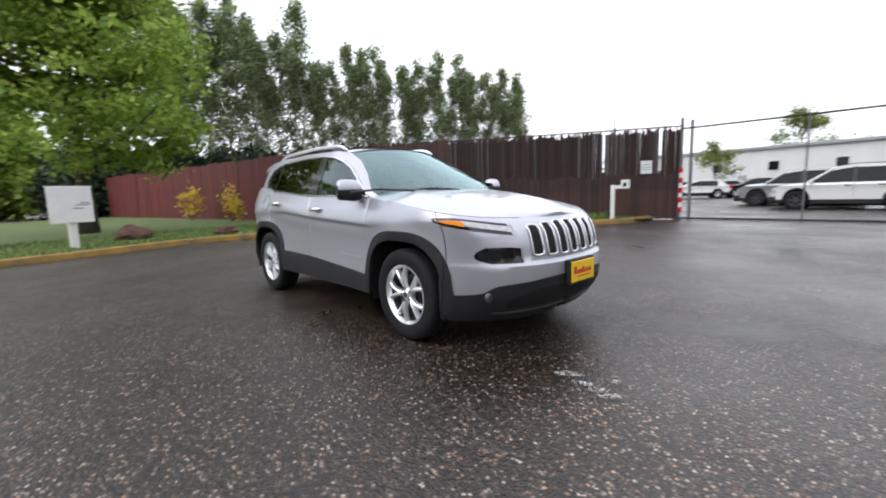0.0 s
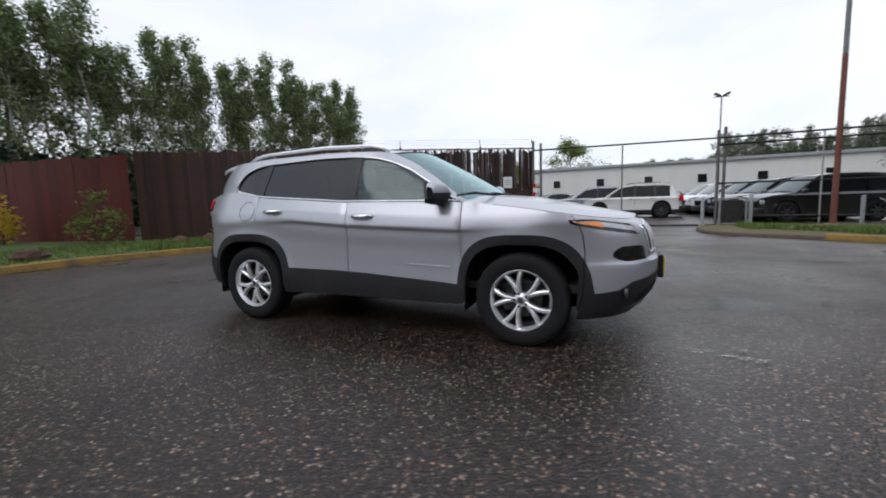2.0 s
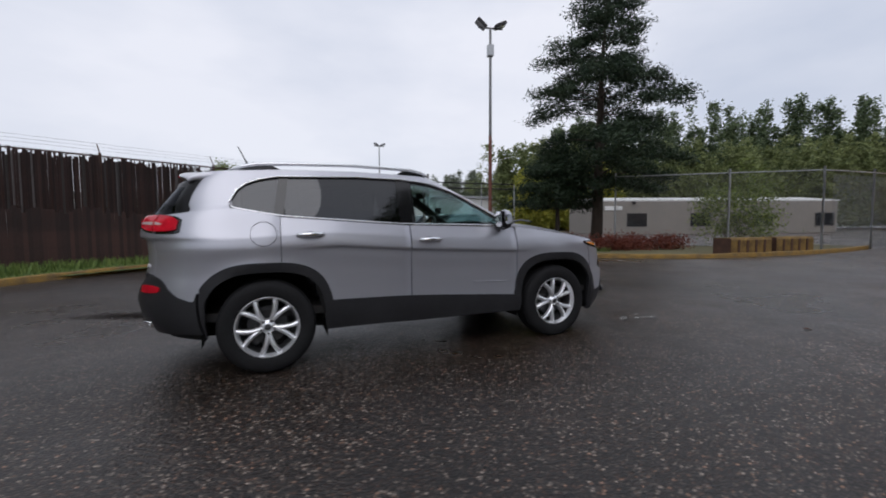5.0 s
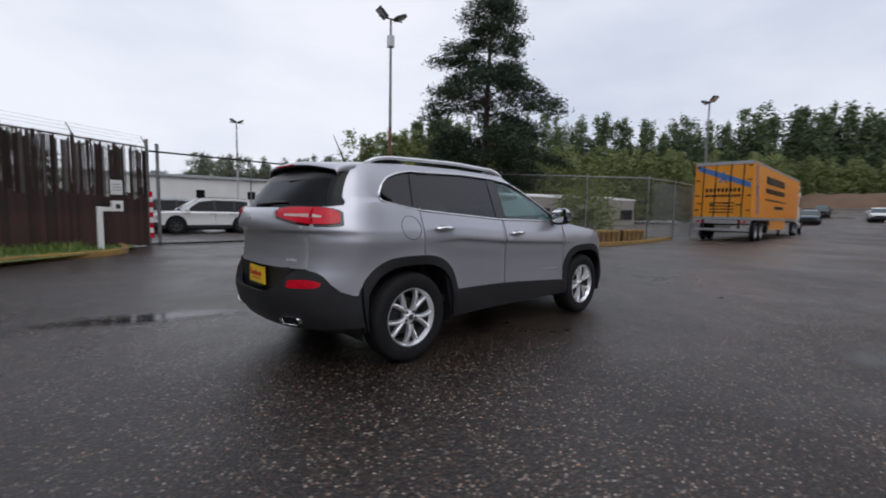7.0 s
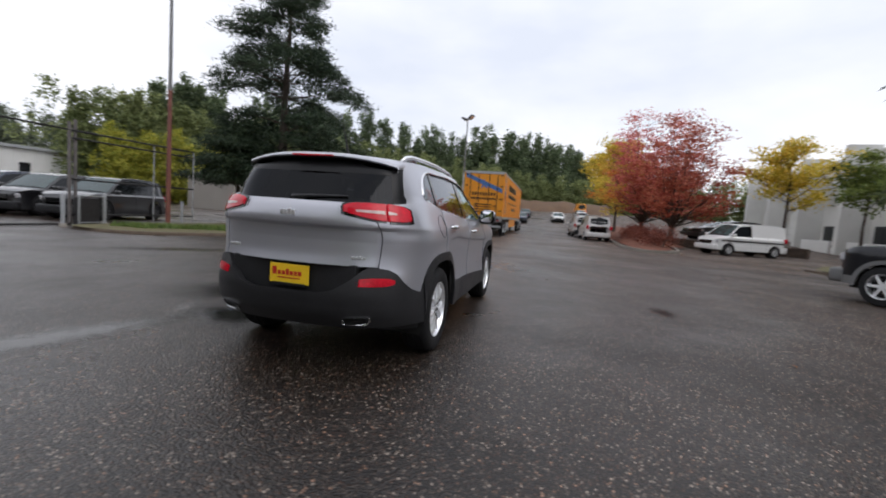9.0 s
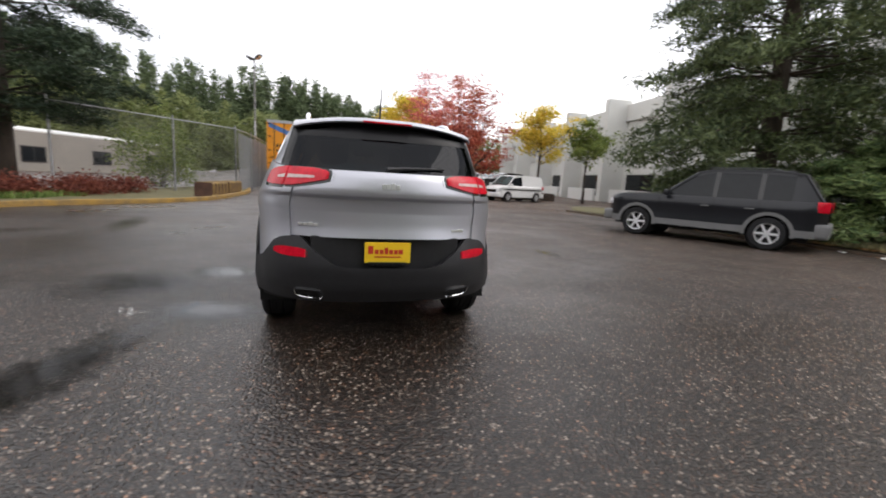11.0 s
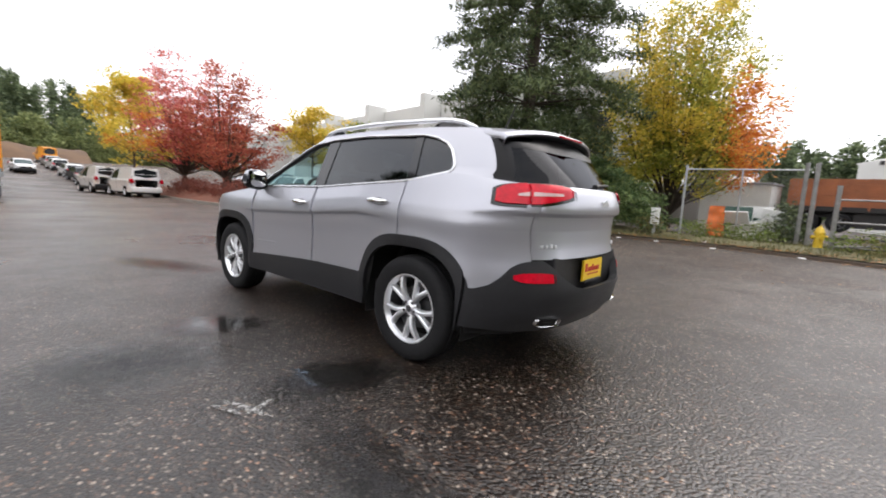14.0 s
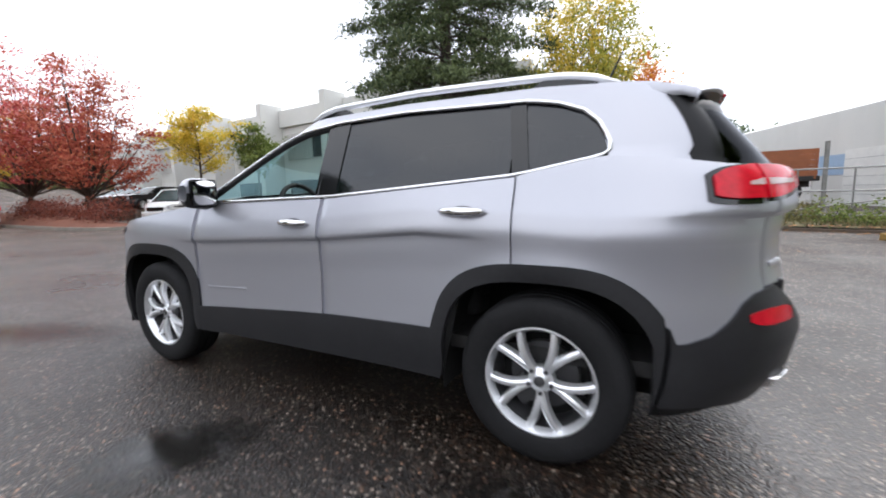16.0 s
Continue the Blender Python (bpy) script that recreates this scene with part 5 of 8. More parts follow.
        rows = []
        for i in range(13):
            f = i / 12
            c = math.sin(math.pi * min(1, 0.12 + 0.88 * f) / 2) if i else 0.35
            y = (f - 0.45) * 0.20
            hh = 0.088 * max(0.12, 1 - abs(2 * f - 1) ** 5) ** 0.3
            row = []
            for k in range(17):
                a = k * math.tau / 16
                row.append((0.088 * math.copysign(abs(math.cos(a)) ** 0.8, math.cos(a)) * (1 if math.cos(a) > 0 else 0.45) * (1 - 0.45 * f), side * y, hh * math.copysign(abs(math.sin(a)) ** 0.75, math.sin(a))))
            rows.append(row)
        part("mirror_cap", grid_mesh("mirror_cap", rows), P, mr)
        low = [[(v[0] * 1.03, v[1] * 1.03, v[2] * 1.03) for v in r[8:]] for r in rows]
        part("mirror_lower", grid_mesh("mirror_lower", low), M["plastic"], mr, "black lower half of the mirror")
        glass = [[(-0.046 - 0.016 * (1 - abs(u) ** 2.0) * (1 - abs(v) ** 2.0), side * (0.006 + 0.078 * u * (1 - 0.16 * v ** 4)), 0.070 * v * (1 - 0.16 * u ** 4)) for v in span(-1, 1, 12)] for u in span(-1, 1, 12)]
        part("mirror_glass", grid_mesh("mirror_glass", glass, sharp=None), M["chrome"], mr)
        bm = bmesh.new()
        box(bm, -0.046, -0.02, side * 0.006 - 0.090, side * 0.006 + 0.090, -0.080, 0.080, 0.02)
        part("mirror_bezel", bm, M["gloss_black"], mr, smooth=True, sharp=40)
        bm = bmesh.new()
        tube(bm, [(0.01, side * -0.10, -0.05), (0.02, side * -0.04, -0.075), (0.015, side * 0.04, -0.07)], [0.035, 0.028, 0.02], 8)
        part("mirror_foot", bm, M["gloss_black"], mr, smooth=True)
        # headlamp: a slim blade on the shoulder of the nose
        p0, p1 = p_of_x(1.70, 0.96), p_of_y(0.53, 0.88, True)
        hl_lo = lambda f: 0.944 - 0.10 * f ** 0.75
        hl_hi = lambda f: 0.958 + 0.028 * math.sin(min(1, f * 2.2) * math.pi / 2) - 0.078 * f
        hl = part("headlight", grid_mesh("headlight", patch(p0, p1, lambda f: hl_lo(f) - 0.006, lambda f: hl_hi(f) + 0.006, 0.004, side, 22, 3, 0.01)), M["gloss_black"], root, "slim headlight in a black housing")
        part("headlight_lens", grid_mesh("headlight_lens", patch(p0 + 0.02, p1 - 0.015, lambda f: hl_lo(f) + 0.017, lambda f: hl_hi(f) - 0.010, 0.008, side, 20, 3)), M["clear_lens"], hl)
        part("side_marker", grid_mesh("side_marker", patch(p0 + 0.025, p0 + (p1 - p0) * 0.42, lambda f: hl_lo(0.05 + f * 0.38) + 0.013, lambda f: hl_hi(0.06 + f * 0.38) - 0.012, 0.0105, side, 10, 2)), M["amber_lens"], hl)
        # lower lamp pocket
        p0, p1 = p_of_y(0.755, 0.72, True), p_of_y(0.50, 0.72, True)
        fl = part("fog_light_housing", grid_mesh("fog_light_housing", patch(p0, p1, lambda f: 0.700 - 0.045 * min(1, f * 3) ** 0.6, lambda f: 0.708 + 0.056 * min(1, f * 4) ** 0.5 - 0.014 * f ** 6, 0.004, side, 24, 3, 0.01)), M["gloss_black"], root)
        part("fog_light_lens", grid_mesh("fog_light_lens", patch(p0 + 0.03, p1 - 0.06, lambda f: 0.69, lambda f: 0.738 + 0.012 * f, 0.008, side, 10, 3)), M["clear_lens"], fl).data.materials[0] = M["dark_glass"]
        # small round fog lamp low down
        p0 = p_of_y(0.70, 0.42, True)
        c = car_skin(p0, 0.43, 0.018, side)
        bm = bmesh.new()
        lathe(bm, [(0.0, 0.004), (0.022, 0.004), (0.034, 0.0), (0.036, -0.02)], 20, "x", c)
        part("low_lamp", bm, M["alloy_dark"], root, smooth=True)
        # tail lamp wrapping the corner
        pa, pb = p_of_x(-1.935, 1.14), p_of_y(0.655, 1.14, False)
        pc = p_of_y(0.36, 1.16, False)
        lo1, hi1 = (lambda f: 1.104 + 0.012 * (1 - f) ** 6), (lambda f: 1.206 + 0.016 * f - 0.022 * (1 - f) ** 5)
        tl = part("tail_light", grid_mesh("tail_light", patch(pa + (pa - pb) * 0.12, pb + 0.006, lambda f: lo1(f) - 0.018, lambda f: hi1(f) + 0.007, 0.004, side, 14, 4, 0.012)), M["gloss_black"], root, "red wrap-round tail light in a black surround")
        part("red_lens", grid_mesh("red_lens", patch(pa, pb + 0.003, lo1, hi1, 0.013, side, 14, 4, 0.01)), M["red_lens"], tl)
        part("clear_strip", grid_mesh("clear_strip", patch(pa - (pa - pb) * 0.62, pb + 0.010, lambda f: 1.148, lambda f: 1.160 + 0.012 * f, 0.0165, side, 8, 2)), M["pink_lens"], tl)
        lo2, hi2 = (lambda f: 1.104 + 0.052 * f ** 1.7), (lambda f: 1.222 - 0.022 * f ** 5)
        tl2 = part("inner_tail_light", grid_mesh("inner_tail_light", patch(pb - 0.006, pc, lambda f: lo2(f) - 0.012, lambda f: hi2(f) + 0.005, 0.004, side, 14, 4, 0.012)), M["gloss_black"], root, "red tail light on the tailgate")
        part("red_lens", grid_mesh("red_lens", patch(pb - 0.001, pc + 0.025, lo2, lambda f: hi2(f) - 0.004, 0.013, side, 14, 4, 0.01)), M["red_lens"], tl2)
        part("clear_strip", grid_mesh("clear_strip", patch(pb - 0.012, pc + 0.10, lambda f: 1.148 + 0.008 * f, lambda f: 1.172 - 0.002 * f, 0.0165, side, 8, 2)), M["pink_lens"], tl2)
        # red reflector in the bumper
        p0, p1 = p_of_y(0.735, 0.68, False), p_of_y(0.49, 0.68, False)
        part("reflector", grid_mesh("reflector", patch(p0 - 0.012, p1 + 0.02, lambda f: 0.648 - 0.002 * f + 0.02 * (1 - f) ** 6, lambda f: 0.708 - 0.004 * f - 0.012 * f ** 6 - 0.016 * (1 - f) ** 5, 0.017, side, 16, 2, 0.012)), M["red_lens"], root, "red bumper reflector")
        # exhaust tip
        ex = new("exhaust_tip")
        ex.parent = root
        def mouth(k, f, off):
            a = k * math.tau / 32
            cx, sx = math.cos(a), math.sin(a)
            y = 0.515 + 0.092 * f * math.copysign(abs(cx) ** 0.5, cx) + 0.016 * sx
            z = 0.398 + 0.031 * (1 - (1 - f) * 1.6) * math.copysign(abs(sx) ** 0.55, sx) + 0.006 * cx
            x = car_plan(p_of_y(y, z, False), z).x
            return (x - off, side * y, z)
        rings = ((1.0, 0.010), (1.0, 0.030), (0.965, 0.036), (0.91, 0.032), (0.90, 0.016))
        part("tip", grid_mesh("exhaust_tip", [[mouth(k, f, off) for k in range(33)] for f, off in rings], sharp=50), M["chrome"], ex, "chrome exhaust tip")
        # Near-black patch paints the shade inside the pipe.
        part("pipe_mouth", grid_mesh("pipe_mouth", [[mouth(k, f, 0.0155) for k in range(33)] for f in (0.93, 0.6, 0.45)]), M["cavity"], ex)
        # roof rail
        rl = new("roof_rail")
        rl.parent = root
        yr = lambda x: side * (0.565 - 0.02 * max(0, -x - 0.9))
        zr = lambda x: lerp(Z_EDGE, x) + 0.006
        pts = [(0.10, yr(0.1), zr(0.1) + 0.012), (0.02, yr(0), zr(0.02) + 0.038)] + [(x, yr(x), zr(x) + 0.052 + 0.006 * math.sin((x + 1.4) * 2)) for x in span(-0.08, -1.40, 14)] + [(-1.50, yr(-1.5), zr(-1.5) + 0.04), (-1.60, yr(-1.6), zr(-1.6) + 0.008)]
        bm = bmesh.new()
        tube(bm, pts, [0.012] + [0.017] * (len(pts) - 2) + [0.012], 8)
        part("bar", bm, M["alloy"], rl, "satin silver roof rail", smooth=True)
        for x0, x1 in ((0.06, -0.22), (-1.22, -1.54)):
            bm = bmesh.new()
            rows = []
            for f in span(0, 1, 6):
                x = x0 + (x1 - x0) * f
                h = 0.045 * math.sin(f * math.pi) ** 0.6 + 0.006
                rows.append([(x, yr(x) - side * 0.012, zr(x) - 0.02), (x, yr(x) - side * 0.006, zr(x) + h), (x, yr(x) + side * 0.006, zr(x) + h), (x, yr(x) + side * 0.014, zr(x) - 0.02)])
            bm.free()
            part("rail_foot", grid_mesh("rail_foot", rows), M["gloss_black"], rl)
        # wheels
        for hx in (HUB_X, -HUB_X):
            wheel(root, pose(hx, side * 0.772, HUB_Z, 0, 0, 0 if side > 0 else 180) @ pose(0, 0, 0, 0, 17 if hx > 0 else 40, 0), side)
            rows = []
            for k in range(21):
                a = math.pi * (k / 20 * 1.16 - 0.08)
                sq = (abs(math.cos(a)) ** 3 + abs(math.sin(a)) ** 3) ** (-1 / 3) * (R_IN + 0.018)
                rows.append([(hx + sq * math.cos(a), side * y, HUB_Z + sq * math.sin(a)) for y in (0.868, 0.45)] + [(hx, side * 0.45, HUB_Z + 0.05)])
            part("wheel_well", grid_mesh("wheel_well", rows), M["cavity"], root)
        seat(root, 0.12, side * 0.37, M["seat_cloth"])
        seat(root, -0.72, side * 0.36, M["seat_cloth"])
        # joint line of the fuel flap
        if side < 0:
            bm = bmesh.new()
            tube(bm, [car_skin(p_of_x(-1.36 + 0.094 * math.cos(a)), 1.08 + 0.092 * math.sin(a), 0.001, side) for a in span(0, math.tau, 36)], 0.0022, 4)
            part("fuel_flap_joint", bm, M["cavity"], root)
    # whole-width pieces
    rows = []
    ps = span(p_of_x(0.80), 3.0, 44)
    for p in ps:
        x = car_plan(p, 1.0).x
        z = lerp(Z_TOP, x)
        v = car_skin(p, z)
        crown = lerp(((0.75, 0.05), (1.0, 0.066), (1.3, 0.078), (1.65, 0.062), (1.95, 0.042), (2.2, 0.012)), x)
        rows.append([(v.x + 0.0, v.y * e, v.z + crown * (1 - abs(e) ** 2.4) + 0.008 * math.exp(-((abs(e) - 0.62) / 0.10) ** 2) * min(1, max(0, (2.1 - x) * 2)) - (0.001 if abs(e) < 1 else 0)) for e in span(-1, 1, 36)])
    part("hood", grid_mesh("hood", rows, sharp=55), P, root)
    for s in (1, -1):
        bm = bmesh.new()
        pts = []
        for p in ps[4:-9]:
            x = car_plan(p, 1.0).x
            v = car_skin(p, lerp(Z_TOP, x))
            pts.append((v.x, v.y * s * 0.985, v.z + 0.003))
        tube(bm, pts, 0.0014, 4)
        part("hood_joint", bm, M["cavity"], root)
    bm = bmesh.new()
    rows = []
    for k in range(17):
        f = k / 16
        xe = 0.925 + (0.14 - 0.925) * f
        ze = lerp(Z_EDGE, xe)
        ye = upper_y(xe, ze) - 0.004
        cx, cz = 1.05 + (0.215 - 1.05) * f, 1.150 + (1.612 - 1.150) * f + 0.012 * math.sin(f * math.pi)
        rows.append([(cx - (cx - xe) * abs(e) ** 2.3, ye * e, cz - (cz - ze) * abs(e) ** 2.1 - 0.004) for e in span(-1, 1, 24)])
    bm.free()
    o = part("windscreen", grid_mesh("windscreen", rows, sharp=None), M["glass_screen"], root)
    o.visible_shadow = False
    cowl = [[(r[0] + 0.05, r[1], r[2] - 0.05) for r in rows[0]], [(r[0] - 0.01, r[1] * 0.99, r[2] + 0.006) for r in rows[0]]]
    part("cowl", grid_mesh("cowl", cowl), M["plastic"], root)
    top = rows[-1]
    rrows = []
    for i, x in enumerate(span(0.14, -1.93, 26)):
        ze = lerp(Z_EDGE, x)
        ye = upper_y(x, ze)
        bow = 0.075 * max(0, 1 - i / 8)
        rrows.append([(x + bow * (1 - abs(e) ** 2.3), ye * e, ze + (0.044 + 0.006 * math.sin(i / 26 * math.pi)) * (1 - abs(e) ** 2.6)) for e in span(-1, 1, 24)])
    part("roof", grid_mesh("roof", rrows, sharp=50), P, root)
    # spoiler over the rear window: a thin blade that turns down at its ends
    blade, under = [], []
    for e in span(-1, 1, 40):
        q = abs(e)
        y = 0.628 * e
        zt_ = lerp(Z_EDGE, -1.80) + 0.046 * (1 - q ** 2.6) + 0.003
        tipx = -2.005 + 0.115 * q ** 2.6
        tipz = zt_ - 0.036 - 0.010 * q ** 3
        xi = -1.70
        blade.append([(xi, y, zt_), (xi - 0.07, y, zt_ - 0.008), (tipx + 0.05, y, tipz + 0.020), (tipx + 0.008, y, tipz + 0.006), (tipx, y, tipz - 0.008), (tipx + 0.012, y, tipz - 0.018)])
        under.append([(tipx + 0.012, y, tipz - 0.018), (tipx + 0.06, y * 0.985, tipz - 0.030), (upper_rear_x(y * 0.972, 1.475) - 0.020, y * 0.972, 1.475), (upper_rear_x(y * 0.985, 1.440) - 0.007, y * 0.985, 1.440 - 0.010 * q)])
    # the ends fold down to the pillars
    ends_ = []
    for s_, row in ((-1, blade[0]), (1, blade[-1])):
        end = [(p[0], p[1] + s_ * 0.006, p[2] - 0.055) if k < 2 else (p[0] + 0.012, p[1] + s_ * 0.004, min(p[2], row[2][2]) - 0.035) for k, p in enumerate(row)]
        ends_.append([row, [((a_[0] + b_[0]) / 2, a_[1] + s_ * 0.012, (a_[2] + b_[2]) / 2) for a_, b_ in zip(row, end)], end])
    sp = part("spoiler", grid_mesh("spoiler", blade, sharp=45), P, root)
    for rows_ in ends_:
        part("spoiler_end", grid_mesh("spoiler_end", rows_, sharp=60), P, sp)
    # Black underside, drawn on down the glass to paint the spoiler's shade too.
    part("spoiler_underside", grid_mesh("spoiler_underside", under, sharp=60), M["satin_black"], root)
    bm = bmesh.new()
    box(bm, -2.014, -1.985, -0.17, 0.17, 1.551, 1.564, 0.004)
    part("brake_lamp", bm, M["red_lens"], sp, "high red brake lamp")
    # rear window and its black sides
    rows = []
    for k in range(13):
        z = 1.212 + (1.515 - 1.212) * k / 12
        yg = YG(z)
        rows.append([(upper_rear_x(yg * e, z) - 0.004, yg * e, z) for e in span(-1, 1, 28)])
    o = part("rear_window", grid_mesh("rear_window", rows, sharp=None), M["glass_rear"], root)
    o.visible_shadow = False
    for s in (1, -1):
        rr = []
        for k in range(13):
            z = 1.20 + (1.505 - 1.20) * k / 12
            yg = YG(z)
            rr.append([(upper_rear_x(yg + d, z) - 0.004 - 0.004 * math.sin(f * math.pi), s * (yg + d + 0.003 * math.sin(f * math.pi)), z) for f, d in zip(span(0, 1, 4), span(-0.045, 0.014 + 0.022 * max(0, 1 - k / 4), 4))])
        part("window_side_trim", grid_mesh("window_side_trim", rr), M["satin_black"], root)
    # black ledge between the window's foot and the tailgate
    ledge = []
    for e in span(-1, 1, 28):
        y = YG(1.212) * 0.985 * e
        x_out, x_in = car_plan(p_of_y(abs(y), 1.212, False), 1.212).x, upper_rear_x(y, 1.216)
        ledge.append([(x_out + 0.004, y, 1.209), (x_out + 0.012, y, 1.215), (x_in + 0.012, y, 1.219)])
    part("window_ledge", grid_mesh("window_ledge", ledge, sharp=50), M["plastic"], root)
    # tailgate
    cols = span(0.0, pg - 0.004, 22)
    tg = None
    for s in (1, -1):
        g = part("tailgate", grid_mesh("tailgate", skin_panel(cols, lambda p: 0.782, lambda p: 1.218, 0, s, edge=0.008)), P, root)
        tg = tg or g
    # number plate housing, plate and its frame
    bm = bmesh.new()
    box(bm, -2.205, -2.10, -0.50, 0.50, 0.54, 0.79, 0.01)
    part("plate_recess", bm, M["plastic"], root)
    pl = part("dealer_plate", box(bmesh.new(), -2.245, -2.229, -0.155, 0.155, 0.617, 0.757, 0.004), M["yellow_plate"], root, "yellow dealer plate with red script")
    text_like(pl, -2.246, 0.70, -1)
    part("plate_frame", box(bmesh.new(), -2.252, -2.240, -0.13, 0.13, 0.604, 0.624, 0.003), M["black"], pl)
    fp = part("dealer_plate", box(bmesh.new(), 2.362, 2.376, -0.155, 0.155, 0.475, 0.625, 0.006), M["yellow_plate"], root, "yellow dealer plate with red script on a black holder")
    text_like(fp, 2.377, 0.555, 1)
    part("plate_holder", box(bmesh.new(), 2.325, 2.365, -0.17, 0.17, 0.455, 0.64, 0.008), M["plastic"], fp)
    # bumpers
    blk = [0.22, 0.25, 0.29, 0.33, 0.37, 0.41, 0.45, 0.49, 0.53, 0.57, 0.61, 0.65, 0.69, 0.73, 0.77]
    for s in (1, -1):
        cols = span(0.0, p_of_x(-1.80, 0.5), 60)
        part("rear_bumper", grid_mesh("rear_bumper", skin_panel(cols, lambda p: arch_low(car_plan(p, 0.5).x, lerp(((0, 0.345), (0.35, 0.345), (0.8, 0.36), (1, 0.34)), p), R_IN), lambda p: min(paint_low(p) + 0.012, lerp(((0.0, 0.592), (0.26, 0.592), (0.36, 0.612), (0.46, 0.68), (0.54, 0.755), (0.60, 0.80), (2.0, 0.80)), car_plan(p, 0.7).y)), 0.012, s, blk, edge=0.05)), M["plastic"], root, "black plastic rear bumper")
        cols = span(p_of_x(1.80, 0.45), 3.0, 26)
        part("front_bumper", grid_mesh("front_bumper", skin_panel(cols, lambda p: arch_low(car_plan(p, 0.5).x, lerp(((2.3, 0.25), (3.0, 0.235)), p), R_IN), lambda p: paint_low(p) + 0.010, 0.010, s, blk, edge=0.02)), M["plastic"], root, "black plastic lower front bumper")
        p0 = p_of_y(0.60, 0.42, True)
        # Near-black patch on the bumper skin paints the intake's inner shade.
        part("lower_intake", grid_mesh("lower_intake", patch(p0, 3.0, lambda f: 0.345, lambda f: 0.40 + 0.075 * min(1, f * 2.5), 0.013, s, 12, 3)), M["cavity"], root)
        p0 = p_of_y(0.66, 0.30, True)
        part("skid_strip", grid_mesh("skid_strip", patch(p0, 3.0, lambda f: 0.305, lambda f: 0.318, 0.018, s, 14, 2, 0.012)), M["alloy_dark"], root)
    # grille: seven slots with bright frames, near-black patches painting the shade inside
    gr = new("grille")
    gr.parent = root
    for k in range(7):
        y = (k - 3) * 0.128
        s = 1 if y >= 0 else -1
        hw = 0.043
        ya, yb = y - hw, y + hw
        z0 = 0.690 + 0.012 * (abs(k - 3) / 3) ** 2
        z1 = 0.905 - 0.016 * (abs(k - 3) / 3) ** 2

        def at(yy, z, off):
            return car_skin(p_of_y(yy, z, True), z, off, 1 if yy >= 0 else -1)
        ins = [[at(ya + (yb - ya) * j / 4, z, 0.005) for j in range(5)] for z in span(z0, z1, 10)]
        slot = part("slot", grid_mesh("slot", ins), M["cavity"], gr)
        ring = [(ya, z) for z in span(z0, z1, 8)] + [(ya + (yb - ya) * f, z1 + 0.008 * math.sin(f * math.pi)) for f in span(0.15, 0.85, 4)] + [(yb, z) for z in span(z1, z0, 8)] + [(yb + (ya - yb) * f, z0 - 0.008 * math.sin(f * math.pi)) for f in span(0.15, 0.85, 4)] + [(ya, z0)]
        bm = bmesh.new()
        tube(bm, [at(yy, z, 0.008) for yy, z in ring], 0.0085, 6)
        part("slot_frame", bm, M["alloy"], slot, smooth=True)
    # badges
    for y, z, w_, nm in ((0.0, 1.128, 0.12, "badge_centre"), (0.52, 0.86, 0.13, "badge"), (-0.50, 0.84, 0.10, "badge")):
        for j in range(4):
            bm = bmesh.new()
            yy = y + (j - 1.5) * w_ / 4
            x = car_plan(p_of_y(abs(yy), z, False), z).x
            hgt = 0.018 if nm == "badge_centre" else 0.010
            box(bm, x - 0.010, x - 0.001, yy - w_ / 9, yy + w_ / 9, z - hgt, z + hgt * (1.3 if j == 1 else 0.8), 0.003)
            part(nm, bm, M["alloy"], tg, "bright metal badge strokes")
    # wiper, aerial, interior, underside
    bm = bmesh.new()
    x = lambda y, z: upper_rear_x(y, z) - 0.02
    tube(bm, [(x(0.02, 1.235) - 0.01, 0.02, 1.235), (x(-0.1, 1.25), -0.10, 1.25), (x(-0.38, 1.262), -0.38, 1.262)], [0.02, 0.013, 0.008], 6)
    part("rear_wiper", bm, M["plastic"], root)
    bm = bmesh.new()
    tube(bm, [(-1.42, 0.0, 1.62), (-1.46, 0.0, 1.665), (-1.56, 0.0, 1.87)], [0.030, 0.009, 0.003], 6)
    part("aerial", bm, M["black"], root)
    for s, x0 in ((1, 0.05), (-1, -0.5)):
        bm = bmesh.new()
        tube(bm, [(1.06, x0, 1.165), (0.98, x0 - 0.30, 1.185), (0.93, x0 - 0.55, 1.165)], 0.010, 5)
        part("wiper", bm, M["plastic"], root)
    bm = bmesh.new()
    rows = [[(0.98, y, 1.09 - 0.05 * (y / 0.7) ** 2), (0.72, y, 1.12 - 0.04 * (y / 0.7) ** 2), (0.56, y, 1.05), (0.55, y, 0.75)] for y in span(-0.72, 0.72, 12)]
    bm.free()
    part("dashboard", grid_mesh("dashboard", rows, sharp=40), M["cabin"], root)
    bm = bmesh.new()
    tube(bm, [Vector((0.44, 0.37, 1.06)) + Vector((math.cos(a) * 0.06, math.sin(a) * 0.185, math.cos(a) * 0.175)) for a in span(0, math.tau, 30)], 0.016, 6)
    tube(bm, [(0.44, 0.20, 1.06), (0.49, 0.37, 1.05), (0.44, 0.54, 1.06)], 0.018, 6)
    part("steering_wheel", bm, M["cabin"], root, smooth=True)
    part("cabin_floor", box(bmesh.new(), -2.0, 1.9, -0.78, 0.78, 0.42, 0.48), M["cabin"], root)
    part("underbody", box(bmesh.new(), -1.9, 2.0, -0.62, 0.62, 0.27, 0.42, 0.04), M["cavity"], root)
    part("bulkhead", box(bmesh.new(), 0.98, 1.02, -0.72, 0.72, 0.45, 1.08), M["cavity"], root)
    part("headliner", grid_mesh("headliner", [[(v[0], v[1] * 0.97, v[2] - 0.03) for v in r] for r in rrows]), M["cabin"], root)
    bm = bmesh.new()
    box(bm, 0.20, 0.235, -0.12, 0.12, 1.42, 1.49, 0.015)
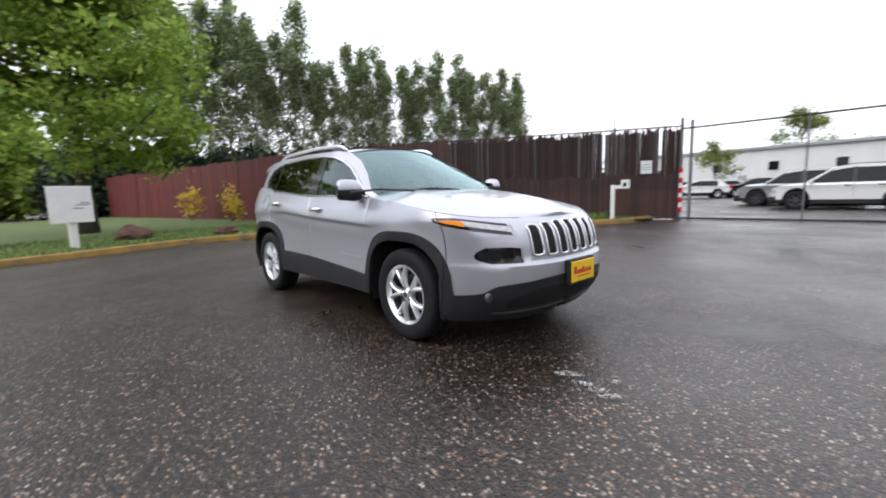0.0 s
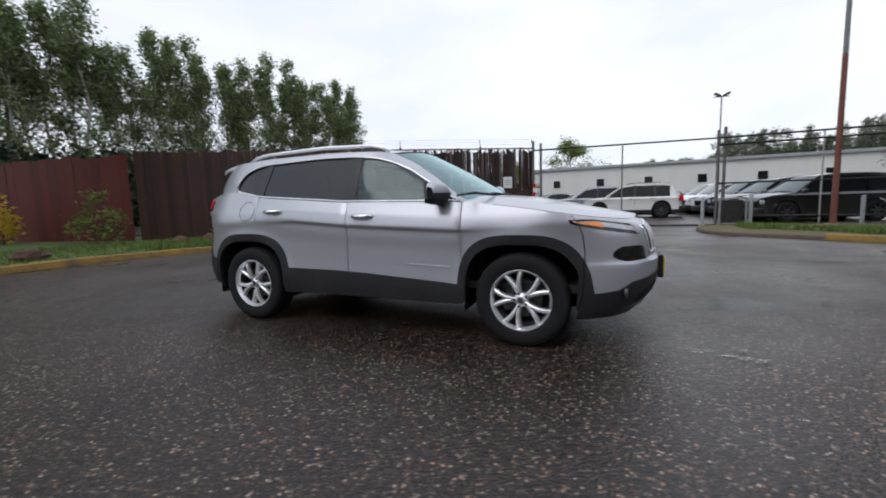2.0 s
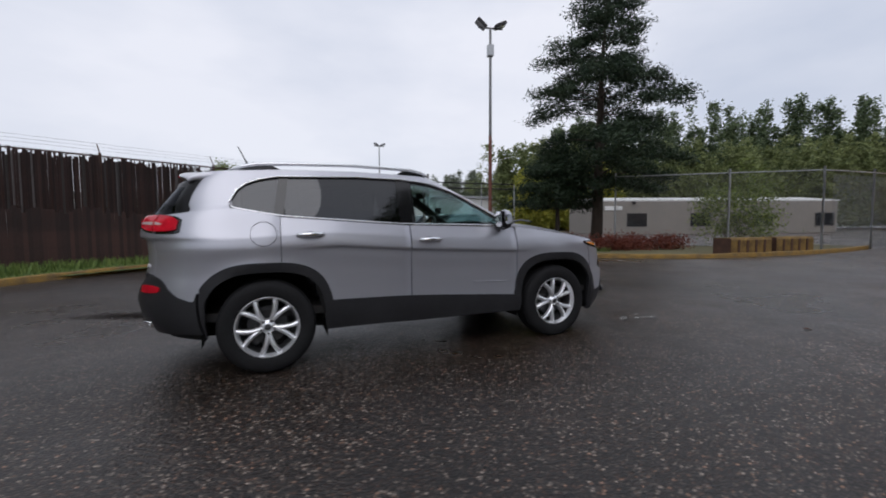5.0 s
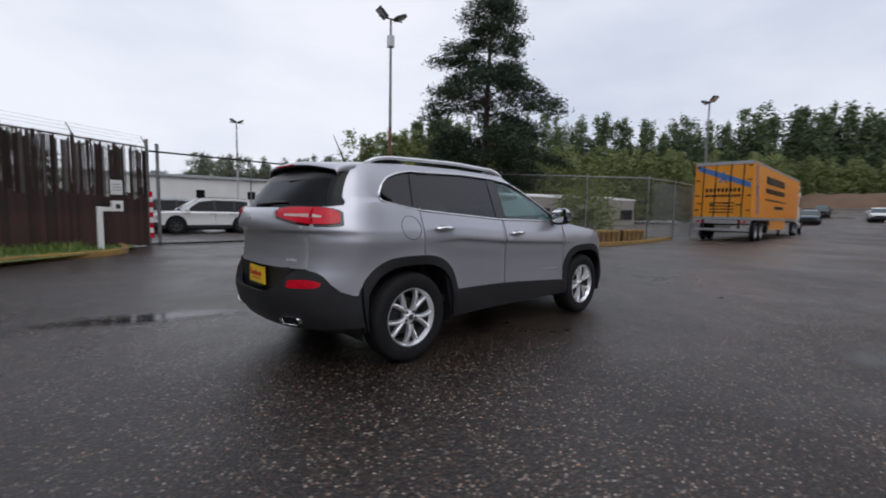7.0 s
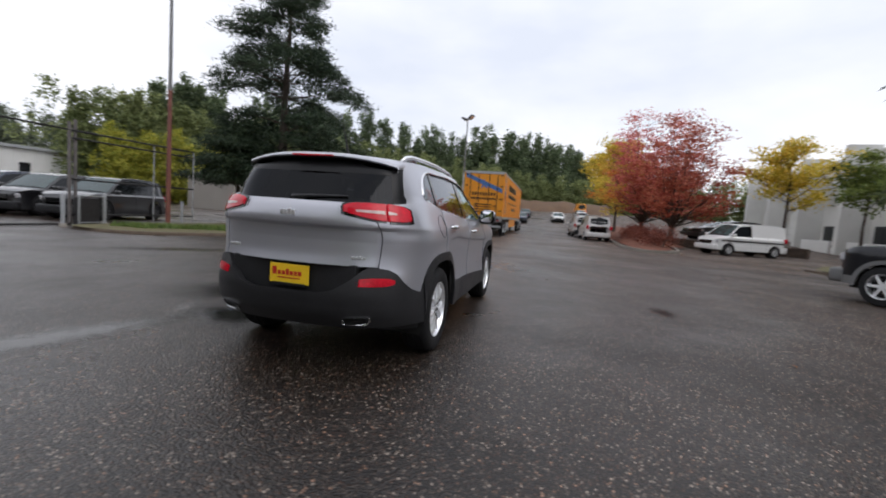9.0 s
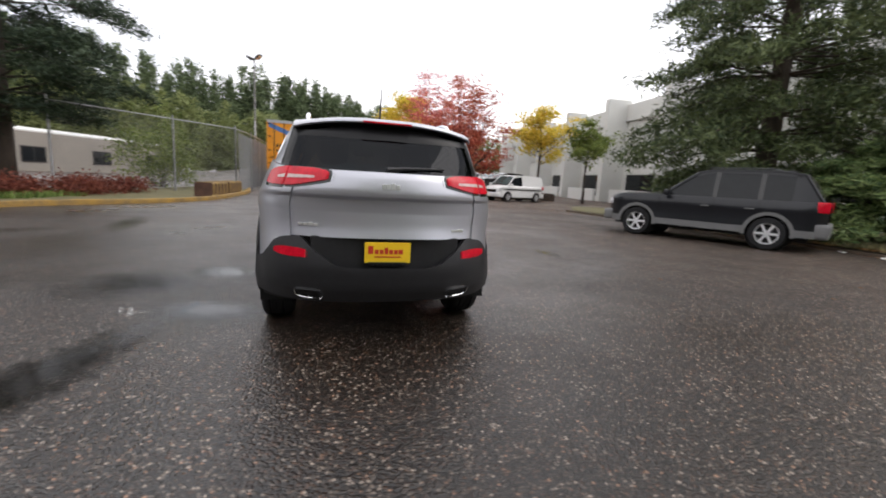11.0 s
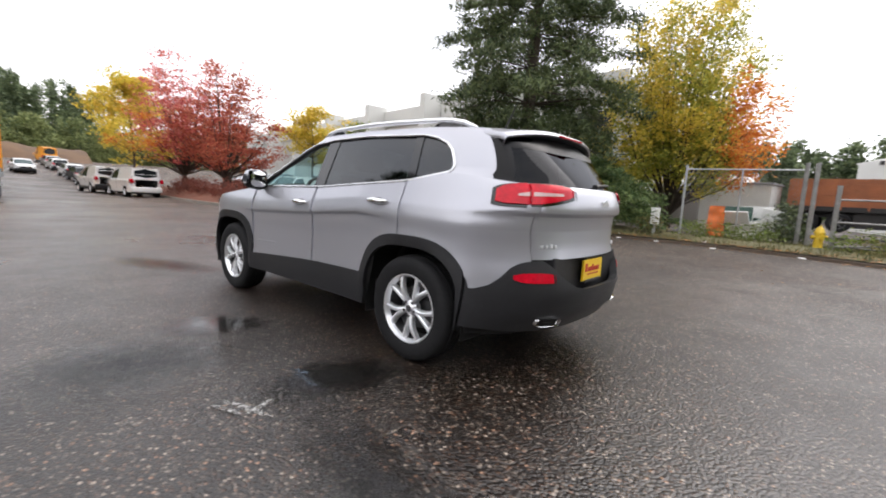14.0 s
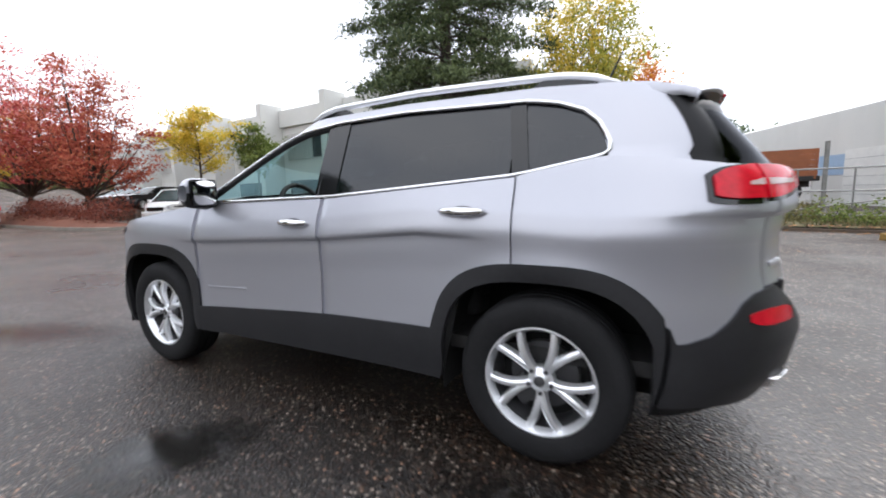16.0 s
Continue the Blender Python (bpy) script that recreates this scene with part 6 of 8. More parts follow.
    part("inside_mirror", bm, M["cabin"], root)
    return root


def text_like(plate, x, z, facing):
    """A script mark as slanting strokes, with a rule beneath it."""
    for j, (y0, w, h) in enumerate(((-0.115, 0.034, 0.055), (-0.075, 0.026, 0.03), (-0.042, 0.026, 0.030), (-0.010, 0.024, 0.045), (0.022, 0.026, 0.03), (0.055, 0.024, 0.03), (0.088, 0.03, 0.032))):
        y = y0 * (1 if facing > 0 else -1)
        o = part("script_stroke", box(bmesh.new(), x - 0.002, x + 0.002, y - w / 2, y + w / 2, z - 0.022, z - 0.022 + h, 0.002), M["plate_red"], plate)
    part("rule", box(bmesh.new(), x - 0.002, x + 0.002, -0.09, 0.09, z - 0.045, z - 0.037), M["plate_red"], plate)


silver_suv()


# ---------------------------------------------------------------- trees
def leaf_cloud(name, centres, spread, per, size, seed, flat=0.6, droop=0.0, needle=False):
    """Many small leaves scattered round the given twig ends, as one mesh."""
    rng = np.random.default_rng(seed)
    c = np.repeat(np.array(centres, float), per, axis=0)
    n = len(c)
    off = rng.normal(0, 1, (n, 3)) * np.array([spread, spread, spread * flat])
    pos = c + off
    a = rng.normal(0, 1, (n, 3))
    a[:, 2] = a[:, 2] * 0.6 - droop
    a /= np.linalg.norm(a, axis=1)[:, None]
    b = np.cross(a, rng.normal(0, 1, (n, 3)))
    b /= np.linalg.norm(b, axis=1)[:, None] + 1e-9
    s = size * rng.uniform(0.6, 1.4, n)[:, None]
    w = s * (0.22 if needle else 0.55)
    v = np.stack([pos - a * s * 0.5, pos + b * w * 0.5, pos + a * s * 0.5, pos - b * w * 0.5], axis=1).reshape(-1, 3)
    me = bpy.data.meshes.new(name)
    me.vertices.add(n * 4)
    me.vertices.foreach_set("co", v.ravel())
    me.loops.add(n * 4)
    me.loops.foreach_set("vertex_index", np.arange(n * 4, dtype=np.int32))
    me.polygons.add(n)
    me.polygons.foreach_set("loop_start", np.arange(n, dtype=np.int32) * 4)
    me.update(calc_edges=True)
    return me


def broadleaf(seed, height, crown_r, crown_base, trunk_r, limbs=12, twigs=14, per=60, leaf=0.16, spread=0.42, bark="bark", upright=0.5, stems=1):
    """Trunk with limbs as one mesh, and the list of twig ends."""
    rng = random.Random(seed)
    bm = bmesh.new()
    ends = []
    for st in range(stems):
        lean = rng.uniform(0, math.tau)
        base = Vector((0.35 * math.cos(lean), 0.35 * math.sin(lean), -0.1)) if stems > 1 else Vector((0, 0, -0.1))
        pts = [base + Vector((rng.gauss(0, 0.02) * i * height / 8 + (0.25 * i * math.cos(lean) if stems > 1 else 0), rng.gauss(0, 0.02) * i * height / 8 + (0.25 * i * math.sin(lean) if stems > 1 else 0), height * 0.92 * i / 6)) for i in range(7)]
        tube(bm, pts, [trunk_r * (1 - 0.14 * i) + (0.25 * trunk_r if i == 0 else 0) for i in range(7)], 9)
        for k in range(limbs):
            f = rng.uniform(0, 1) ** 0.8
            z = crown_base + (height * 0.9 - crown_base) * f
            q = z / (height * 0.92) * 6
            i = min(int(q), 5)
            p0 = pts[i].lerp(pts[i + 1], q - i)
            a = k * 2.4 + rng.uniform(-0.4, 0.4)
            reach = crown_r * (1 - 0.75 * f ** 1.6) * rng.uniform(0.75, 1.1) * (0.6 + 0.4 * min(1, (f + 0.12) * 4))
            tip = p0 + Vector((math.cos(a) * reach, math.sin(a) * reach, reach * upright * rng.uniform(0.4, 1.2)))
            mid = p0.lerp(tip, 0.5) + Vector((0, 0, -0.06 * reach))
            tube(bm, [p0, mid, tip], [trunk_r * 0.34 * (1 - 0.5 * f), trunk_r * 0.18, 0.012], 5, cap=False)
            for t in range(twigs):
                g = rng.uniform(0.25, 1.05)
                c = p0.lerp(tip, g) + Vector((rng.gauss(0, 0.2), rng.gauss(0, 0.2), rng.gauss(0.05, 0.16))) * reach * 0.8
                ends.append(c)
                if t % 3 == 0:
                    tube(bm, [p0.lerp(tip, g * 0.85), c], [0.022, 0.006], 3, cap=False)
    return bm, ends


def tree(name, label, x, y, made, leaf_parts, turn=0, scale=1.0, z=0.05, group="", bark="bark"):
    bm, ends = made
    root = thing(name, label, "tree", pose(x, y, z, 0, 0, turn), group)
    root.scale = (scale, scale, scale)
    part("trunk", bm, M[bark], root, smooth=True)
    for i, (keep, mesh_args, material) in enumerate(leaf_parts):
        cs = [tuple(c) for c in ends if keep(c)]
        if cs:
            part("crown", leaf_cloud("crown", cs, seed=i + 5, **mesh_args), M[material], root)
    return root


def conifer(seed, height, base_z, radius, trunk_r, whorls, per_whorl, droop, sag=0.1, gaps=0.0, taper=1.0, clump=9):
    """A straight trunk with whorls of boughs; the twig ends carry needle tufts."""
    rng = random.Random(seed)
    bm = bmesh.new()
    tube(bm, [(0, 0, -0.1), (0.05, 0, height * 0.35), (-0.04, 0.05, height * 0.7), (0, 0, height)], [trunk_r * 1.15, trunk_r * 0.8, trunk_r * 0.42, 0.02], 9)
    ends = []
    for w in range(whorls):
        f = w / (whorls - 1)
        z = base_z + (height * 0.985 - base_z) * f
        R = radius * (1 - f) ** taper + 0.22
        for k in range(per_whorl):
            if rng.random() < gaps:
                continue
            a = k * math.tau / per_whorl + w * 0.7 + rng.uniform(-0.3, 0.3)
            r = R * rng.uniform(0.65, 1.12)
            tip = Vector((math.cos(a) * r, math.sin(a) * r, z - droop * r + rng.uniform(-0.1, 0.2)))
            p0 = Vector((0, 0, z))
            mid = p0.lerp(tip, 0.55) + Vector((0, 0, sag * r))
            tube(bm, [p0, mid, tip], [0.05 * (1 - f) + 0.015, 0.022, 0.006], 4, cap=False)
            side = Vector((-math.sin(a), math.cos(a), 0))
            m = max(3, int(clump * r / radius) + 2)
            for t in range(m):
                g = 0.22 + 0.80 * (t + rng.random()) / m
                c = (p0.lerp(mid, g / 0.55) if g < 0.55 else mid.lerp(tip, (g - 0.55) / 0.45)) + side * rng.gauss(0, 0.17) * r * (1.15 - g * 0.8)
                ends.append(c + Vector((0, 0, rng.uniform(-0.06, 0.10))))
    return bm, ends


def vase(seed, height, radius, stem_r, stems, fork, lift=0.12):
    """A vase-shaped crown: stems fan out from a low fork, with long fine shoots at their ends."""
    rng = random.Random(seed)
    bm = bmesh.new()
    tube(bm, [(0, 0, -0.1), (0.03, 0, fork * 0.5), (0, 0.03, fork + 0.2)], [stem_r * 1.7, stem_r * 1.4, stem_r * 1.2], 9)
    ends = []
    for k in range(stems):
        a = k * 2.4 + rng.uniform(-0.3, 0.3)
        u = math.sqrt((k + 0.5) / stems)
        r = radius * u * rng.uniform(0.8, 1.12)
        zt = fork + (height - fork) * (1 - (1 - lift) * 0.85 * u ** 2.4) * rng.uniform(0.82, 1.06)
        zt = max(zt, fork + lift * 1.0)
        tip = Vector((math.cos(a) * r, math.sin(a) * r, zt))
        p0 = Vector((0, 0, fork + rng.uniform(-0.1, 0.4)))
        mid = p0.lerp(tip, 0.5) + Vector((math.cos(a), math.sin(a), 0)) * r * 0.10 - Vector((0, 0, 0.06 * (zt - fork)))
        tube(bm, [p0, mid, tip], [stem_r * 0.5, stem_r * 0.28, 0.008], 5, cap=False)
        n = int(6 + 3.2 * (tip - p0).length)
        for t in range(n):
            g = rng.uniform(0.30 + 0.25 * lift, 1.0)
            c = (p0.lerp(mid, g / 0.5) if g < 0.5 else mid.lerp(tip, (g - 0.5) / 0.5))
            out = Vector((math.cos(a) + rng.gauss(0, 0.8), math.sin(a) + rng.gauss(0, 0.8), rng.uniform(0.0, 0.9)))
            e = c + out.normalized() * rng.uniform(0.3, 1.15)
            if t % 2 == 0:
                tube(bm, [c, e], [0.014, 0.004], 3, cap=False)
            ends += [c.lerp(e, 0.45), e]
        for j in range(2):
            ends.append(tip + Vector((math.cos(a) * 0.25 * (j + 1), math.sin(a) * 0.25 * (j + 1), 0.22 * (j + 1))))
    return bm, ends


def padded(seed, height, trunk_r, z0, layers, per_layer, profile, rise, sag, pads, lateral, gaps=0.1, lean=0.0, bough_r=0.05):
    """A conifer with separate boughs: each carries flat pads of needles on its outer part; profile gives (height, reach)."""
    rng = random.Random(seed)
    bm = bmesh.new()
    spine = [Vector((lean * f * f + 0.06 * math.sin(f * 7), 0.05 * math.sin(f * 5 + 1), -0.1 + (height + 0.1) * f)) for f in span(0, 1, 8)]
    tube(bm, spine, [trunk_r * (1.15 - 1.08 * f) + 0.01 for f in span(0, 1, 8)], 9)
    ends = []
    for w in range(layers):
        f = (w + rng.uniform(-0.25, 0.25)) / (layers - 1)
        z = min(height * 0.985, max(z0, z0 + (height - z0) * f))
        q = max(0.0, min(7.99, (z + 0.1) / (height + 0.1) * 8))
        p0 = spine[int(q)].lerp(spine[int(q) + 1], q - int(q))
        for k in range(per_layer):
            if rng.random() < gaps:
                continue
            a = (k + rng.uniform(-0.35, 0.35)) * math.tau / per_layer + w * 1.9
            r = lerp(profile, z) * rng.uniform(0.62, 1.15)
            way = Vector((math.cos(a), math.sin(a), 0))
            tip = p0 + way * r + Vector((0, 0, rise * r + rng.uniform(-0.15, 0.2)))
            mid = p0.lerp(tip, 0.5) + Vector((0, 0, sag * r))
            tube(bm, [p0, mid, tip], [bough_r * (1 - 0.6 * f), bough_r * 0.55 * (1 - 0.5 * f), 0.008], 5, cap=False)
            side = Vector((-math.sin(a), math.cos(a), 0))
            n = max(2, int(pads * r))
            for t in range(n):
                g = 0.34 + 0.68 * (t + rng.random()) / n
                c = p0.lerp(mid, g / 0.5) if g < 0.5 else mid.lerp(tip, (g - 0.5) / 0.5)
                ends.append(c + side * rng.gauss(0, 1) * lateral * (0.35 + 0.65 * math.sin(math.pi * min(1, g))) + Vector((0, 0, rng.uniform(0.0, 0.16))))
    for t in range(6):
        ends.append(spine[-1] + Vector((rng.gauss(0, 0.16), rng.gauss(0, 0.16), -0.18 * t)))
    return bm, ends


ALL = lambda c: True
# the big pine at the corner
tree("pine_tree", "tall dark pine with layered boughs and a bare lower trunk", 12.9, 11.0,
     padded(3, 11.6, 0.24, 2.6, 17, 5, ((2.6, 3.4), (4.2, 4.1), (5.5, 3.9), (7.0, 3.1), (8.6, 2.4), (9.8, 1.9), (10.8, 1.5), (11.6, 0.8)), -0.06, 0.10, 5.2, 0.52, 0.16, 0.35),
     [(ALL, dict(spread=0.22, per=80, size=0.19, flat=0.55, needle=True), "leaf_dark")], z=0.12)
tree("pine_tree", "low broad pine with a thin trunk beside the tall pine", 11.8, 12.5,
     padded(13, 4.4, 0.11, 1.8, 7, 7, ((1.8, 2.0), (3.0, 1.8), (4.4, 0.9)), 0.04, 0.05, 4.0, 0.4, 0.08),
     [(ALL, dict(spread=0.22, per=90, size=0.19, flat=0.55, needle=True), "leaf_dark")], z=0.12)
tree("street_tree", "round green tree rising behind the warehouse", -8.2, 92.0, broadleaf(33, 13.6, 5.8, 4.0, 0.25, 16, 12, upright=0.5), [(ALL, dict(spread=0.6, per=24, size=0.4, flat=0.7), "leaf_olive")])
tree("street_tree", "small green tree before the warehouse wall", -9.4, 48.0, broadleaf(35, 6.0, 2.0, 1.4, 0.1, 10, 10, upright=0.7), [(ALL, dict(spread=0.3, per=26, size=0.22, flat=0.7), "leaf_olive")])
# blue-green fir by the verge
tree("fir_tree", "broad blue-green fir with boughs down to the ground", 7.1, -15.0,
     padded(8, 19.0, 0.34, 0.9, 30, 8, ((0.9, 4.3), (3.0, 4.7), (7.0, 4.7), (11.0, 3.9), (15.0, 2.6), (19.0, 0.4)), -0.16, 0.10, 3.6, 0.46, 0.12, bough_r=0.06),
     [(ALL, dict(spread=0.20, per=56, size=0.22, flat=0.75, droop=0.7, needle=True), "leaf_fir")], z=0.12)
# leafy tree over the lawn
tree("leafy_tree", "leafy green tree with a low dense crown on the lawn", -15.6, -1.9, broadleaf(11, 11.5, 4.7, 1.9, 0.26, 30, 18, leaf=0.2, upright=0.32),
     [(ALL, dict(spread=0.36, per=90, size=0.24, flat=0.55), "leaf_green")], z=0.1)
# autumn trees beside the road
def open_crown(c, cut=-0.16):
    """Whether a spray of the crown carries leaves; the rest are gaps between its layers."""
    return noise.noise(Vector((c.x * 0.7, c.y * 0.7, c.z * 1.25))) > cut


mk = vase(21, 10.2, 4.7, 0.12, 38, 1.1, lift=0.10)
low_left = lambda c: c.y + 0.35 * (5.5 - c.z) + 1.2 * noise.noise(c * 0.6) > 2.6
tree("red_maple", "autumn maple with pink-red leaves turning yellow low down", 33.2, -8.9, mk,
     [(lambda c: open_crown(c) and low_left(c) and noise.noise(c * 0.8 + Vector((5, 0, 0))) < 0.1, dict(spread=0.27, per=13, size=0.17, flat=0.25), "leaf_gold"),
      (lambda c: open_crown(c) and low_left(c) and noise.noise(c * 0.8 + Vector((5, 0, 0))) >= 0.1, dict(spread=0.27, per=13, size=0.17, flat=0.25), "leaf_orange"),
      (lambda c: open_crown(c) and not low_left(c), dict(spread=0.27, per=13, size=0.17, flat=0.25), "leaf_red")], z=0.4)
mk = vase(23, 8.6, 3.9, 0.12, 34, 1.0, lift=0.10)
tree("red_maple", "autumn maple with rusty dark red leaves", 28.5, -10.0, mk, [(open_crown, dict(spread=0.27, per=13, size=0.17, flat=0.22), "leaf_rust")], turn=70, z=0.3)
tree("yellow_tree", "small autumn tree with yellow and green leaves", 44.0, -8.2, broadleaf(27, 10.5, 4.4, 1.2, 0.15, 18, 14, upright=0.6), [(ALL, dict(spread=0.36, per=44, size=0.26, flat=0.6), "leaf_yellow")], z=0.3)
tree("yellow_tree", "small autumn tree with yellow leaves before the office building", 27.9, -16.6, broadleaf(29, 8.0, 3.0, 2.6, 0.12, 14, 12, upright=0.8), [(ALL, dict(spread=0.30, per=40, size=0.2, flat=0.55), "leaf_yellow")])
tree("street_tree", "slim green tree before the office building", 25.2, -19.3, broadleaf(31, 6.8, 2.2, 2.4, 0.10, 12, 12, upright=0.7), [(ALL, dict(spread=0.30, per=34, size=0.2, flat=0.55), "leaf_olive")])
# yellow and orange tree behind the yard fence
tree("autumn_tree", "large autumn tree turning from yellow to orange behind the fence", 1.9, -20.0, vase(37, 10.8, 3.7, 0.10, 52, 0.5),
     [(lambda c: (c.x > -2.3 or c.z > 6.6) and noise.noise(c * 0.5) > -0.02, dict(spread=0.20, per=17, size=0.15, flat=0.8), "leaf_yellow"),
      (lambda c: (c.x > -2.3 or c.z > 6.6) and noise.noise(c * 0.5) <= -0.02, dict(spread=0.20, per=17, size=0.15, flat=0.8), "leaf_lime"),
      (lambda c: c.x <= -2.3 and c.z <= 6.6, dict(spread=0.20, per=16, size=0.15, flat=0.8), "leaf_orange")], z=0.2)


def shrub(name, label, x, y, r, h, material, seed, z=0.1, size=0.12, per=40, n=40, group=""):
    rng = random.Random(seed)
    root = thing(name, label, "shrub", pose(x, y, z), group)
    bm = bmesh.new()
    cs = []
    for k in range(n):
        a, q = rng.uniform(0, math.tau), rng.random() ** 0.6
        c = Vector((math.cos(a) * r * q, math.sin(a) * r * q, h * rng.uniform(0.15, 1.0) * (1 - 0.5 * q * q)))
        cs.append(c)
        if k % 3 == 0:
            tube(bm, [(c.x * 0.15, c.y * 0.15, -0.05), tuple(c)], [0.014, 0.004], 3, cap=False)
    part("stem_clump", bm, M["bark"], root)
    part("foliage", leaf_cloud("foliage", [tuple(c) for c in cs], r * 0.16 + 0.05, per, size, seed, 0.8), M[material], root)
    return root


tree("juniper_bush", "wide spreading green juniper with layered sprays below the fir", 3.6, -14.6, conifer(17, 2.6, 0.35, 3.0, 0.10, 6, 13, 0.04, 0.10, 0.05, 0.5, 14),
     [(ALL, dict(spread=0.17, per=44, size=0.2, flat=0.35, needle=True), "leaf_juniper")], z=0.12)
shrub("bush", "loose green bush behind the parked dark car", 7.6, -13.6, 2.2, 1.8, "leaf_fir", 4, size=0.2, per=60, n=90)
shrub("willow_bush", "bright yellow-green bush behind the chain-link fence", 19.2, 8.6, 1.6, 4.0, "leaf_olive", 5, size=0.13, per=70, n=80)
shrub("bush", "dark tangled bush beside the yard entrance posts", -2.75, -14.9, 0.55, 1.35, "leaf_fir", 95, size=0.12, per=46, n=40)
shrub("bush", "dark leafy bush close behind the slatted fence", -3.7, 13.6, 0.8, 2.9, "leaf_fir", 91, z=0.0, size=0.12, per=70, n=44)
shrub("bush", "low dark bush close behind the slatted fence", -5.6, 12.8, 1.0, 2.3, "leaf_fir", 92, z=0.0, size=0.12, per=60, n=44)
for i, (x, y, r, h, m_) in enumerate(((-10.8, 7.6, 0.7, 1.7, "leaf_olive"), (-13.4, 4.6, 0.7, 1.9, "leaf_olive"), (-17.5, 3.9, 0.45, 1.9, "leaf_yellow"), (-21.0, 3.0, 0.5, 2.0, "leaf_yellow"))):
    shrub("fence_shrub", "straggly shrub growing against the fence", x, y - 0.5, r, h, m_, 10 + i, size=0.16, per=16, n=26, group="shrubs along the fence")
for i in range(9):
    rng = random.Random(40 + i)
    shrub("red_shrub", "low dark red groundcover shrub in the planted corner", 8.8 + i * 0.62, 9.2 - 0.2 * i + rng.uniform(-0.6, 0.8), 0.7, 0.5, "leaf_brown", 40 + i, size=0.09, per=40, n=26, group="red groundcover shrubs")
for i in range(10):
    rng = random.Random(80 + i)
    shrub("bed_shrub", "low red-brown shrub in the mulch bed", 20.5 + i * 1.1, -7.4 + rng.uniform(-0.6, 0.4), 1.0, 1.05, "leaf_brown", 80 + i, z=0.3, size=0.1, per=30, n=24, group="shrubs in the red bed")
for i, (x, y) in enumerate(((-4.9, -12.3), (-5.6, -11.9), (-1.4, -13.6), (0.9, -13.3), (-2.3, -13.9), (-6.4, -11.6), (-5.2, -12.9), (-4.4, -12.7), (-0.4, -13.5))):
    shrub("weed_clump", "scrubby green and straw-coloured weeds on the verge", x, y, 0.55, 0.62, "leaf_olive" if i % 3 else "leaf_dry", 60 + i, size=0.09, per=18, n=22, group="weeds on the verge")

# row of poplars behind the fence
variants = [broadleaf(50 + i, 18.2, 1.65, 3.8, 0.15, 42, 6, upright=1.8) for i in range(3)]
first = []
for i, made in enumerate(variants):
    t = tree("poplar", "tall slender poplar with pale trunk behind the fence", 0, 0, made, [(ALL, dict(spread=0.27, per=20, size=0.24, flat=1.0), "leaf_poplar")], bark="bark_pale", group="poplars behind the fence")
    first.append(t)
rng = random.Random(5)
k = 0
for i in range(40):
    f = i / 38
    x, y = -37 + 14.3 * f + rng.uniform(-0.6, 0.6) - 2.2 * (i % 2), 3 + 29.6 * f + rng.uniform(-0.3, 0.3) + 1.2 * (i % 2)
    s = rng.uniform(0.84, 1.12) * (1.06 - 0.34 * f)
    m_ = pose(x, y, -0.3, 0, 0, rng.uniform(0, 360))
    if k < 3:
        first[k].matrix_world = m_ @ Matrix.Diagonal((s, s, s, 1))
    else:
        c = copy_thing(first[k % 3], m_)
        c.scale = (s, s, s)
    k += 1


def far_wood(name, label, line, rows, h, material, seed, size=0.8, per=10, width=3.0, conifers=0.4, base=0.0):
    """A far belt of trees: trunks and leaf clumps, uneven along its top."""
    rng = random.Random(seed)
    cs = []
    verts, faces = [], []
    pts = smooth_line(line, 10)
    for p in pts:
        for r in range(rows):
            for rep in range(2):
                x, y = p.x + rng.uniform(-width, width), p.y + rng.uniform(-width, width)
                hh = h * rng.uniform(0.66, 1.05)
                pointed = rng.random() < conifers
                rad = hh * (0.13 if pointed else 0.24)
                n = 72
                for k in range(n):
                    f = rng.random()
                    q = rad * ((1 - f) if pointed else math.sin(math.pi * min(1, 0.15 + f * 0.8))) * rng.uniform(0.3, 1.1)
                    a = rng.uniform(0, math.tau)
                    cs.append((x + math.cos(a) * q, y + math.sin(a) * q, base + hh * (0.06 + 0.94 * f)))
    me = leaf_cloud(name, cs, size * 0.8, per, size, seed, 0.9)
    return tagged(part(name, me, M[material]), label, "woodland", kind="stuff")


far_wood("woodland", "mixed green woodland beyond the trailer", [(36, 57), (46, 52), (60, 44), (78, 34), (95, 20), (110, 8)], 2, 14.0, "leaf_wood", 7, 0.42, 19, conifers=0.45)
far_wood("woodland", "dark fir woodland beyond the road", [(66, 60), (84, 47), (100, 35), (114, 23)], 2, 23, "leaf_conifer", 8, 0.52, 17, conifers=0.85)
far_wood("woodland", "clump of tall narrow dark firs beyond the yard", [(45.5, 56.0), (48.5, 53.6), (51.5, 51.0)], 1, 18.5, "leaf_conifer", 28, 0.42, 22, 1.2, conifers=1.0)
far_wood("woodland", "tall dark fir woodland along the far road", [(116, 21), (132, 8), (150, -6), (170, -25)], 2, 27, "leaf_conifer", 18, 0.7, 16, conifers=0.75)
# Both hillsides carry their haze in the leaf colour.
far_wood("woodland", "hazy low wooded hillside beyond the warehouse", [(6, 124), (16, 118), (26, 112)], 2, 9.0, "leaf_haze", 9, 0.42, 20, 4, base=0.5)
far_wood("woodland", "hazy wooded hillside rising beyond the yard", [(26, 112), (44, 100), (62, 86)], 2, 13.0, "leaf_haze", 19, 0.42, 20, 5, base=1.5)
far_wood("woodland", "dark undergrowth between the poplars", [(-40, -2), (-33, 12), (-27, 24), (-24, 31)], 2, 5.0, "leaf_dark", 10, 0.45, 14, 2.0, conifers=0.0)
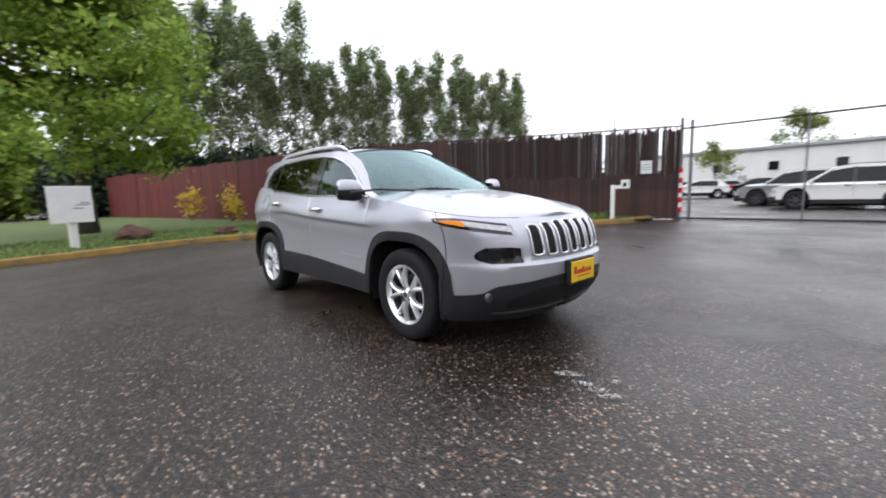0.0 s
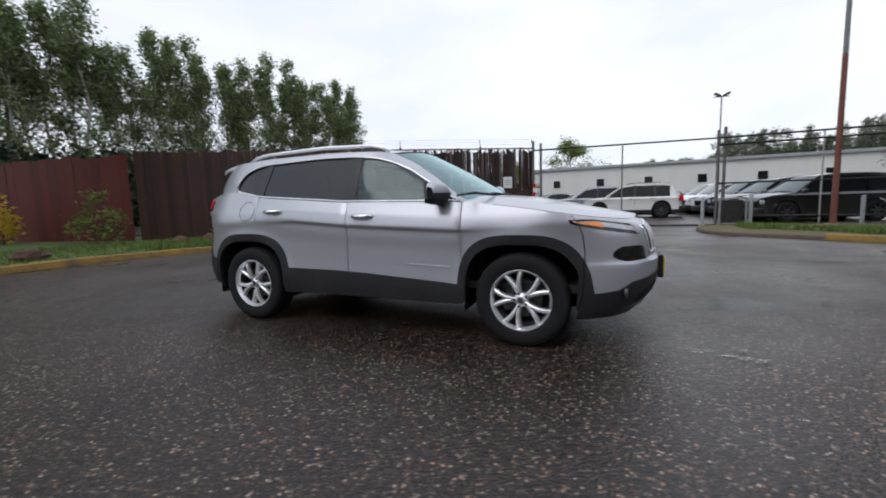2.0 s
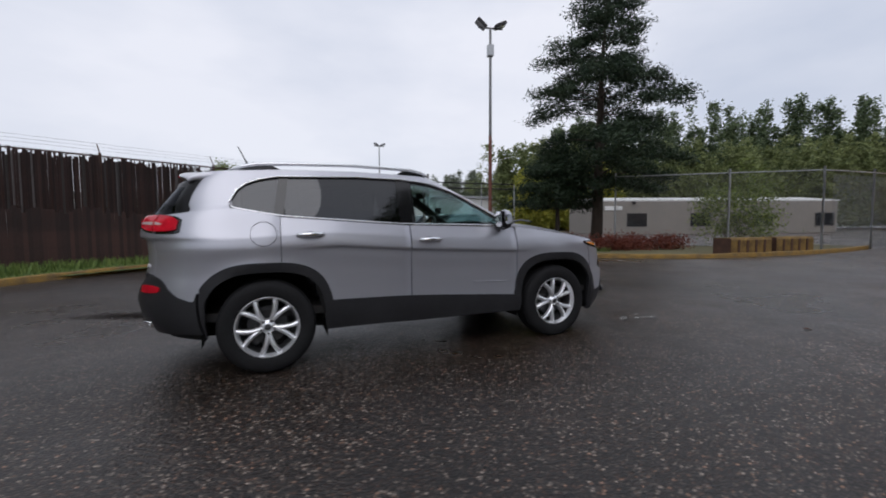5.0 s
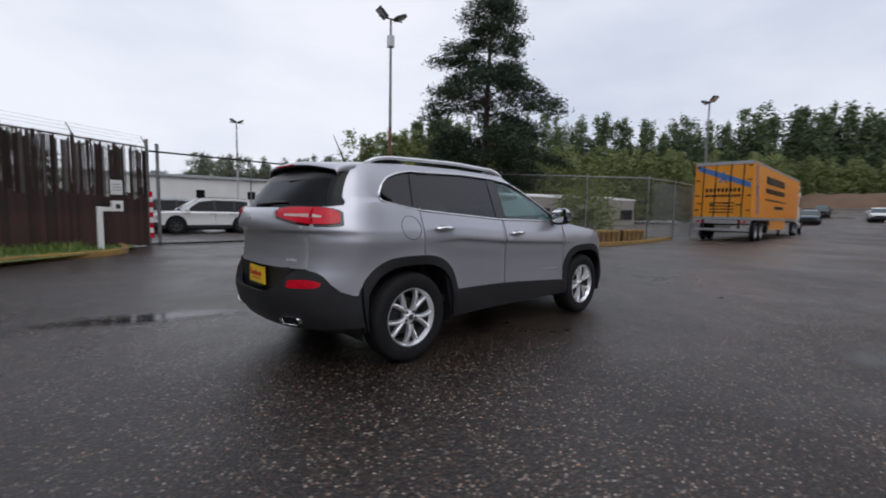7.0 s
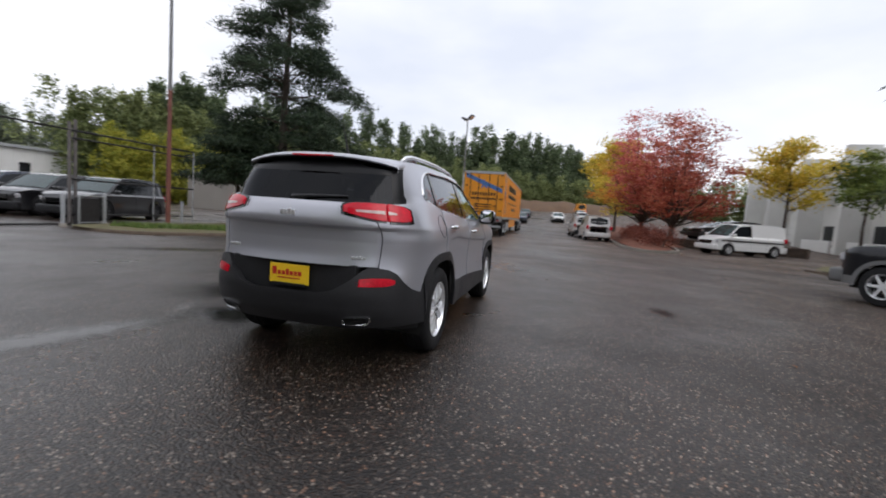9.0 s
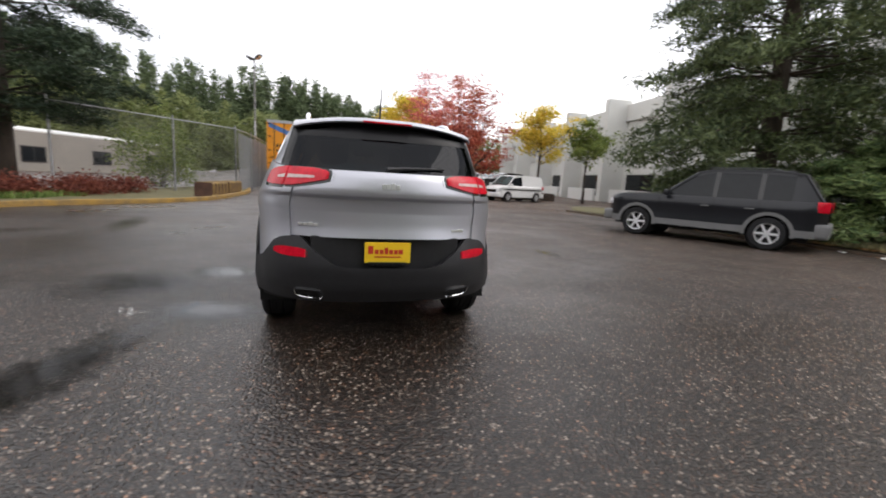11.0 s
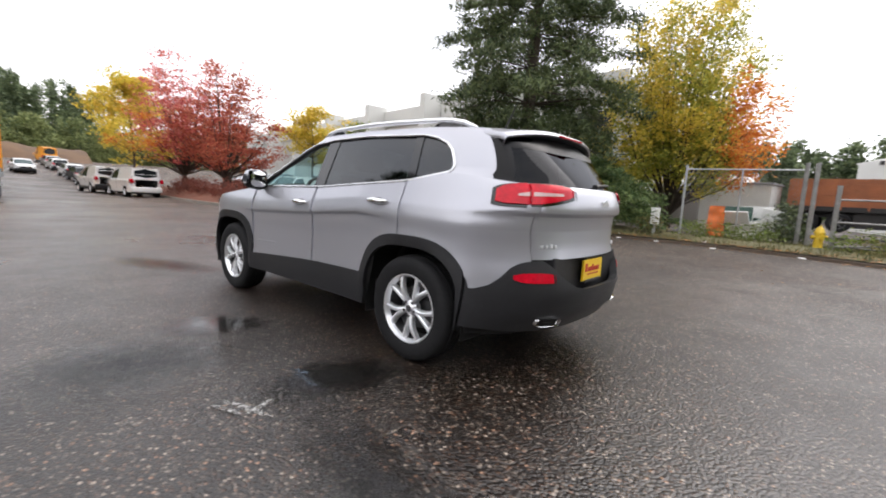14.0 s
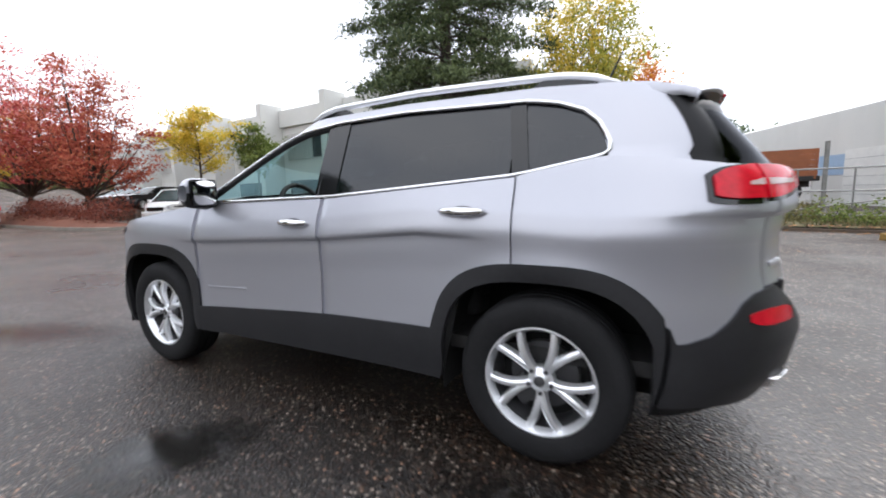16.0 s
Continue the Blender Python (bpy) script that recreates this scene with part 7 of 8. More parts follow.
far_wood("woodland", "yellow autumn trees beyond the yard", [(35.0, 50.5), (39.5, 46.5), (44, 43.0)], 1, 9, "leaf_lime", 11, 0.34, 16, 1.6, conifers=0.0)
far_wood("woodland", "trees closing the far end of the road", [(112, 10), (118, -12), (116, -34), (104, -52)], 2, 13, "leaf_wood", 14, 0.5, 14, 4.0)
far_wood("woodland", "trees beyond the southern yard", [(10, -62), (0, -68), (-10, -74), (-22, -82)], 1, 10, "leaf_conifer", 12, 0.5, 12, 2.5, conifers=0.3)
far_wood("woodland", "trees along the far side of the lawn", [(-60, -30), (-50, -14), (-44, -4)], 2, 10, "leaf_green", 13, 0.5, 12, 3.0, conifers=0.1)


# ---------------------------------------------------------------- grass
def grass(name, label, inside, box_, n, h, seed, z=0.09, material="grass"):
    rng = np.random.default_rng(seed)
    x0, x1, y0, y1 = box_
    px = rng.uniform(x0, x1, n * 4)
    py = rng.uniform(y0, y1, n * 4)
    keep = [i for i in range(n * 4) if inside(px[i], py[i])][:n]
    verts, faces = [], []
    for i in keep:
        a = rng.uniform(0, math.tau)
        hh = h * rng.uniform(0.4, 1.2)
        w = 0.010 + 0.02 * rng.random()
        lx, ly = rng.normal(0, 0.35, 2) * hh
        j = len(verts)
        dx, dy = math.cos(a) * w, math.sin(a) * w
        verts += [(px[i] - dx, py[i] - dy, z - 0.02), (px[i] + dx, py[i] + dy, z - 0.02), (px[i] + lx, py[i] + ly, z + hh)]
        faces.append((j, j + 1, j + 2))
    return tagged(part(name, mesh_of(name, verts, faces), M[material]), label, "grass", kind="stuff")


def left_of(line, d0, d1):
    P = smooth_line(line, 4)

    def f(x, y):
        best, s = 1e9, 0
        for a, b in zip(P, P[1:]):
            e = b - a
            t = max(0, min(1, ((x - a.x) * e.x + (y - a.y) * e.y) / max(e.length_squared, 1e-9)))
            q = a + e * t
            d = math.hypot(x - q.x, y - q.y)
            if d < best:
                best, s = d, e.x * (y - a.y) - e.y * (x - a.x)
        return s > 0 and d0 < best < d1
    return f


grass("lawn_grass", "short green grass blades on the lawn", left_of(KERB_A, 0.15, 5.0), (-15, -2, -8, 12), 15000, 0.09, 3)
grass("verge_grass", "tufts of long grass along the slatted fence", left_of(KERB_A[5:], 0.9, 2.6), (-12, -1.5, 3, 13), 7000, 0.22, 4)
strip = [(5.3, 11.3), (6.2, 10.3), (7.4, 9.5), (8.9, 8.7), (10.4, 8.3)]
grass("corner_grass", "ragged green grass along the planted corner", lambda x, y: 0.8 * noise.noise((x * 1.3, y * 1.3, 0)) + 0.55 > abs(y - lerp(strip, x)), (5.3, 10.4, 7.6, 12.0), 5000, 0.17, 5)
grass("south_grass", "dry grass and weeds on the verge", lambda x, y: y < lerp([(q[0], q[1]) for q in KERB_S[::-1]], x) - 0.2 and y > -15.2, (-9, 9, -15.2, -10), 12000, 0.13, 6, 0.12, "dry_grass")


# ---------------------------------------------------------------- fallen leaves
def fallen_leaves(name, label, spots, seed, size=0.06):
    """Single leaves lying flat; spots are (x, y, spread, count, height)."""
    rng = random.Random(seed)
    verts, faces = [], []
    for x, y, r, n, z in spots:
        for k in range(n):
            px, py = x + rng.gauss(0, r), y + rng.gauss(0, r * 0.45)
            a, s = rng.uniform(0, math.tau), size * rng.uniform(0.6, 1.3)
            dx, dy = math.cos(a) * s, math.sin(a) * s
            j = len(verts)
            verts += [(px - dx, py - dy, z + rng.uniform(0.002, 0.01)), (px - dy * 0.55, py + dx * 0.55, z + rng.uniform(0.004, 0.02)), (px + dx, py + dy, z + rng.uniform(0.002, 0.015)), (px + dy * 0.55, py - dx * 0.55, z + rng.uniform(0.004, 0.02))]
            faces.append((j, j + 1, j + 2, j + 3))
    return tagged(part(name, mesh_of(name, verts, faces), M["fallen"]), label, "leaves", kind="stuff")


kerb_line = [p for p in smooth_line(KERB_S, 4) if p.x < 9.5]
spots = [(p.x, p.y + 0.22, 0.45, 16, 0.0) for p in kerb_line] + [(p.x, p.y - 0.25, 0.5, 55, 0.12) for p in kerb_line] + [(p.x, p.y - 1.0, 0.7, 30, 0.15) for p in kerb_line]
fallen_leaves("verge_leaves", "brown and yellow fallen leaves along the kerb", spots, 91)
fallen_leaves("road_leaves", "a few fallen leaves scattered over the asphalt", [(13.5, -10.6, 1.3, 120, 0.0), (18.0, -8.0, 1.0, 60, 0.0), (-0.42, -4.07, 0.05, 1, 0.0), (2.2, -6.5, 2.0, 9, 0.0), (-5.0, -6.0, 2.0, 7, 0.0), (8.5, -3.5, 2.5, 9, 0.0), (16.5, 6.4, 1.6, 14, 0.0)], 92, 0.045)


# ---------------------------------------------------------------- other vehicles
def small_wheel(root, x, y, r, side, rim="alloy"):
    w = new("wheel")
    w.parent = root
    w.matrix_local = pose(x, y, r, 0, 0, 0 if side > 0 else 180)
    bm = bmesh.new()
    lathe(bm, [(r * 0.6, -0.10), (r * 0.9, -0.11), (r, -0.07), (r, 0.07), (r * 0.93, 0.105), (r * 0.66, 0.112), (r * 0.64, 0.09)], 28, "y")
    part("tyre", bm, M["rubber"], w, smooth=True, sharp=40)
    bm = bmesh.new()
    lathe(bm, [(r * 0.66, 0.10), (r * 0.62, 0.098), (r * 0.58, 0.04), (r * 0.56, 0.02)], 28, "y")
    o = part("rim", bm, M[rim], w, smooth=True, sharp=40)
    bm = bmesh.new()
    for k in range(6):
        box(bm, 0.0, r * 0.62, 0.06, 0.085, -0.028, 0.028, 0.004, Matrix.Rotation(k * math.tau / 6, 4, "Y"))
    part("spokes", bm, M[rim], o)
    bm = bmesh.new()
    lathe(bm, [(0, 0.02), (r * 0.6, 0.02)], 20, "y")
    # Near-black disc paints the shade seen between the spokes.
    part("backing", bm, M["cavity"], w)


def parked(name, label, category, m, paint, L=4.8, W=1.9, H=1.74, hood=1.08, belt=1.12, ws=(1.0, 0.25), back=(-1.95, -2.3), wb=2.9, r=0.37, trim=None, glass="glass_privacy", ground=0.30,
           bar=None, panel=None, nose=0.12, lights=True, group="", rim="alloy", rails=False, arch=None, doors=(-0.2, -1.12)):
    """A parked vehicle: body, bonnet, cabin with glass, roof, lamps, bumpers, wheels. It faces +x."""
    root = thing(name, label, category, m, group)
    xf, xr = L / 2, -L / 2
    hx = (wb / 2 + 0.02 * L - 0.06, -wb / 2 + 0.02 * L - 0.06)
    hood_z = lambda x: belt - (belt - hood) * 0.0 if x < ws[0] else lerp(((ws[0], belt), (xf - 0.45, hood), (xf - nose, hood - 0.10), (xf, hood - 0.30)), x)

    def half(x):
        e = 1.0
        if x > xf - 0.7:
            e = max(0.0, 1 - ((x - xf + 0.7) / 0.76) ** 2.6) ** (1 / 2.6)
        if x < xr + 0.5:
            e = max(0.0, 1 - ((xr + 0.5 - x) / 0.56) ** 3) ** (1 / 3)
        return W / 2 * e
    xs = sorted(set(span(xr, xf, 40) + [h + (r + 0.07) * math.cos(a) for h in hx for a in span(0, math.pi, 14)]))
    for side in (1, -1):
        rows = []
        for x in xs:
            top = hood_z(x)
            z0 = ground + 0.16
            for h in hx:
                d = abs(x - h)
                if d < r + 0.07:
                    z0 = max(z0, r + math.sqrt((r + 0.07) ** 2 - d * d))
            w = half(x)
            zs = [min(max(z, z0), top) for z in (0.0, ground + 0.3, 0.65, 0.8, 0.90, 0.97, top - 0.06, top)]
            prof = (0.985, 0.985, 0.97, 0.975, 0.99, 1.0, 0.975, 0.93)
            rows.append([(x, side * w * prof[i], z) for i, z in enumerate(zs)])
        part("body_side", grid_mesh("body_side", rows), paint, root)
        rows = []
        for x in xs:
            z0 = ground
            for h in hx:
                d = abs(x - h)
                if d < r + 0.05:
                    z0 = max(z0, r + math.sqrt((r + 0.05) ** 2 - d * d))
            w = half(x)
            z1 = max(z0 + 0.01, max(ground + 0.17, z0 + (0.055 if z0 > ground else 0)))
            rows.append([(x, side * w * 0.94, z0), (x, side * (w * 0.99 + 0.006), z0 + 0.01), (x, side * (w * 0.99 + 0.006), z1)])
        part("lower_trim", grid_mesh("lower_trim", rows), trim or M["plastic"], root)
        for h in hx:
            small_wheel(root, h, side * (W / 2 - 0.10), r, side, rim)
            bm = bmesh.new()
            lathe(bm, [(0, 0), (r + 0.08, 0)], 24, "y", (h, side * (W / 2 - 0.24), r + 0.01))
            # Flat near-black disc stands in for the shade inside the wheel arch.
            part("wheel_well", bm, M["cavity"], root)
    # bonnet and deck
    rows = [[(x, half(x) * 0.93 * e, hood_z(x) + (0.05 if x > ws[0] else 0.02) * (1 - e * e) * min(1, (xf - x) * 3 + 0.1)) for e in span(-1, 1, 12)] for x in span(xr, xf, 36)]
    part("bonnet", grid_mesh("bonnet", rows), paint, root)
    # cabin glass and roof
    roof_z = lambda x: lerp(((back[1], belt), (back[0], H - 0.10), (back[0] + 0.5, H - 0.04), (-0.2, H - 0.03), (ws[1], H - 0.10), (ws[0], belt)), x)
    yb, yt = W / 2 * 0.90, W / 2 * 0.72
    yy = lambda x, z: (yb + (yt - yb) * (z - belt) / (H - belt)) * (1 if x > back[0] else 1 - 0.10 * (back[0] - x) / max(0.05, back[0] - back[1]))
    rows = []
    for x in span(back[1], ws[0], 36):
        zt = roof_z(x)
        row = []
        for s in (-1, 1):
            for f in ((0, 0.5, 1.0) if s < 0 else (1.0, 0.5, 0)):
                z = belt - 0.01 + (zt - belt + 0.01) * f
                row.append((x, s * yy(x, z), z))
            if s < 0:
                row.append((x, 0, zt + 0.03))
        rows.append(row)
    part("cabin_glass", grid_mesh("cabin_glass", rows), M["dark_glass"], root)
    rows = [[(x, yy(x, roof_z(x)) * 0.90 * e, roof_z(x) + 0.036 * (1 - abs(e) ** 2.2) + 0.006) for e in span(-1, 1, 10)] for x in span(ws[1] + 0.04, ws[0] - 0.05, 6)]
    part("windscreen", grid_mesh("windscreen", rows), M["screen"], root, "sloping windscreen that mirrors the sky")
    rows = [[(x, yy(x, roof_z(x)) * e * 1.01, roof_z(x) + 0.012 + 0.03 * (1 - e * e)) for e in span(-1, 1, 10)] for x in span(back[0] - 0.06, ws[1] + 0.03, 20)]
    part("roof", grid_mesh("roof", rows), paint, root)
    for side in (1, -1):
        for xa, xb in ((ws[0] - 0.02, ws[1]), (back[1] + 0.04, back[0])):
            bm = bmesh.new()
            za, zb = belt - 0.02, roof_z(xb)
            tube(bm, [(xa, side * (yy(xa, za) + 0.002), za), (xb, side * (yy(xb, zb) + 0.002), zb)], 0.04, 6)
            part("pillar", bm, paint, root)
        bm = bmesh.new()
        tube(bm, [(x, side * (yy(x, roof_z(x)) + 0.0), roof_z(x) + 0.004) for x in span(back[0], ws[1], 8)], 0.03, 6)
        part("roof_edge", bm, paint, root)
        rows = [[(x, side * (yy(x, z) + 0.012), z) for z in span(belt - 0.02, max(belt, roof_z(x)), 4)] for x in span(back[1] + 0.01, back[0] + 0.16, 6)]
        part("rear_pillar", grid_mesh("rear_pillar", rows), paint, root)
        rows = [[(x, side * (yy(x, z) + 0.012), z) for z in span(roof_z(x) - 0.075, roof_z(x) + 0.005, 2)] for x in span(back[0], ws[1] + 0.05, 10)]
        part("window_frame", grid_mesh("window_frame", rows), paint, root)
        for xp in doors:
            rows = [[(x, side * (yy(x, z) + 0.014), z) for z in span(belt - 0.02, roof_z(x) - 0.05, 3)] for x in (xp - 0.05, xp + 0.05)]
            part("door_pillar", grid_mesh("door_pillar", rows), M["gloss_black"], root)
        for xp in (ws[0] + 0.02, *doors):
            bm = bmesh.new()
            tube(bm, [(xp, side * (half(xp) * k + 0.001), z) for k, z in ((0.985, ground + 0.2), (0.97, 0.65), (0.975, 0.8), (0.99, 0.9), (1.0, 0.97), (0.975, belt - 0.06), (0.93, belt))], 0.006, 4)
            part("door_joint", bm, M["cavity"], root)
            if xp != ws[0] + 0.02:
                part("handle", box(bmesh.new(), xp + 0.08, xp + 0.26, side * half(xp) - 0.02, side * half(xp) + 0.022, 0.93, 0.96, 0.008), M["gloss_black"] if trim is None else trim, root)
        if panel:
            rows = [[(x, side * (yy(x, z) + 0.018), z) for z in span(belt - 0.02, roof_z(x), 4)] for x in span(panel[0], panel[1], 8)]
            part("side_panel", grid_mesh("side_panel", rows), paint, root)
            rows = []
            for f in span(0, 1, 6):
                x = back[1] + (back[0] - back[1]) * f - 0.012
                z = belt - 0.02 + (H - 0.08 - belt) * f
                w0 = yy(x, z)
                rows.append([(x - 0.01, side * w0 * q, z) for q in ((1.0, 0.86) if 0.3 < f < 0.85 else (1.0, 0.0))])
            part("rear_door_frame", grid_mesh("rear_door_frame", rows), paint, root)
        if bar:
            rows = [[(x, side * (half(x) + 0.006), z) for z in (bar[2], bar[3])] for x in span(bar[0], bar[1], 10)]
            part("side_stripe", grid_mesh("side_stripe", rows), M["black"], root)
        if arch:
            for h in hx:
                rows = [[(h + q * math.cos(a), side * (W / 2 + 0.008), r + q * math.sin(a)) for q in (r + 0.05, r + 0.13)] for a in span(-0.1, math.pi + 0.1, 16)]
                part("arch_trim", grid_mesh("arch_trim", rows), arch, root)
        if rails:
            bm = bmesh.new()
            tube(bm, [(x, side * (yt - 0.06), H - 0.02 + (0.05 if -1.4 < x < 0.0 else 0.0)) for x in span(back[0] + 0.2, ws[1] - 0.2, 8)], 0.015, 5)
            part("roof_rail", bm, M["alloy_dark"], root)
        # lamps
        w = half(xf - 0.16)
        part("headlight", box(bmesh.new(), xf - 0.42, xf - 0.10, side * w - 0.16 if side > 0 else -w - 0.01, side * w + 0.01 if side > 0 else -w + 0.16, hood - 0.32, hood - 0.16, 0.03), M["clear_lens"], root, smooth=True)
        part("tail_light", box(bmesh.new(), xr - 0.01, xr + 0.22, side * W * 0.44 - 0.13, side * W * 0.44 + 0.05, belt - 0.22, belt + 0.02, 0.02), M["red_lens"], root, smooth=True)
        mr = box(bmesh.new(), ws[0] - 0.25, ws[0] - 0.13, side * (W / 2 + 0.10) - 0.11, side * (W / 2 + 0.10) + 0.11, belt - 0.02, belt + 0.14, 0.04)
        part("mirror", mr, paint, root, smooth=True)
    part("front_bumper", box(bmesh.new(), xf - 0.22, xf + 0.05, -W * 0.43, W * 0.43, ground, ground + 0.3, 0.06), trim or M["plastic"], root, smooth=True)
    part("rear_bumper", box(bmesh.new(), xr - 0.07, xr + 0.25, -W * 0.46, W * 0.46, ground, ground + 0.34, 0.06), trim or M["plastic"], root, smooth=True)
    part("grille", box(bmesh.new(), xf - 0.08, xf + 0.015, -W * 0.26, W * 0.26, hood - 0.38, hood - 0.20, 0.02), M["gloss_black"], root)
    part("underbody", box(bmesh.new(), xr + 0.3, xf - 0.3, -W * 0.38, W * 0.38, ground - 0.08, 0.6), M["cavity"], root)
    return root


def car_paint(name, c, metal=0.3, rough=0.3, coat=1.0):
    return mat(name, c, rough, metal=metal, var=0.03, coat=coat, spec=0.3 if coat < 1 else 0.5, rough_var=0.04)


WHITE, BLACK, GREY, SILVER2, NAVY = (car_paint("white_car_paint", (0.70, 0.70, 0.69), 0.0), car_paint("black_car_paint", (0.014, 0.014, 0.016)), car_paint("charcoal_car_paint", (0.008, 0.009, 0.012), 0.0, 0.3, 0.25), car_paint("silver_car_paint", (0.38, 0.39, 0.41), 0.6), car_paint("dark_blue_car_paint", (0.02, 0.03, 0.06), 0.4))
TRIM_GREY = mat("grey_bumper_paint", (0.14, 0.14, 0.14), 0.45, var=0.08)

# dark sport utility car by the south kerb
parked("suv", "dark charcoal sport utility car with grey lower trim", "car", pose(4.3, -9.65, 0, 0, 0, 31), GREY, 4.98, 1.96, 1.88, 1.14, 1.17, (0.98, 0.15), (-1.98, -2.42), 3.0, 0.385, TRIM_GREY, ground=0.36, rails=True, arch=TRIM_GREY, doors=(-0.28, -1.22))
# yard rows
yard = "cars parked in the yard"
sleek = dict(L=4.75, W=1.93, H=1.72, hood=0.99, belt=1.05, ws=(1.22, 0.38), back=(-1.95, -2.28), wb=2.9, r=0.38, ground=0.23, group=yard, rim="alloy_dark")
parked("suv", "white sport utility car parked in the yard", "car", pose(2.45, 20.5, 0, 0, 0, 181), WHITE, rails=True, **sleek)
parked("suv", "silver sport utility car parked in the yard", "car", pose(0.5, 23.6, 0, 0, 0, 183), SILVER2, **sleek)
parked("suv", "silver sport utility car parked in the yard", "car", pose(0.2, 26.8, 0, 0, 0, 183), SILVER2, **sleek)
for x, y, a, col, nm in ((8.7, 16.1, 196, BLACK, "black"), (8.3, 18.7, 195, BLACK, "black"), (7.95, 21.3, 194, NAVY, "dark blue"), (7.5, 23.9, 193, WHITE, "white"), (7.2, 26.6, 193, WHITE, "white")):
    parked("suv", f"{nm} sport utility car parked in the yard", "car", pose(x, y, 0, 0, 0, a), col, **sleek)
for i in range(9):
    col, nm = ((WHITE, "white"), (GREY, "charcoal"), (SILVER2, "silver"))[i % 3]
    parked("saloon_car", f"{nm} car in the far row of the yard", "car", pose(-7.5 + i * 3.1, 36 + (i % 2) * 3 + i * 0.3, 0, 0, 0, 205), col, 4.6, 1.82, 1.5, 0.95, 0.98, (1.0, 0.2), (-1.5, -2.0), 2.7, 0.33, group="far cars in the yard")
for i in range(9):
    col, nm = ((WHITE, "white"), (SILVER2, "silver"), (NAVY, "dark blue"), (WHITE, "white"), (GREY, "charcoal"))[i % 5]
    parked("saloon_car", f"{nm} car in the back row of the yard", "car", pose(-17.5 + i * 2.7, 52.5 - i * 0.55, 0, 0, 0, 215), col, 4.6, 1.82, 1.5, 0.95, 0.98, (1.0, 0.2), (-1.5, -2.0), 2.7, 0.33, group="far cars in the yard")
# vans and cars along the road
parked("panel_van", "white panel van with dark side stripes parked by the red bed", "van", pose(23.3, -12.4, 0, 0, 0, 112), WHITE, 4.45, 1.85, 1.84, 1.02, 1.10, (1.50, 0.72), (-2.10, -2.2), 2.9, 0.33, WHITE, bar=(-2.0, 1.9, 0.80, 0.87), panel=(-2.05, 0.05), doors=(0.1, -0.9), group="vans by the road", rim="alloy")
parked("panel_van", "white panel van parked along the road", "van", pose(30.2, -4.9, 0, 0, 0, 4), WHITE, 4.45, 1.85, 1.84, 1.02, 1.10, (1.50, 0.72), (-2.10, -2.2), 2.9, 0.33, WHITE, panel=(-2.05, 0.05), doors=(0.1, -0.9), group="vans by the road")
parked("panel_van", "white van with a roof rack parked along the road", "van", pose(36.5, -4.3, 0, 0, 0, 4), WHITE, 4.6, 1.85, 1.9, 1.12, 1.14, (1.25, 0.45), (-2.05, -2.2), 2.9, 0.33, M["plastic"], panel=(-2.0, -0.35), group="vans by the road", rails=True)
tagged(part("office_lot", box(bmesh.new(), 26.6, 44.0, -17.6, -11.4, -0.1, 0.62, 0.05), M["asphalt"]), "raised wet asphalt lot behind the red bed", "ground", kind="structure")
for i, (x, y, a, col, nm) in enumerate(((29.5, -14.0, 100, BLACK, "black"), (32.5, -14.6, 100, SILVER2, "silver"), (35.5, -15.0, 100, GREY, "charcoal"))):
    parked("saloon_car", f"{nm} car parked in the office lot", "car", pose(x, y, 0.62, 0, 0, a), col, 4.7, 1.85, 1.52, 0.98, 1.0, (1.0, 0.2), (-1.6, -2.1), 2.75, 0.34, group="cars in the office lot")
for i, (x, y, down, col, nm) in enumerate(((47, -5.6, 0, SILVER2, "silver"), (54, -5.9, 0, GREY, "charcoal"), (60, -6.0, 0, WHITE, "white"), (64, -2.4, 1, WHITE, "white"), (72, -6.3, 0, WHITE, "white"),
                                          (80, -6.6, 0, SILVER2, "silver"), (58, 2.8, 1, NAVY, "dark blue"), (70, 3.0, 1, GREY, "charcoal"))):
    parked("saloon_car", f"{nm} car on the road climbing away", "car", pose(x, y, climb(x, y) - 0.02, 0, 3.5 if down else -3.5, 183 if down else 3), col, 4.6, 1.82, 1.5, 0.95, 0.98, (1.0, 0.2), (-1.5, -2.0), 2.7, 0.33, group="cars far along the road")
parked("panel_van", "small orange van far up the road", "van", pose(88, -7.0, climb(88, -7.0) - 0.02, 0, -3.5, 3), M["orange"], 5.4, 2.0, 2.5, 1.12, 1.2, (1.9, 1.3), (-2.6, -2.65), 3.3, 0.36, M["plastic"], panel=(-2.6, 0.6), doors=(0.7, 0.72), group="vans by the road")


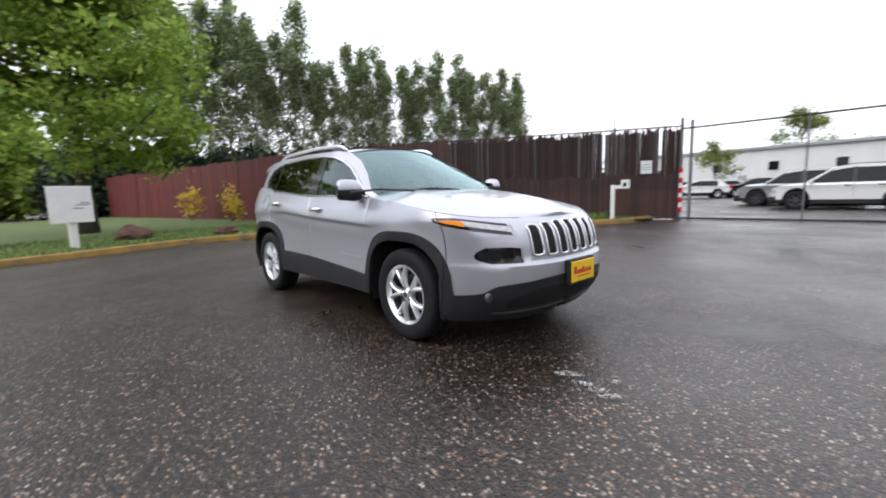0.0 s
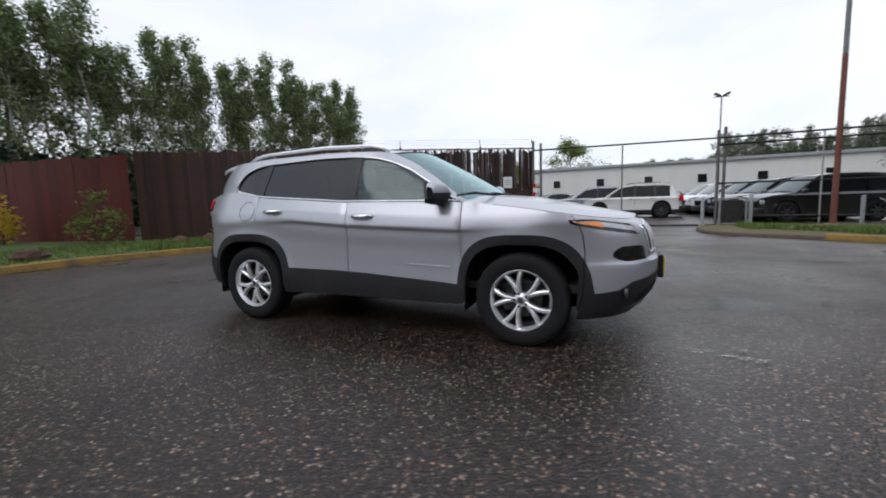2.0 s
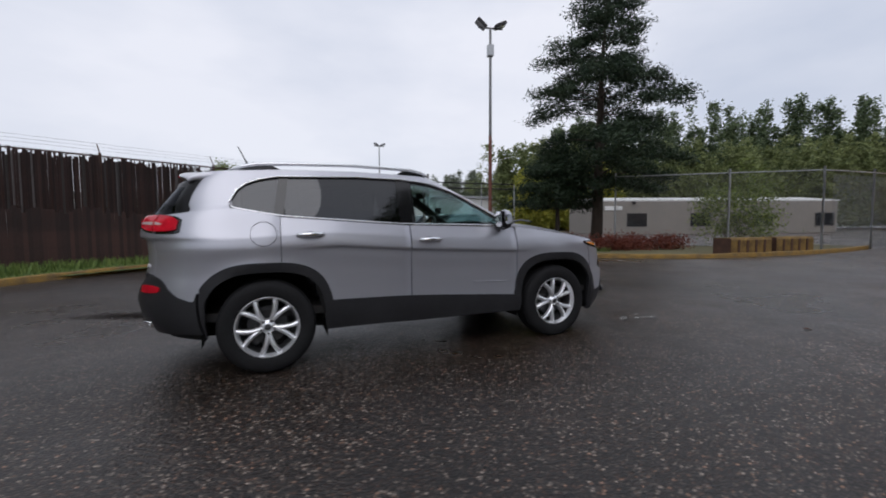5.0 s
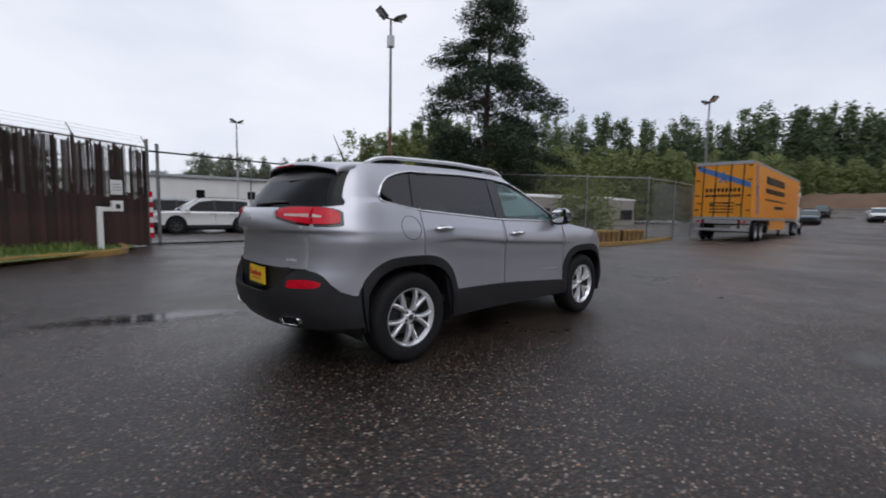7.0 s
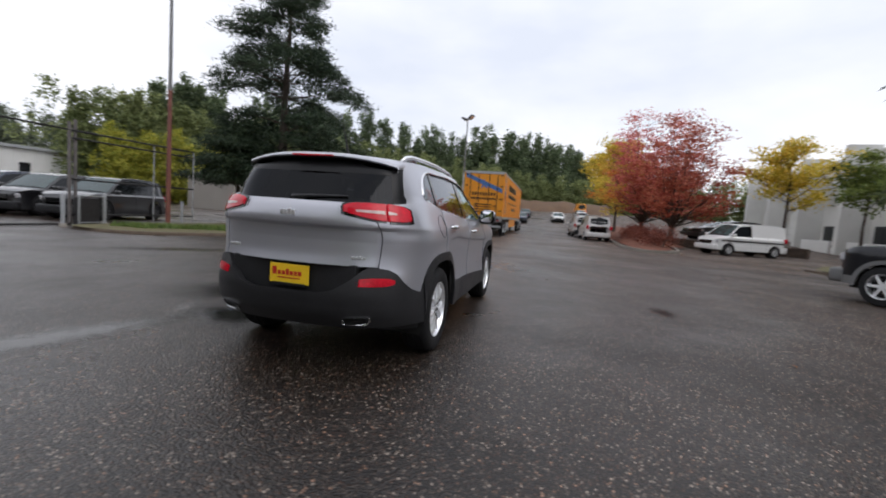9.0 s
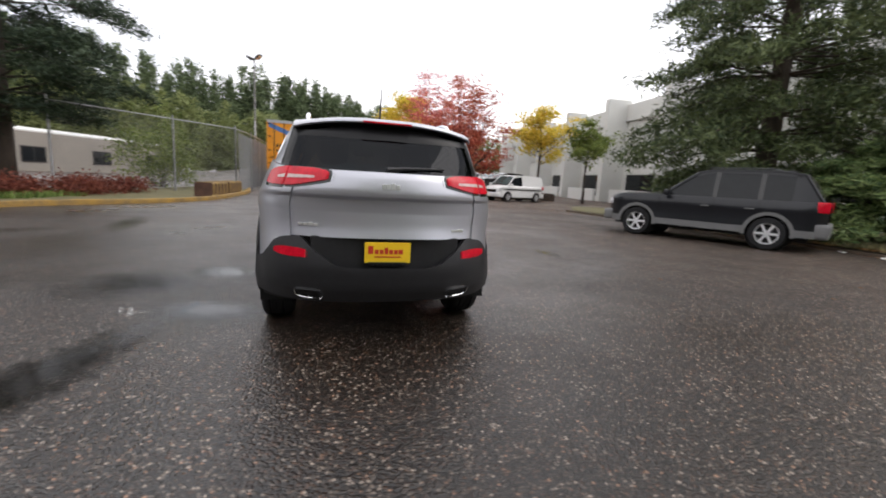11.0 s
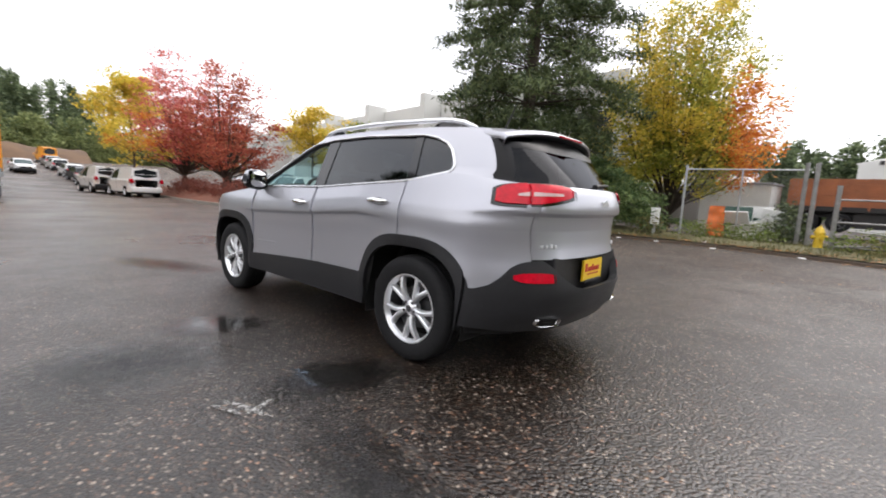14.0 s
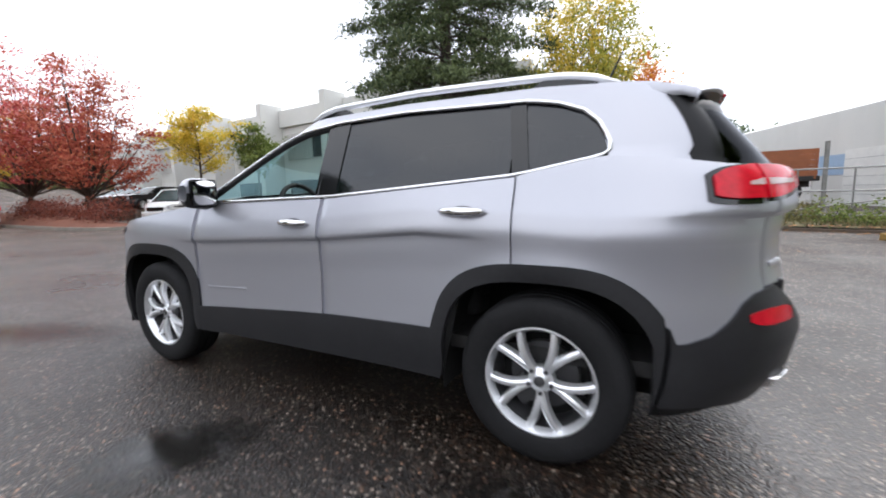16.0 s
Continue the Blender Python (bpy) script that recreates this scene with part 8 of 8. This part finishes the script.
def trailer():
    root = thing("box_trailer", "orange box trailer with blue stripes hitched to a white lorry cab", "trailer", pose(22.3, 1.42, 0, 0, 0, 0.5))
    L, W, z0, z1 = 16.0, 2.6, 1.15, 4.1
    O = M["orange"]
    part("box_body", box(bmesh.new(), 0.06, L, 0, W, z0, z1, 0.02), O, root)
    for s, y in ((0, -0.012), (1, W)):
        for i in range(27):
            x = 0.35 + i * 0.595
            part("side_rib", box(bmesh.new(), x - 0.018, x + 0.018, y, y + 0.012, z0 + 0.12, z1 - 0.1), O, root)
        part("top_rail", box(bmesh.new(), 0, L, y - 0.006, y + 0.02, z1 - 0.10, z1 + 0.01), M["galv"], root)
        part("bottom_rail", box(bmesh.new(), 0, L, y - 0.006, y + 0.02, z0 - 0.02, z0 + 0.12), M["galv"], root)
    for k in range(2):
        d = part("rear_door", box(bmesh.new(), -0.012, 0.06, 0.08 + k * 1.22, 1.295 + k * 1.22, z0 + 0.14, z1 - 0.14, 0.01), O, root)
        for j in range(2):
            y = 0.42 + k * 1.22 + j * 0.55
            part("lock_bar", tube(bmesh.new(), [(-0.04, y, z0 + 0.10), (-0.04, y, z1 - 0.12)], 0.022, 6), M["dark_steel"], d)
            part("lock_handle", box(bmesh.new(), -0.06, -0.03, y - 0.02, y + 0.25, z0 + 0.75 + j * 0.06, z0 + 0.79 + j * 0.06), M["dark_steel"], d)
        for z in (z0 + 0.45, z0 + 1.2, z0 + 2.0, z0 + 2.7):
            part("hinge", box(bmesh.new(), -0.03, 0.0, (0.06 if k == 0 else 2.36), (0.24 if k == 0 else 2.54), z, z + 0.06), M["dark_steel"], d)
    for a, b, c, d_ in ((0, W, z0, z0 + 0.14), (0, W, z1 - 0.14, z1 + 0.02), (0, 0.08, z0, z1), (W - 0.08, W, z0, z1)):
        part("rear_frame", box(bmesh.new(), -0.03, 0.07, a, b, c, d_, 0.008), O if d_ - c > 1 else M["galv"], root)
    # blue sash over the doors and round to the side, with a star
    rows = [[(-0.017, W - 0.1 - (W - 0.2) * f, z1 - 0.25 - 0.95 * f + q) for q in (-0.14, 0.14)] for f in span(0, 1, 12)]
    part("blue_sash", grid_mesh("blue_sash", rows, False), M["blue"], root)
    rows = [[(0.55 + 0.9 * f + q, -0.016, z1 - 0.15 - 2.5 * f) for q in (-0.13, 0.13)] for f in span(0, 1, 12)]
    part("blue_sash", grid_mesh("blue_sash", rows, False), M["blue"], root)
    bm = bmesh.new()
    for k in range(5):
        box(bm, -0.022, -0.018, -0.05, 0.05, 0.0, 0.30, 0, Matrix.Translation((0, 1.30, z1 - 0.80)) @ Matrix.Rotation(k * math.tau / 5, 4, "X"))
    part("star", bm, M["blue"], root)
    bm = bmesh.new()
    for k in range(5):
        box(bm, -0.05, 0.05, -0.022, -0.018, 0.0, 0.34, 0, Matrix.Translation((0.95, 0, z1 - 1.35)) @ Matrix.Rotation(k * math.tau / 5, 4, "Y"))
    part("star", bm, M["blue"], root)
    # lettering as plain bars
    rng = random.Random(2)
    for row, (z, h, x0, x1) in enumerate(((z1 - 0.95, 0.42, 3.2, 9.0), (z1 - 1.45, 0.26, 3.2, 9.4), (z1 - 1.85, 0.07, 3.2, 9.4), (z1 - 2.3, 0.18, 6.0, 9.2))):
        x = x0
        while x < x1:
            w = h * rng.uniform(0.55, 0.85) if h > 0.1 else 1.0
            part("lettering_bar", box(bmesh.new(), x, x + w, -0.0185, -0.0125, z, z + h), M["black"], root)
            x += w + (h * 0.25 if h > 0.1 else 0.0)
    for z, h, n in ((z0 + 1.42, 0.20, 9), (z0 + 1.16, 0.13, 11)):
        for i in range(n):
            y = W - 0.5 - (W - 1.0) * (i + 0.5) / n
            part("lettering_bar", box(bmesh.new(), -0.019, -0.014, y - 0.055, y + 0.055, z, z + h), M["black"], root)
    for i in range(4):
        part("warning_bar", box(bmesh.new(), -0.019, -0.014, 0.75, 1.85, z0 + 0.35 + i * 0.16, z0 + 0.40 + i * 0.16), M["black"], root)
    bmp = part("rear_bumper", box(bmesh.new(), -0.10, 0.0, 0.05, W - 0.05, 0.55, 0.68, 0.015), M["galv"], root)
    for y in (0.5, W - 0.5):
        part("bumper_strut", box(bmesh.new(), -0.06, 0.02, y - 0.05, y + 0.05, 0.6, z0), M["dark_steel"], bmp)
    part("sill_bar", box(bmesh.new(), -0.05, 0.05, 0, W, z0 - 0.22, z0 - 0.02, 0.02), M["galv"], root)
    for y in (0.25, 0.45, W - 0.45, W - 0.25):
        part("tail_light", box(bmesh.new(), -0.065, -0.045, y - 0.06, y + 0.06, z0 - 0.17, z0 - 0.07, 0.01), M["red_lens"], root)
    part("chassis", box(bmesh.new(), 0.2, L - 0.5, 0.75, W - 0.75, 0.85, z0), M["dark_steel"], root)
    for x in (1.6, 2.9):
        for y, s in ((0.14, -1), (W - 0.14, 1)):
            small_wheel(root, x, y, 0.51, s, "galv")
        part("axle", tube(bmesh.new(), [(x, 0.2, 0.51), (x, W - 0.2, 0.51)], 0.06, 8), M["dark_steel"], root)
    part("side_skirt", box(bmesh.new(), 5.0, 10.5, -0.005, 0.02, 0.55, z0 - 0.02), O, root)
    part("landing_leg", box(bmesh.new(), 11.6, 11.75, 0.4, 0.55, 0.05, z0), M["dark_steel"], root)
    # lorry cab
    cab = part("cab", box(bmesh.new(), L + 0.8, L + 2.7, 0.15, W - 0.15, 1.0, 3.4, 0.18), M["white"], root, "white lorry cab", smooth=True, sharp=50)
    part("bonnet", box(bmesh.new(), L + 2.6, L + 4.2, 0.35, W - 0.35, 0.9, 2.0, 0.15), M["white"], cab, smooth=True, sharp=50)
    part("fairing", box(bmesh.new(), L + 0.9, L + 2.2, 0.2, W - 0.2, 3.3, 4.0, 0.2), M["white"], cab, smooth=True, sharp=50)
    for y in (0.135, W - 0.135):
        part("cab_window", box(bmesh.new(), L + 1.9, L + 2.55, y - 0.02, y + 0.02, 2.2, 3.0, 0.01), M["dark_glass"], cab)
    part("fuel_tank", tube(bmesh.new(), [(L + 1.0, 0.3, 0.75), (L + 2.4, 0.3, 0.75)], 0.3, 14), M["galv"], root)
    for x in (L - 0.9, L + 0.4, L + 3.5):
        for y, s in ((0.16, -1), (W - 0.16, 1)):
            small_wheel(root, x, y, 0.51, s, "galv")


trailer()


# ---------------------------------------------------------------- small fixed things
def hydrant(x, y):
    root = thing("fire_hydrant", "yellow painted fire hydrant on the verge", "hydrant", pose(x, y, 0.13, 0, 0, 25))
    bm = bmesh.new()
    lathe(bm, [(0.0, 0.0), (0.16, 0.0), (0.16, 0.04), (0.115, 0.05), (0.11, 0.12), (0.105, 0.42), (0.125, 0.43), (0.125, 0.47)], 20)
    part("barrel", bm, M["hydrant"], root, smooth=True, sharp=40)
    bm = bmesh.new()
    lathe(bm, [(0.135, 0.47), (0.135, 0.50), (0.115, 0.52), (0.10, 0.58), (0.06, 0.635), (0.03, 0.65), (0.03, 0.70), (0.0, 0.70)], 20)
    part("bonnet", bm, M["hydrant"], root, smooth=True, sharp=40)
    for k, (r, l) in enumerate(((0.055, 0.19), (0.055, 0.19), (0.075, 0.21))):
        a = (0, math.pi, math.pi / 2)[k]
        bm = bmesh.new()
        d = Vector((math.cos(a), math.sin(a), 0))
        tube(bm, [d * 0.06 + Vector((0, 0, 0.36)), d * (l - 0.05) + Vector((0, 0, 0.36)), d * (l - 0.049) + Vector((0, 0, 0.36)), d * l + Vector((0, 0, 0.36))], [r * 0.8, r * 0.8, r, r], 12)
        part("outlet_cap", bm, M["hydrant"], root, smooth=True, sharp=40)


hydrant(-3.6, -13.4)


def notice_board():
    root = thing("notice_board", "white board on a white post at the lawn's edge", "sign", pose(-9.4, -2.5, 0.08, 0, 0, 108))
    part("post", box(bmesh.new(), -0.075, 0.075, -0.06, 0.06, -0.05, 0.80, 0.01), M["white"], root)
    b = part("board", box(bmesh.new(), -0.42, 0.42, -0.12, -0.06, 0.62, 1.45, 0.01), M["white"], root)
    part("frame", box(bmesh.new(), -0.44, 0.44, -0.115, -0.075, 1.45, 1.48, 0.008), M["white"], b)
    for x, z, w in ((0.08, 1.02, 0.28), (0.18, 1.07, 0.17), (0.02, 0.94, 0.2)):
        part("faded_mark", box(bmesh.new(), x, x + w, -0.1225, -0.1195, z, z + 0.035), M["roof"], b)


notice_board()


def lidded_bin():
    root = thing("litter_bin", "dark green litter bin beside the notice board", "bin", pose(-11.6, -4.2, 0.1))
    bm = bmesh.new()
    lathe(bm, [(0.0, 0), (0.24, 0), (0.29, 0.85), (0.30, 0.9), (0.0, 0.9)], 20)
    part("drum", bm, M["bin"], root, smooth=True, sharp=40)
    bm = bmesh.new()
    lathe(bm, [(0.32, 0.9), (0.32, 0.95), (0.20, 1.12), (0.0, 1.16)], 20)
    part("lid", bm, M["bin"], root, smooth=True, sharp=40)


lidded_bin()


def rock(x, y, s, seed, label):
    bm = bmesh.new()
    bmesh.ops.create_icosphere(bm, subdivisions=3, radius=1.0)
    for v in bm.verts:
        n = v.co.normalized()
        v.co = n * (1 + 0.35 * noise.noise(n * 1.5 + Vector((seed, 0, 0))) + 0.12 * noise.noise(n * 4 + Vector((0, seed, 0))))
        v.co.x *= s * 1.3
        v.co.y *= s
        v.co.z *= s * 0.75
    o = part("rock", bm, M["rust"], None, smooth=True, sharp=35)
    o.matrix_world = pose(x, y, 0.1 + s * 0.35, 0, 0, seed * 40)
    return tagged(o, label, "rock", "rocks on the lawn")


for i, (x, y, s) in enumerate(((-10.9, -1.2, 0.36), (-10.0, 1.0, 0.24), (-9.7, 4.3, 0.22), (-9.2, 4.9, 0.25))):
    rock(x, y, s, i + 1.3, "weathered dark boulder at the lawn's edge")


def barrier(x, y, turn):
    root = thing("concrete_barrier", "concrete barrier block with flaking yellow paint and rust", "barrier", pose(x, y, 0, 0, 0, turn), "barriers by the fence")
    bm = bmesh.new()
    rows = [[(x_, yy, z) for yy, z in ((-0.32, 0.0), (-0.32, 0.55), (-0.27, 0.62), (0.27, 0.62), (0.32, 0.55), (0.32, 0.0))] for x_ in (-0.95, -0.9, 0.9, 0.95)]
    bm.free()
    part("block", grid_mesh("block", rows, True, 35), M["rusty_yellow"], root)
    for x_ in (-0.955, 0.955):
        part("end_face", box(bmesh.new(), x_ - 0.004, x_ + 0.004, -0.31, 0.31, 0.0, 0.6), M["rust"], root)
    for x_ in (-0.6, -0.2, 0.2, 0.6):
        part("rust_rib", box(bmesh.new(), x_ - 0.05, x_ + 0.05, -0.335, -0.318, 0.02, 0.56), M["rust"], root)


for i in range(2):
    barrier(13.6 + i * 2.2, 4.9 - 0.12 * i, -4)


def yard_scrap():
    n = thing("orange_net", "orange plastic barrier net hung on the fence", "net", pose(-0.9, -14.3, 0.2))
    for nm, off, x0, x1, z0, z1 in (("net_sheet", 0.0, -0.24, 0.24, 0.05, 1.05), ("net_fold", -0.10, -0.27, 0.26, 0.0, 0.42)):
        rows = [[(x + 0.05 * noise.noise((x * 3, z * 4, 1 + off)), off + 0.10 * noise.noise((x * 5, z * 5, 3.3)) + dy, z + 0.03 * noise.noise((x * 7, 0, z * 3))) for z in span(z0, z1, 16)] for dy in (0.0,) for x in span(x0, x1, 10)]
        back = [[(x, y + 0.018, z) for x, y, z in r] for r in rows]
        part(nm, grid_mesh(nm, rows + back[::-1] + [rows[0]], True, 50), M["orange_plastic"], n)
    b = thing("scrap_pile", "heap of white and green scrap panels behind the fence", "scrap", pose(-1.9, -15.3, 0.1))
    rng = random.Random(4)
    for i in range(12):
        part("panel", box(bmesh.new(), -0.5, 0.5, -0.03, 0.03, 0, 0.5, 0.01, pose(rng.uniform(-0.7, 0.7), rng.uniform(-0.3, 0.4), rng.uniform(0, 0.75), rng.uniform(-50, 20), rng.uniform(-20, 20), rng.uniform(-25, 25))), M["white"] if i % 3 else M["bin"], b)
    for x, y, h in ((-3.1, -14.4, 2.6), (-3.35, -14.3, 2.6), (-3.85, -12.75, 1.85), (-5.9, -13.9, 2.3)):
        p = thing("steel_post", "galvanised steel post at the yard entrance", "post", pose(x, y, 0.05), "posts at the yard entrance")
        part("pipe", tube(bmesh.new(), [(0, 0, -0.1), (0, 0, h)], 0.06, 10), M["old_galv"], p)
        part("cap", tube(bmesh.new(), [(0, 0, h), (0, 0, h + 0.03)], 0.065, 10), M["old_galv"], p)
    g = thing("yard_gate", "open pipe gate with a slanting brace at the yard entrance", "gate", pose(-3.85, -12.75, 0, 0, 0, -10))
    for z in (0.95, 1.55):
        part("rail", tube(bmesh.new(), [(0, 0, z), (-4.6, 0, z)], 0.024, 6), M["old_galv"], g)
    part("brace", tube(bmesh.new(), [(0, 0.03, 0.25), (-4.6, 0.03, 1.0)], 0.022, 6), M["old_galv"], g)
    part("rail", tube(bmesh.new(), [(0, 0, 0.30), (-4.6, 0, 0.30)], 0.022, 6), M["old_galv"], g)
    for x in (-0.02, -1.15, -2.3, -3.45, -4.6):
        part("upright", tube(bmesh.new(), [(x, 0, 0.2), (x, 0, 1.55 if x < -1 else 1.3)], 0.022, 6), M["old_galv"], g)
    c = thing("storage_box", "pale grey sheet-metal storage box behind the yard fence", "container", pose(-0.3, -25.5, 0, 0, 0, 172))
    part("body", box(bmesh.new(), -1.6, 1.6, -1.1, 1.1, 0.0, 2.5, 0.02), M["white_wall"], c)
    part("lid", box(bmesh.new(), -1.68, 1.68, -1.18, 1.18, 2.5, 2.6, 0.02), M["roof"], c)
    for x in span(-1.4, 1.4, 7):
        part("rib", box(bmesh.new(), x - 0.03, x + 0.03, 1.1, 1.13, 0.1, 2.45), M["white_wall"], c)


yard_scrap()


def brown_trailer():
    root = thing("flatbed_trailer", "long trailer with weathered brown timber sides in the yard", "trailer", pose(-3.1, -26.6, 0.30, 0, 0, 175))
    for i in range(5):
        part("side_board", box(bmesh.new(), -0.6, 5.4, -1.2, -1.15, 1.25 + i * 0.27, 1.51 + i * 0.27, 0.008), M["brown_board"], root)
        part("side_board", box(bmesh.new(), -0.6, 5.4, 1.15, 1.2, 1.25 + i * 0.27, 1.51 + i * 0.27, 0.008), M["brown_board"], root)
        part("end_board", box(bmesh.new(), -0.65, -0.6, -1.2, 1.2, 1.25 + i * 0.27, 1.51 + i * 0.27, 0.008), M["brown_board"], root)
    for x in span(-0.5, 5.3, 6):
        part("stake", box(bmesh.new(), x - 0.04, x + 0.04, 1.2, 1.25, 1.1, 2.6), M["brown_board"], root)
        part("stake", box(bmesh.new(), x - 0.04, x + 0.04, -1.25, -1.2, 1.1, 2.6), M["brown_board"], root)
    part("deck", box(bmesh.new(), -0.7, 5.5, -1.2, 1.2, 1.0, 1.25, 0.02), M["dark_steel"], root)
    part("chassis", box(bmesh.new(), -0.9, 5.2, -0.5, 0.5, 0.7, 1.0), M["dark_steel"], root)
    # Dark boxes added to keep the space under the deck dark.
    for x0, x1 in ((1.9, 3.9), (-0.65, -0.3)):
        part("side_guard", box(bmesh.new(), x0, x1, -1.0, 1.0, 0.25, 0.99, 0.02), M["dark_steel"], root)
    for x in (0.2, 1.4, 4.4):
        for y, s in ((-1.05, -1), (1.05, 1)):
            small_wheel(root, x, y, 0.48, s, "alloy_dark")
    for x, y in ((3.2, 1.0),):
        part("tool_box", box(bmesh.new(), x - 0.6, x + 0.6, 0.8, 1.15, 0.5, 1.0, 0.02), M["plastic"], root)


brown_trailer()


def gabled_shed(name, label, x, y, turn, L, D, h, ridge, wall_m, stripe=False):
    root = thing(name, label, "building", pose(x, y, 0, 0, 0, turn))
    rows = [[(0, 0, -0.1), (0, 0, h), (0, D / 2, ridge), (0, D, h), (0, D, -0.1)], [(L, 0, -0.1), (L, 0, h), (L, D / 2, ridge), (L, D, h), (L, D, -0.1)]]
    bm = bmesh.new()
    a = [bm.verts.new(p) for p in rows[0]]
    b = [bm.verts.new(p) for p in rows[1]]
    bm.faces.new(a[::-1])
    bm.faces.new(b)
    for i in (0, 3):
        bm.faces.new((a[i], a[i + 1], b[i + 1], b[i]))
    w = part("wall", bm, wall_m, root)
    for i in (1, 2):
        p, q = Vector(rows[0][i]), Vector(rows[0][i + 1])
        bm = bmesh.new()
        vs = [bm.verts.new(v) for v in ((-0.3, p.y, p.z), (-0.3, q.y, q.z), (L + 0.3, q.y, q.z), (L + 0.3, p.y, p.z), (-0.3, p.y, p.z + 0.12), (-0.3, q.y, q.z + 0.12), (L + 0.3, q.y, q.z + 0.12), (L + 0.3, p.y, p.z + 0.12))]
        for f in ((0, 1, 2, 3), (4, 7, 6, 5), (0, 4, 5, 1), (1, 5, 6, 2), (2, 6, 7, 3), (3, 7, 4, 0)):
            bm.faces.new([vs[k] for k in f])
        part("roof", bm, M["white_wall"], root)
    if stripe:
        part("blue_stripe", box(bmesh.new(), 0.0, L, -0.03, -0.003, h - 3.3, h - 2.2), M["pale_blue"], root)
        for i in range(4):
            d = part("roller_door", box(bmesh.new(), 2 + i * 6, 5.6 + i * 6, -0.05, -0.004, 0, 2.9), M["white"], root)
            for k in range(6):
                part("slat", box(bmesh.new(), 2 + i * 6, 5.6 + i * 6, -0.06, -0.05, 0.1 + k * 0.46, 0.12 + k * 0.46), M["roof"], d)
    part("wall_lamp", box(bmesh.new(), 3.0, 3.3, -0.15, 0.0, h - 0.25, h, 0.02), M["dark_steel"], root)
    return root


gabled_shed("white_shed", "large white metal shed with a blue band", -5.6, -41.0, 109, 26, 18, 4.9, 7.2, M["white_wall"], True)
gabled_shed("storage_shed", "low pale storage shed behind the yard fence", 16.0, -30.0, 180, 16, 8, 2.6, 3.6, M["drab_wall"])
ws_ = gabled_shed("beige_workshop", "long beige workshop behind the planted corner", 28.8, 27.5, -20, 24, 9, 3.2, 3.7, M["beige_wall"])
for i in range(4):
    x = 2.5 + i * 6.4
    win = part("window", box(bmesh.new(), x, x + 2.0, -0.06, 0.02, 0.75, 2.05, 0.01), M["dark_steel"], ws_)
    part("pane", box(bmesh.new(), x + 0.1, x + 0.96, -0.075, -0.055, 0.85, 1.95), M["dark_glass"], win)
    part("pane", box(bmesh.new(), x + 1.04, x + 1.9, -0.075, -0.055, 0.85, 1.95), M["dark_glass"], win)
part("sign_board", box(bmesh.new(), 0.3, 2.0, -0.07, -0.003, 2.35, 2.75, 0.01), M["white"], ws_)


def earth_bank():
    """Low brown bank that closes the end of the road."""
    rows = []
    for i in range(29):
        y = 14 - 28 * i / 28
        h = 2.0 + 0.6 * noise.noise((i * 0.3, 0.2, 0.7))
        rows.append([(x + (2.5 * noise.noise((i * 0.2, 3, 0)) if x < 97 else 0), y, climb(x, y) + up) for x, up in ((96, -0.2), (98, h * 0.45), (101, h), (108, h + 0.3), (116, -0.2))])
    tagged(part("earth_bank", grid_mesh("earth_bank", rows, sharp=None), M["earth_bank"]), "low bank of bare brown earth closing the road", "bank", kind="structure")


M["earth_bank"] = mat("brown_earth", (0.085, 0.052, 0.033), 0.9, color2=(0.17, 0.10, 0.055), scale=0.4, bump=0.4, bump_scale=3)
earth_bank()


def meter_box():
    root = thing("meter_box", "small white utility box on a short post by the juniper", "utility box", pose(0.75, -13.2, 0.1, 0, 0, 195))
    part("post", box(bmesh.new(), -0.05, 0.05, -0.04, 0.04, -0.05, 0.45, 0.006), M["galv"], root)
    part("case", box(bmesh.new(), -0.14, 0.14, -0.09, 0.09, 0.40, 0.98, 0.015), M["white"], root)
    part("dial", box(bmesh.new(), -0.05, 0.05, 0.088, 0.096, 0.72, 0.84, 0.003), M["dark_steel"], root)


meter_box()


def litter():
    """Crumpled scraps of white paper and plastic along the kerb."""
    for k, (x, y) in enumerate(((2.34, -11.85), (1.45, -11.8), (1.65, -12.45), (-1.35, -11.3), (-1.0, -12.15), (-2.35, -12.1), (0.3, -11.9), (-3.3, -11.1), (16.2, 6.6), (16.9, 6.9))):
        rng = random.Random(200 + k)
        bm = bmesh.new()
        bmesh.ops.create_icosphere(bm, subdivisions=2, radius=1.0)
        for v in bm.verts:
            n = v.co.normalized()
            f = 1 + 0.5 * noise.noise(n * 2.2 + Vector((k, 0, 0)))
            v.co = Vector((n.x * 0.085 * f, n.y * 0.055 * f, n.z * 0.022 * f))
        o = tagged(part("litter", bm, M["white"], None), "crumpled scrap of white paper on the ground", "litter", group="litter along the kerb")
        o.matrix_world = pose(x, y, 0.014 if y > -11.95 else 0.115, 0, 0, rng.uniform(0, 360))


litter()
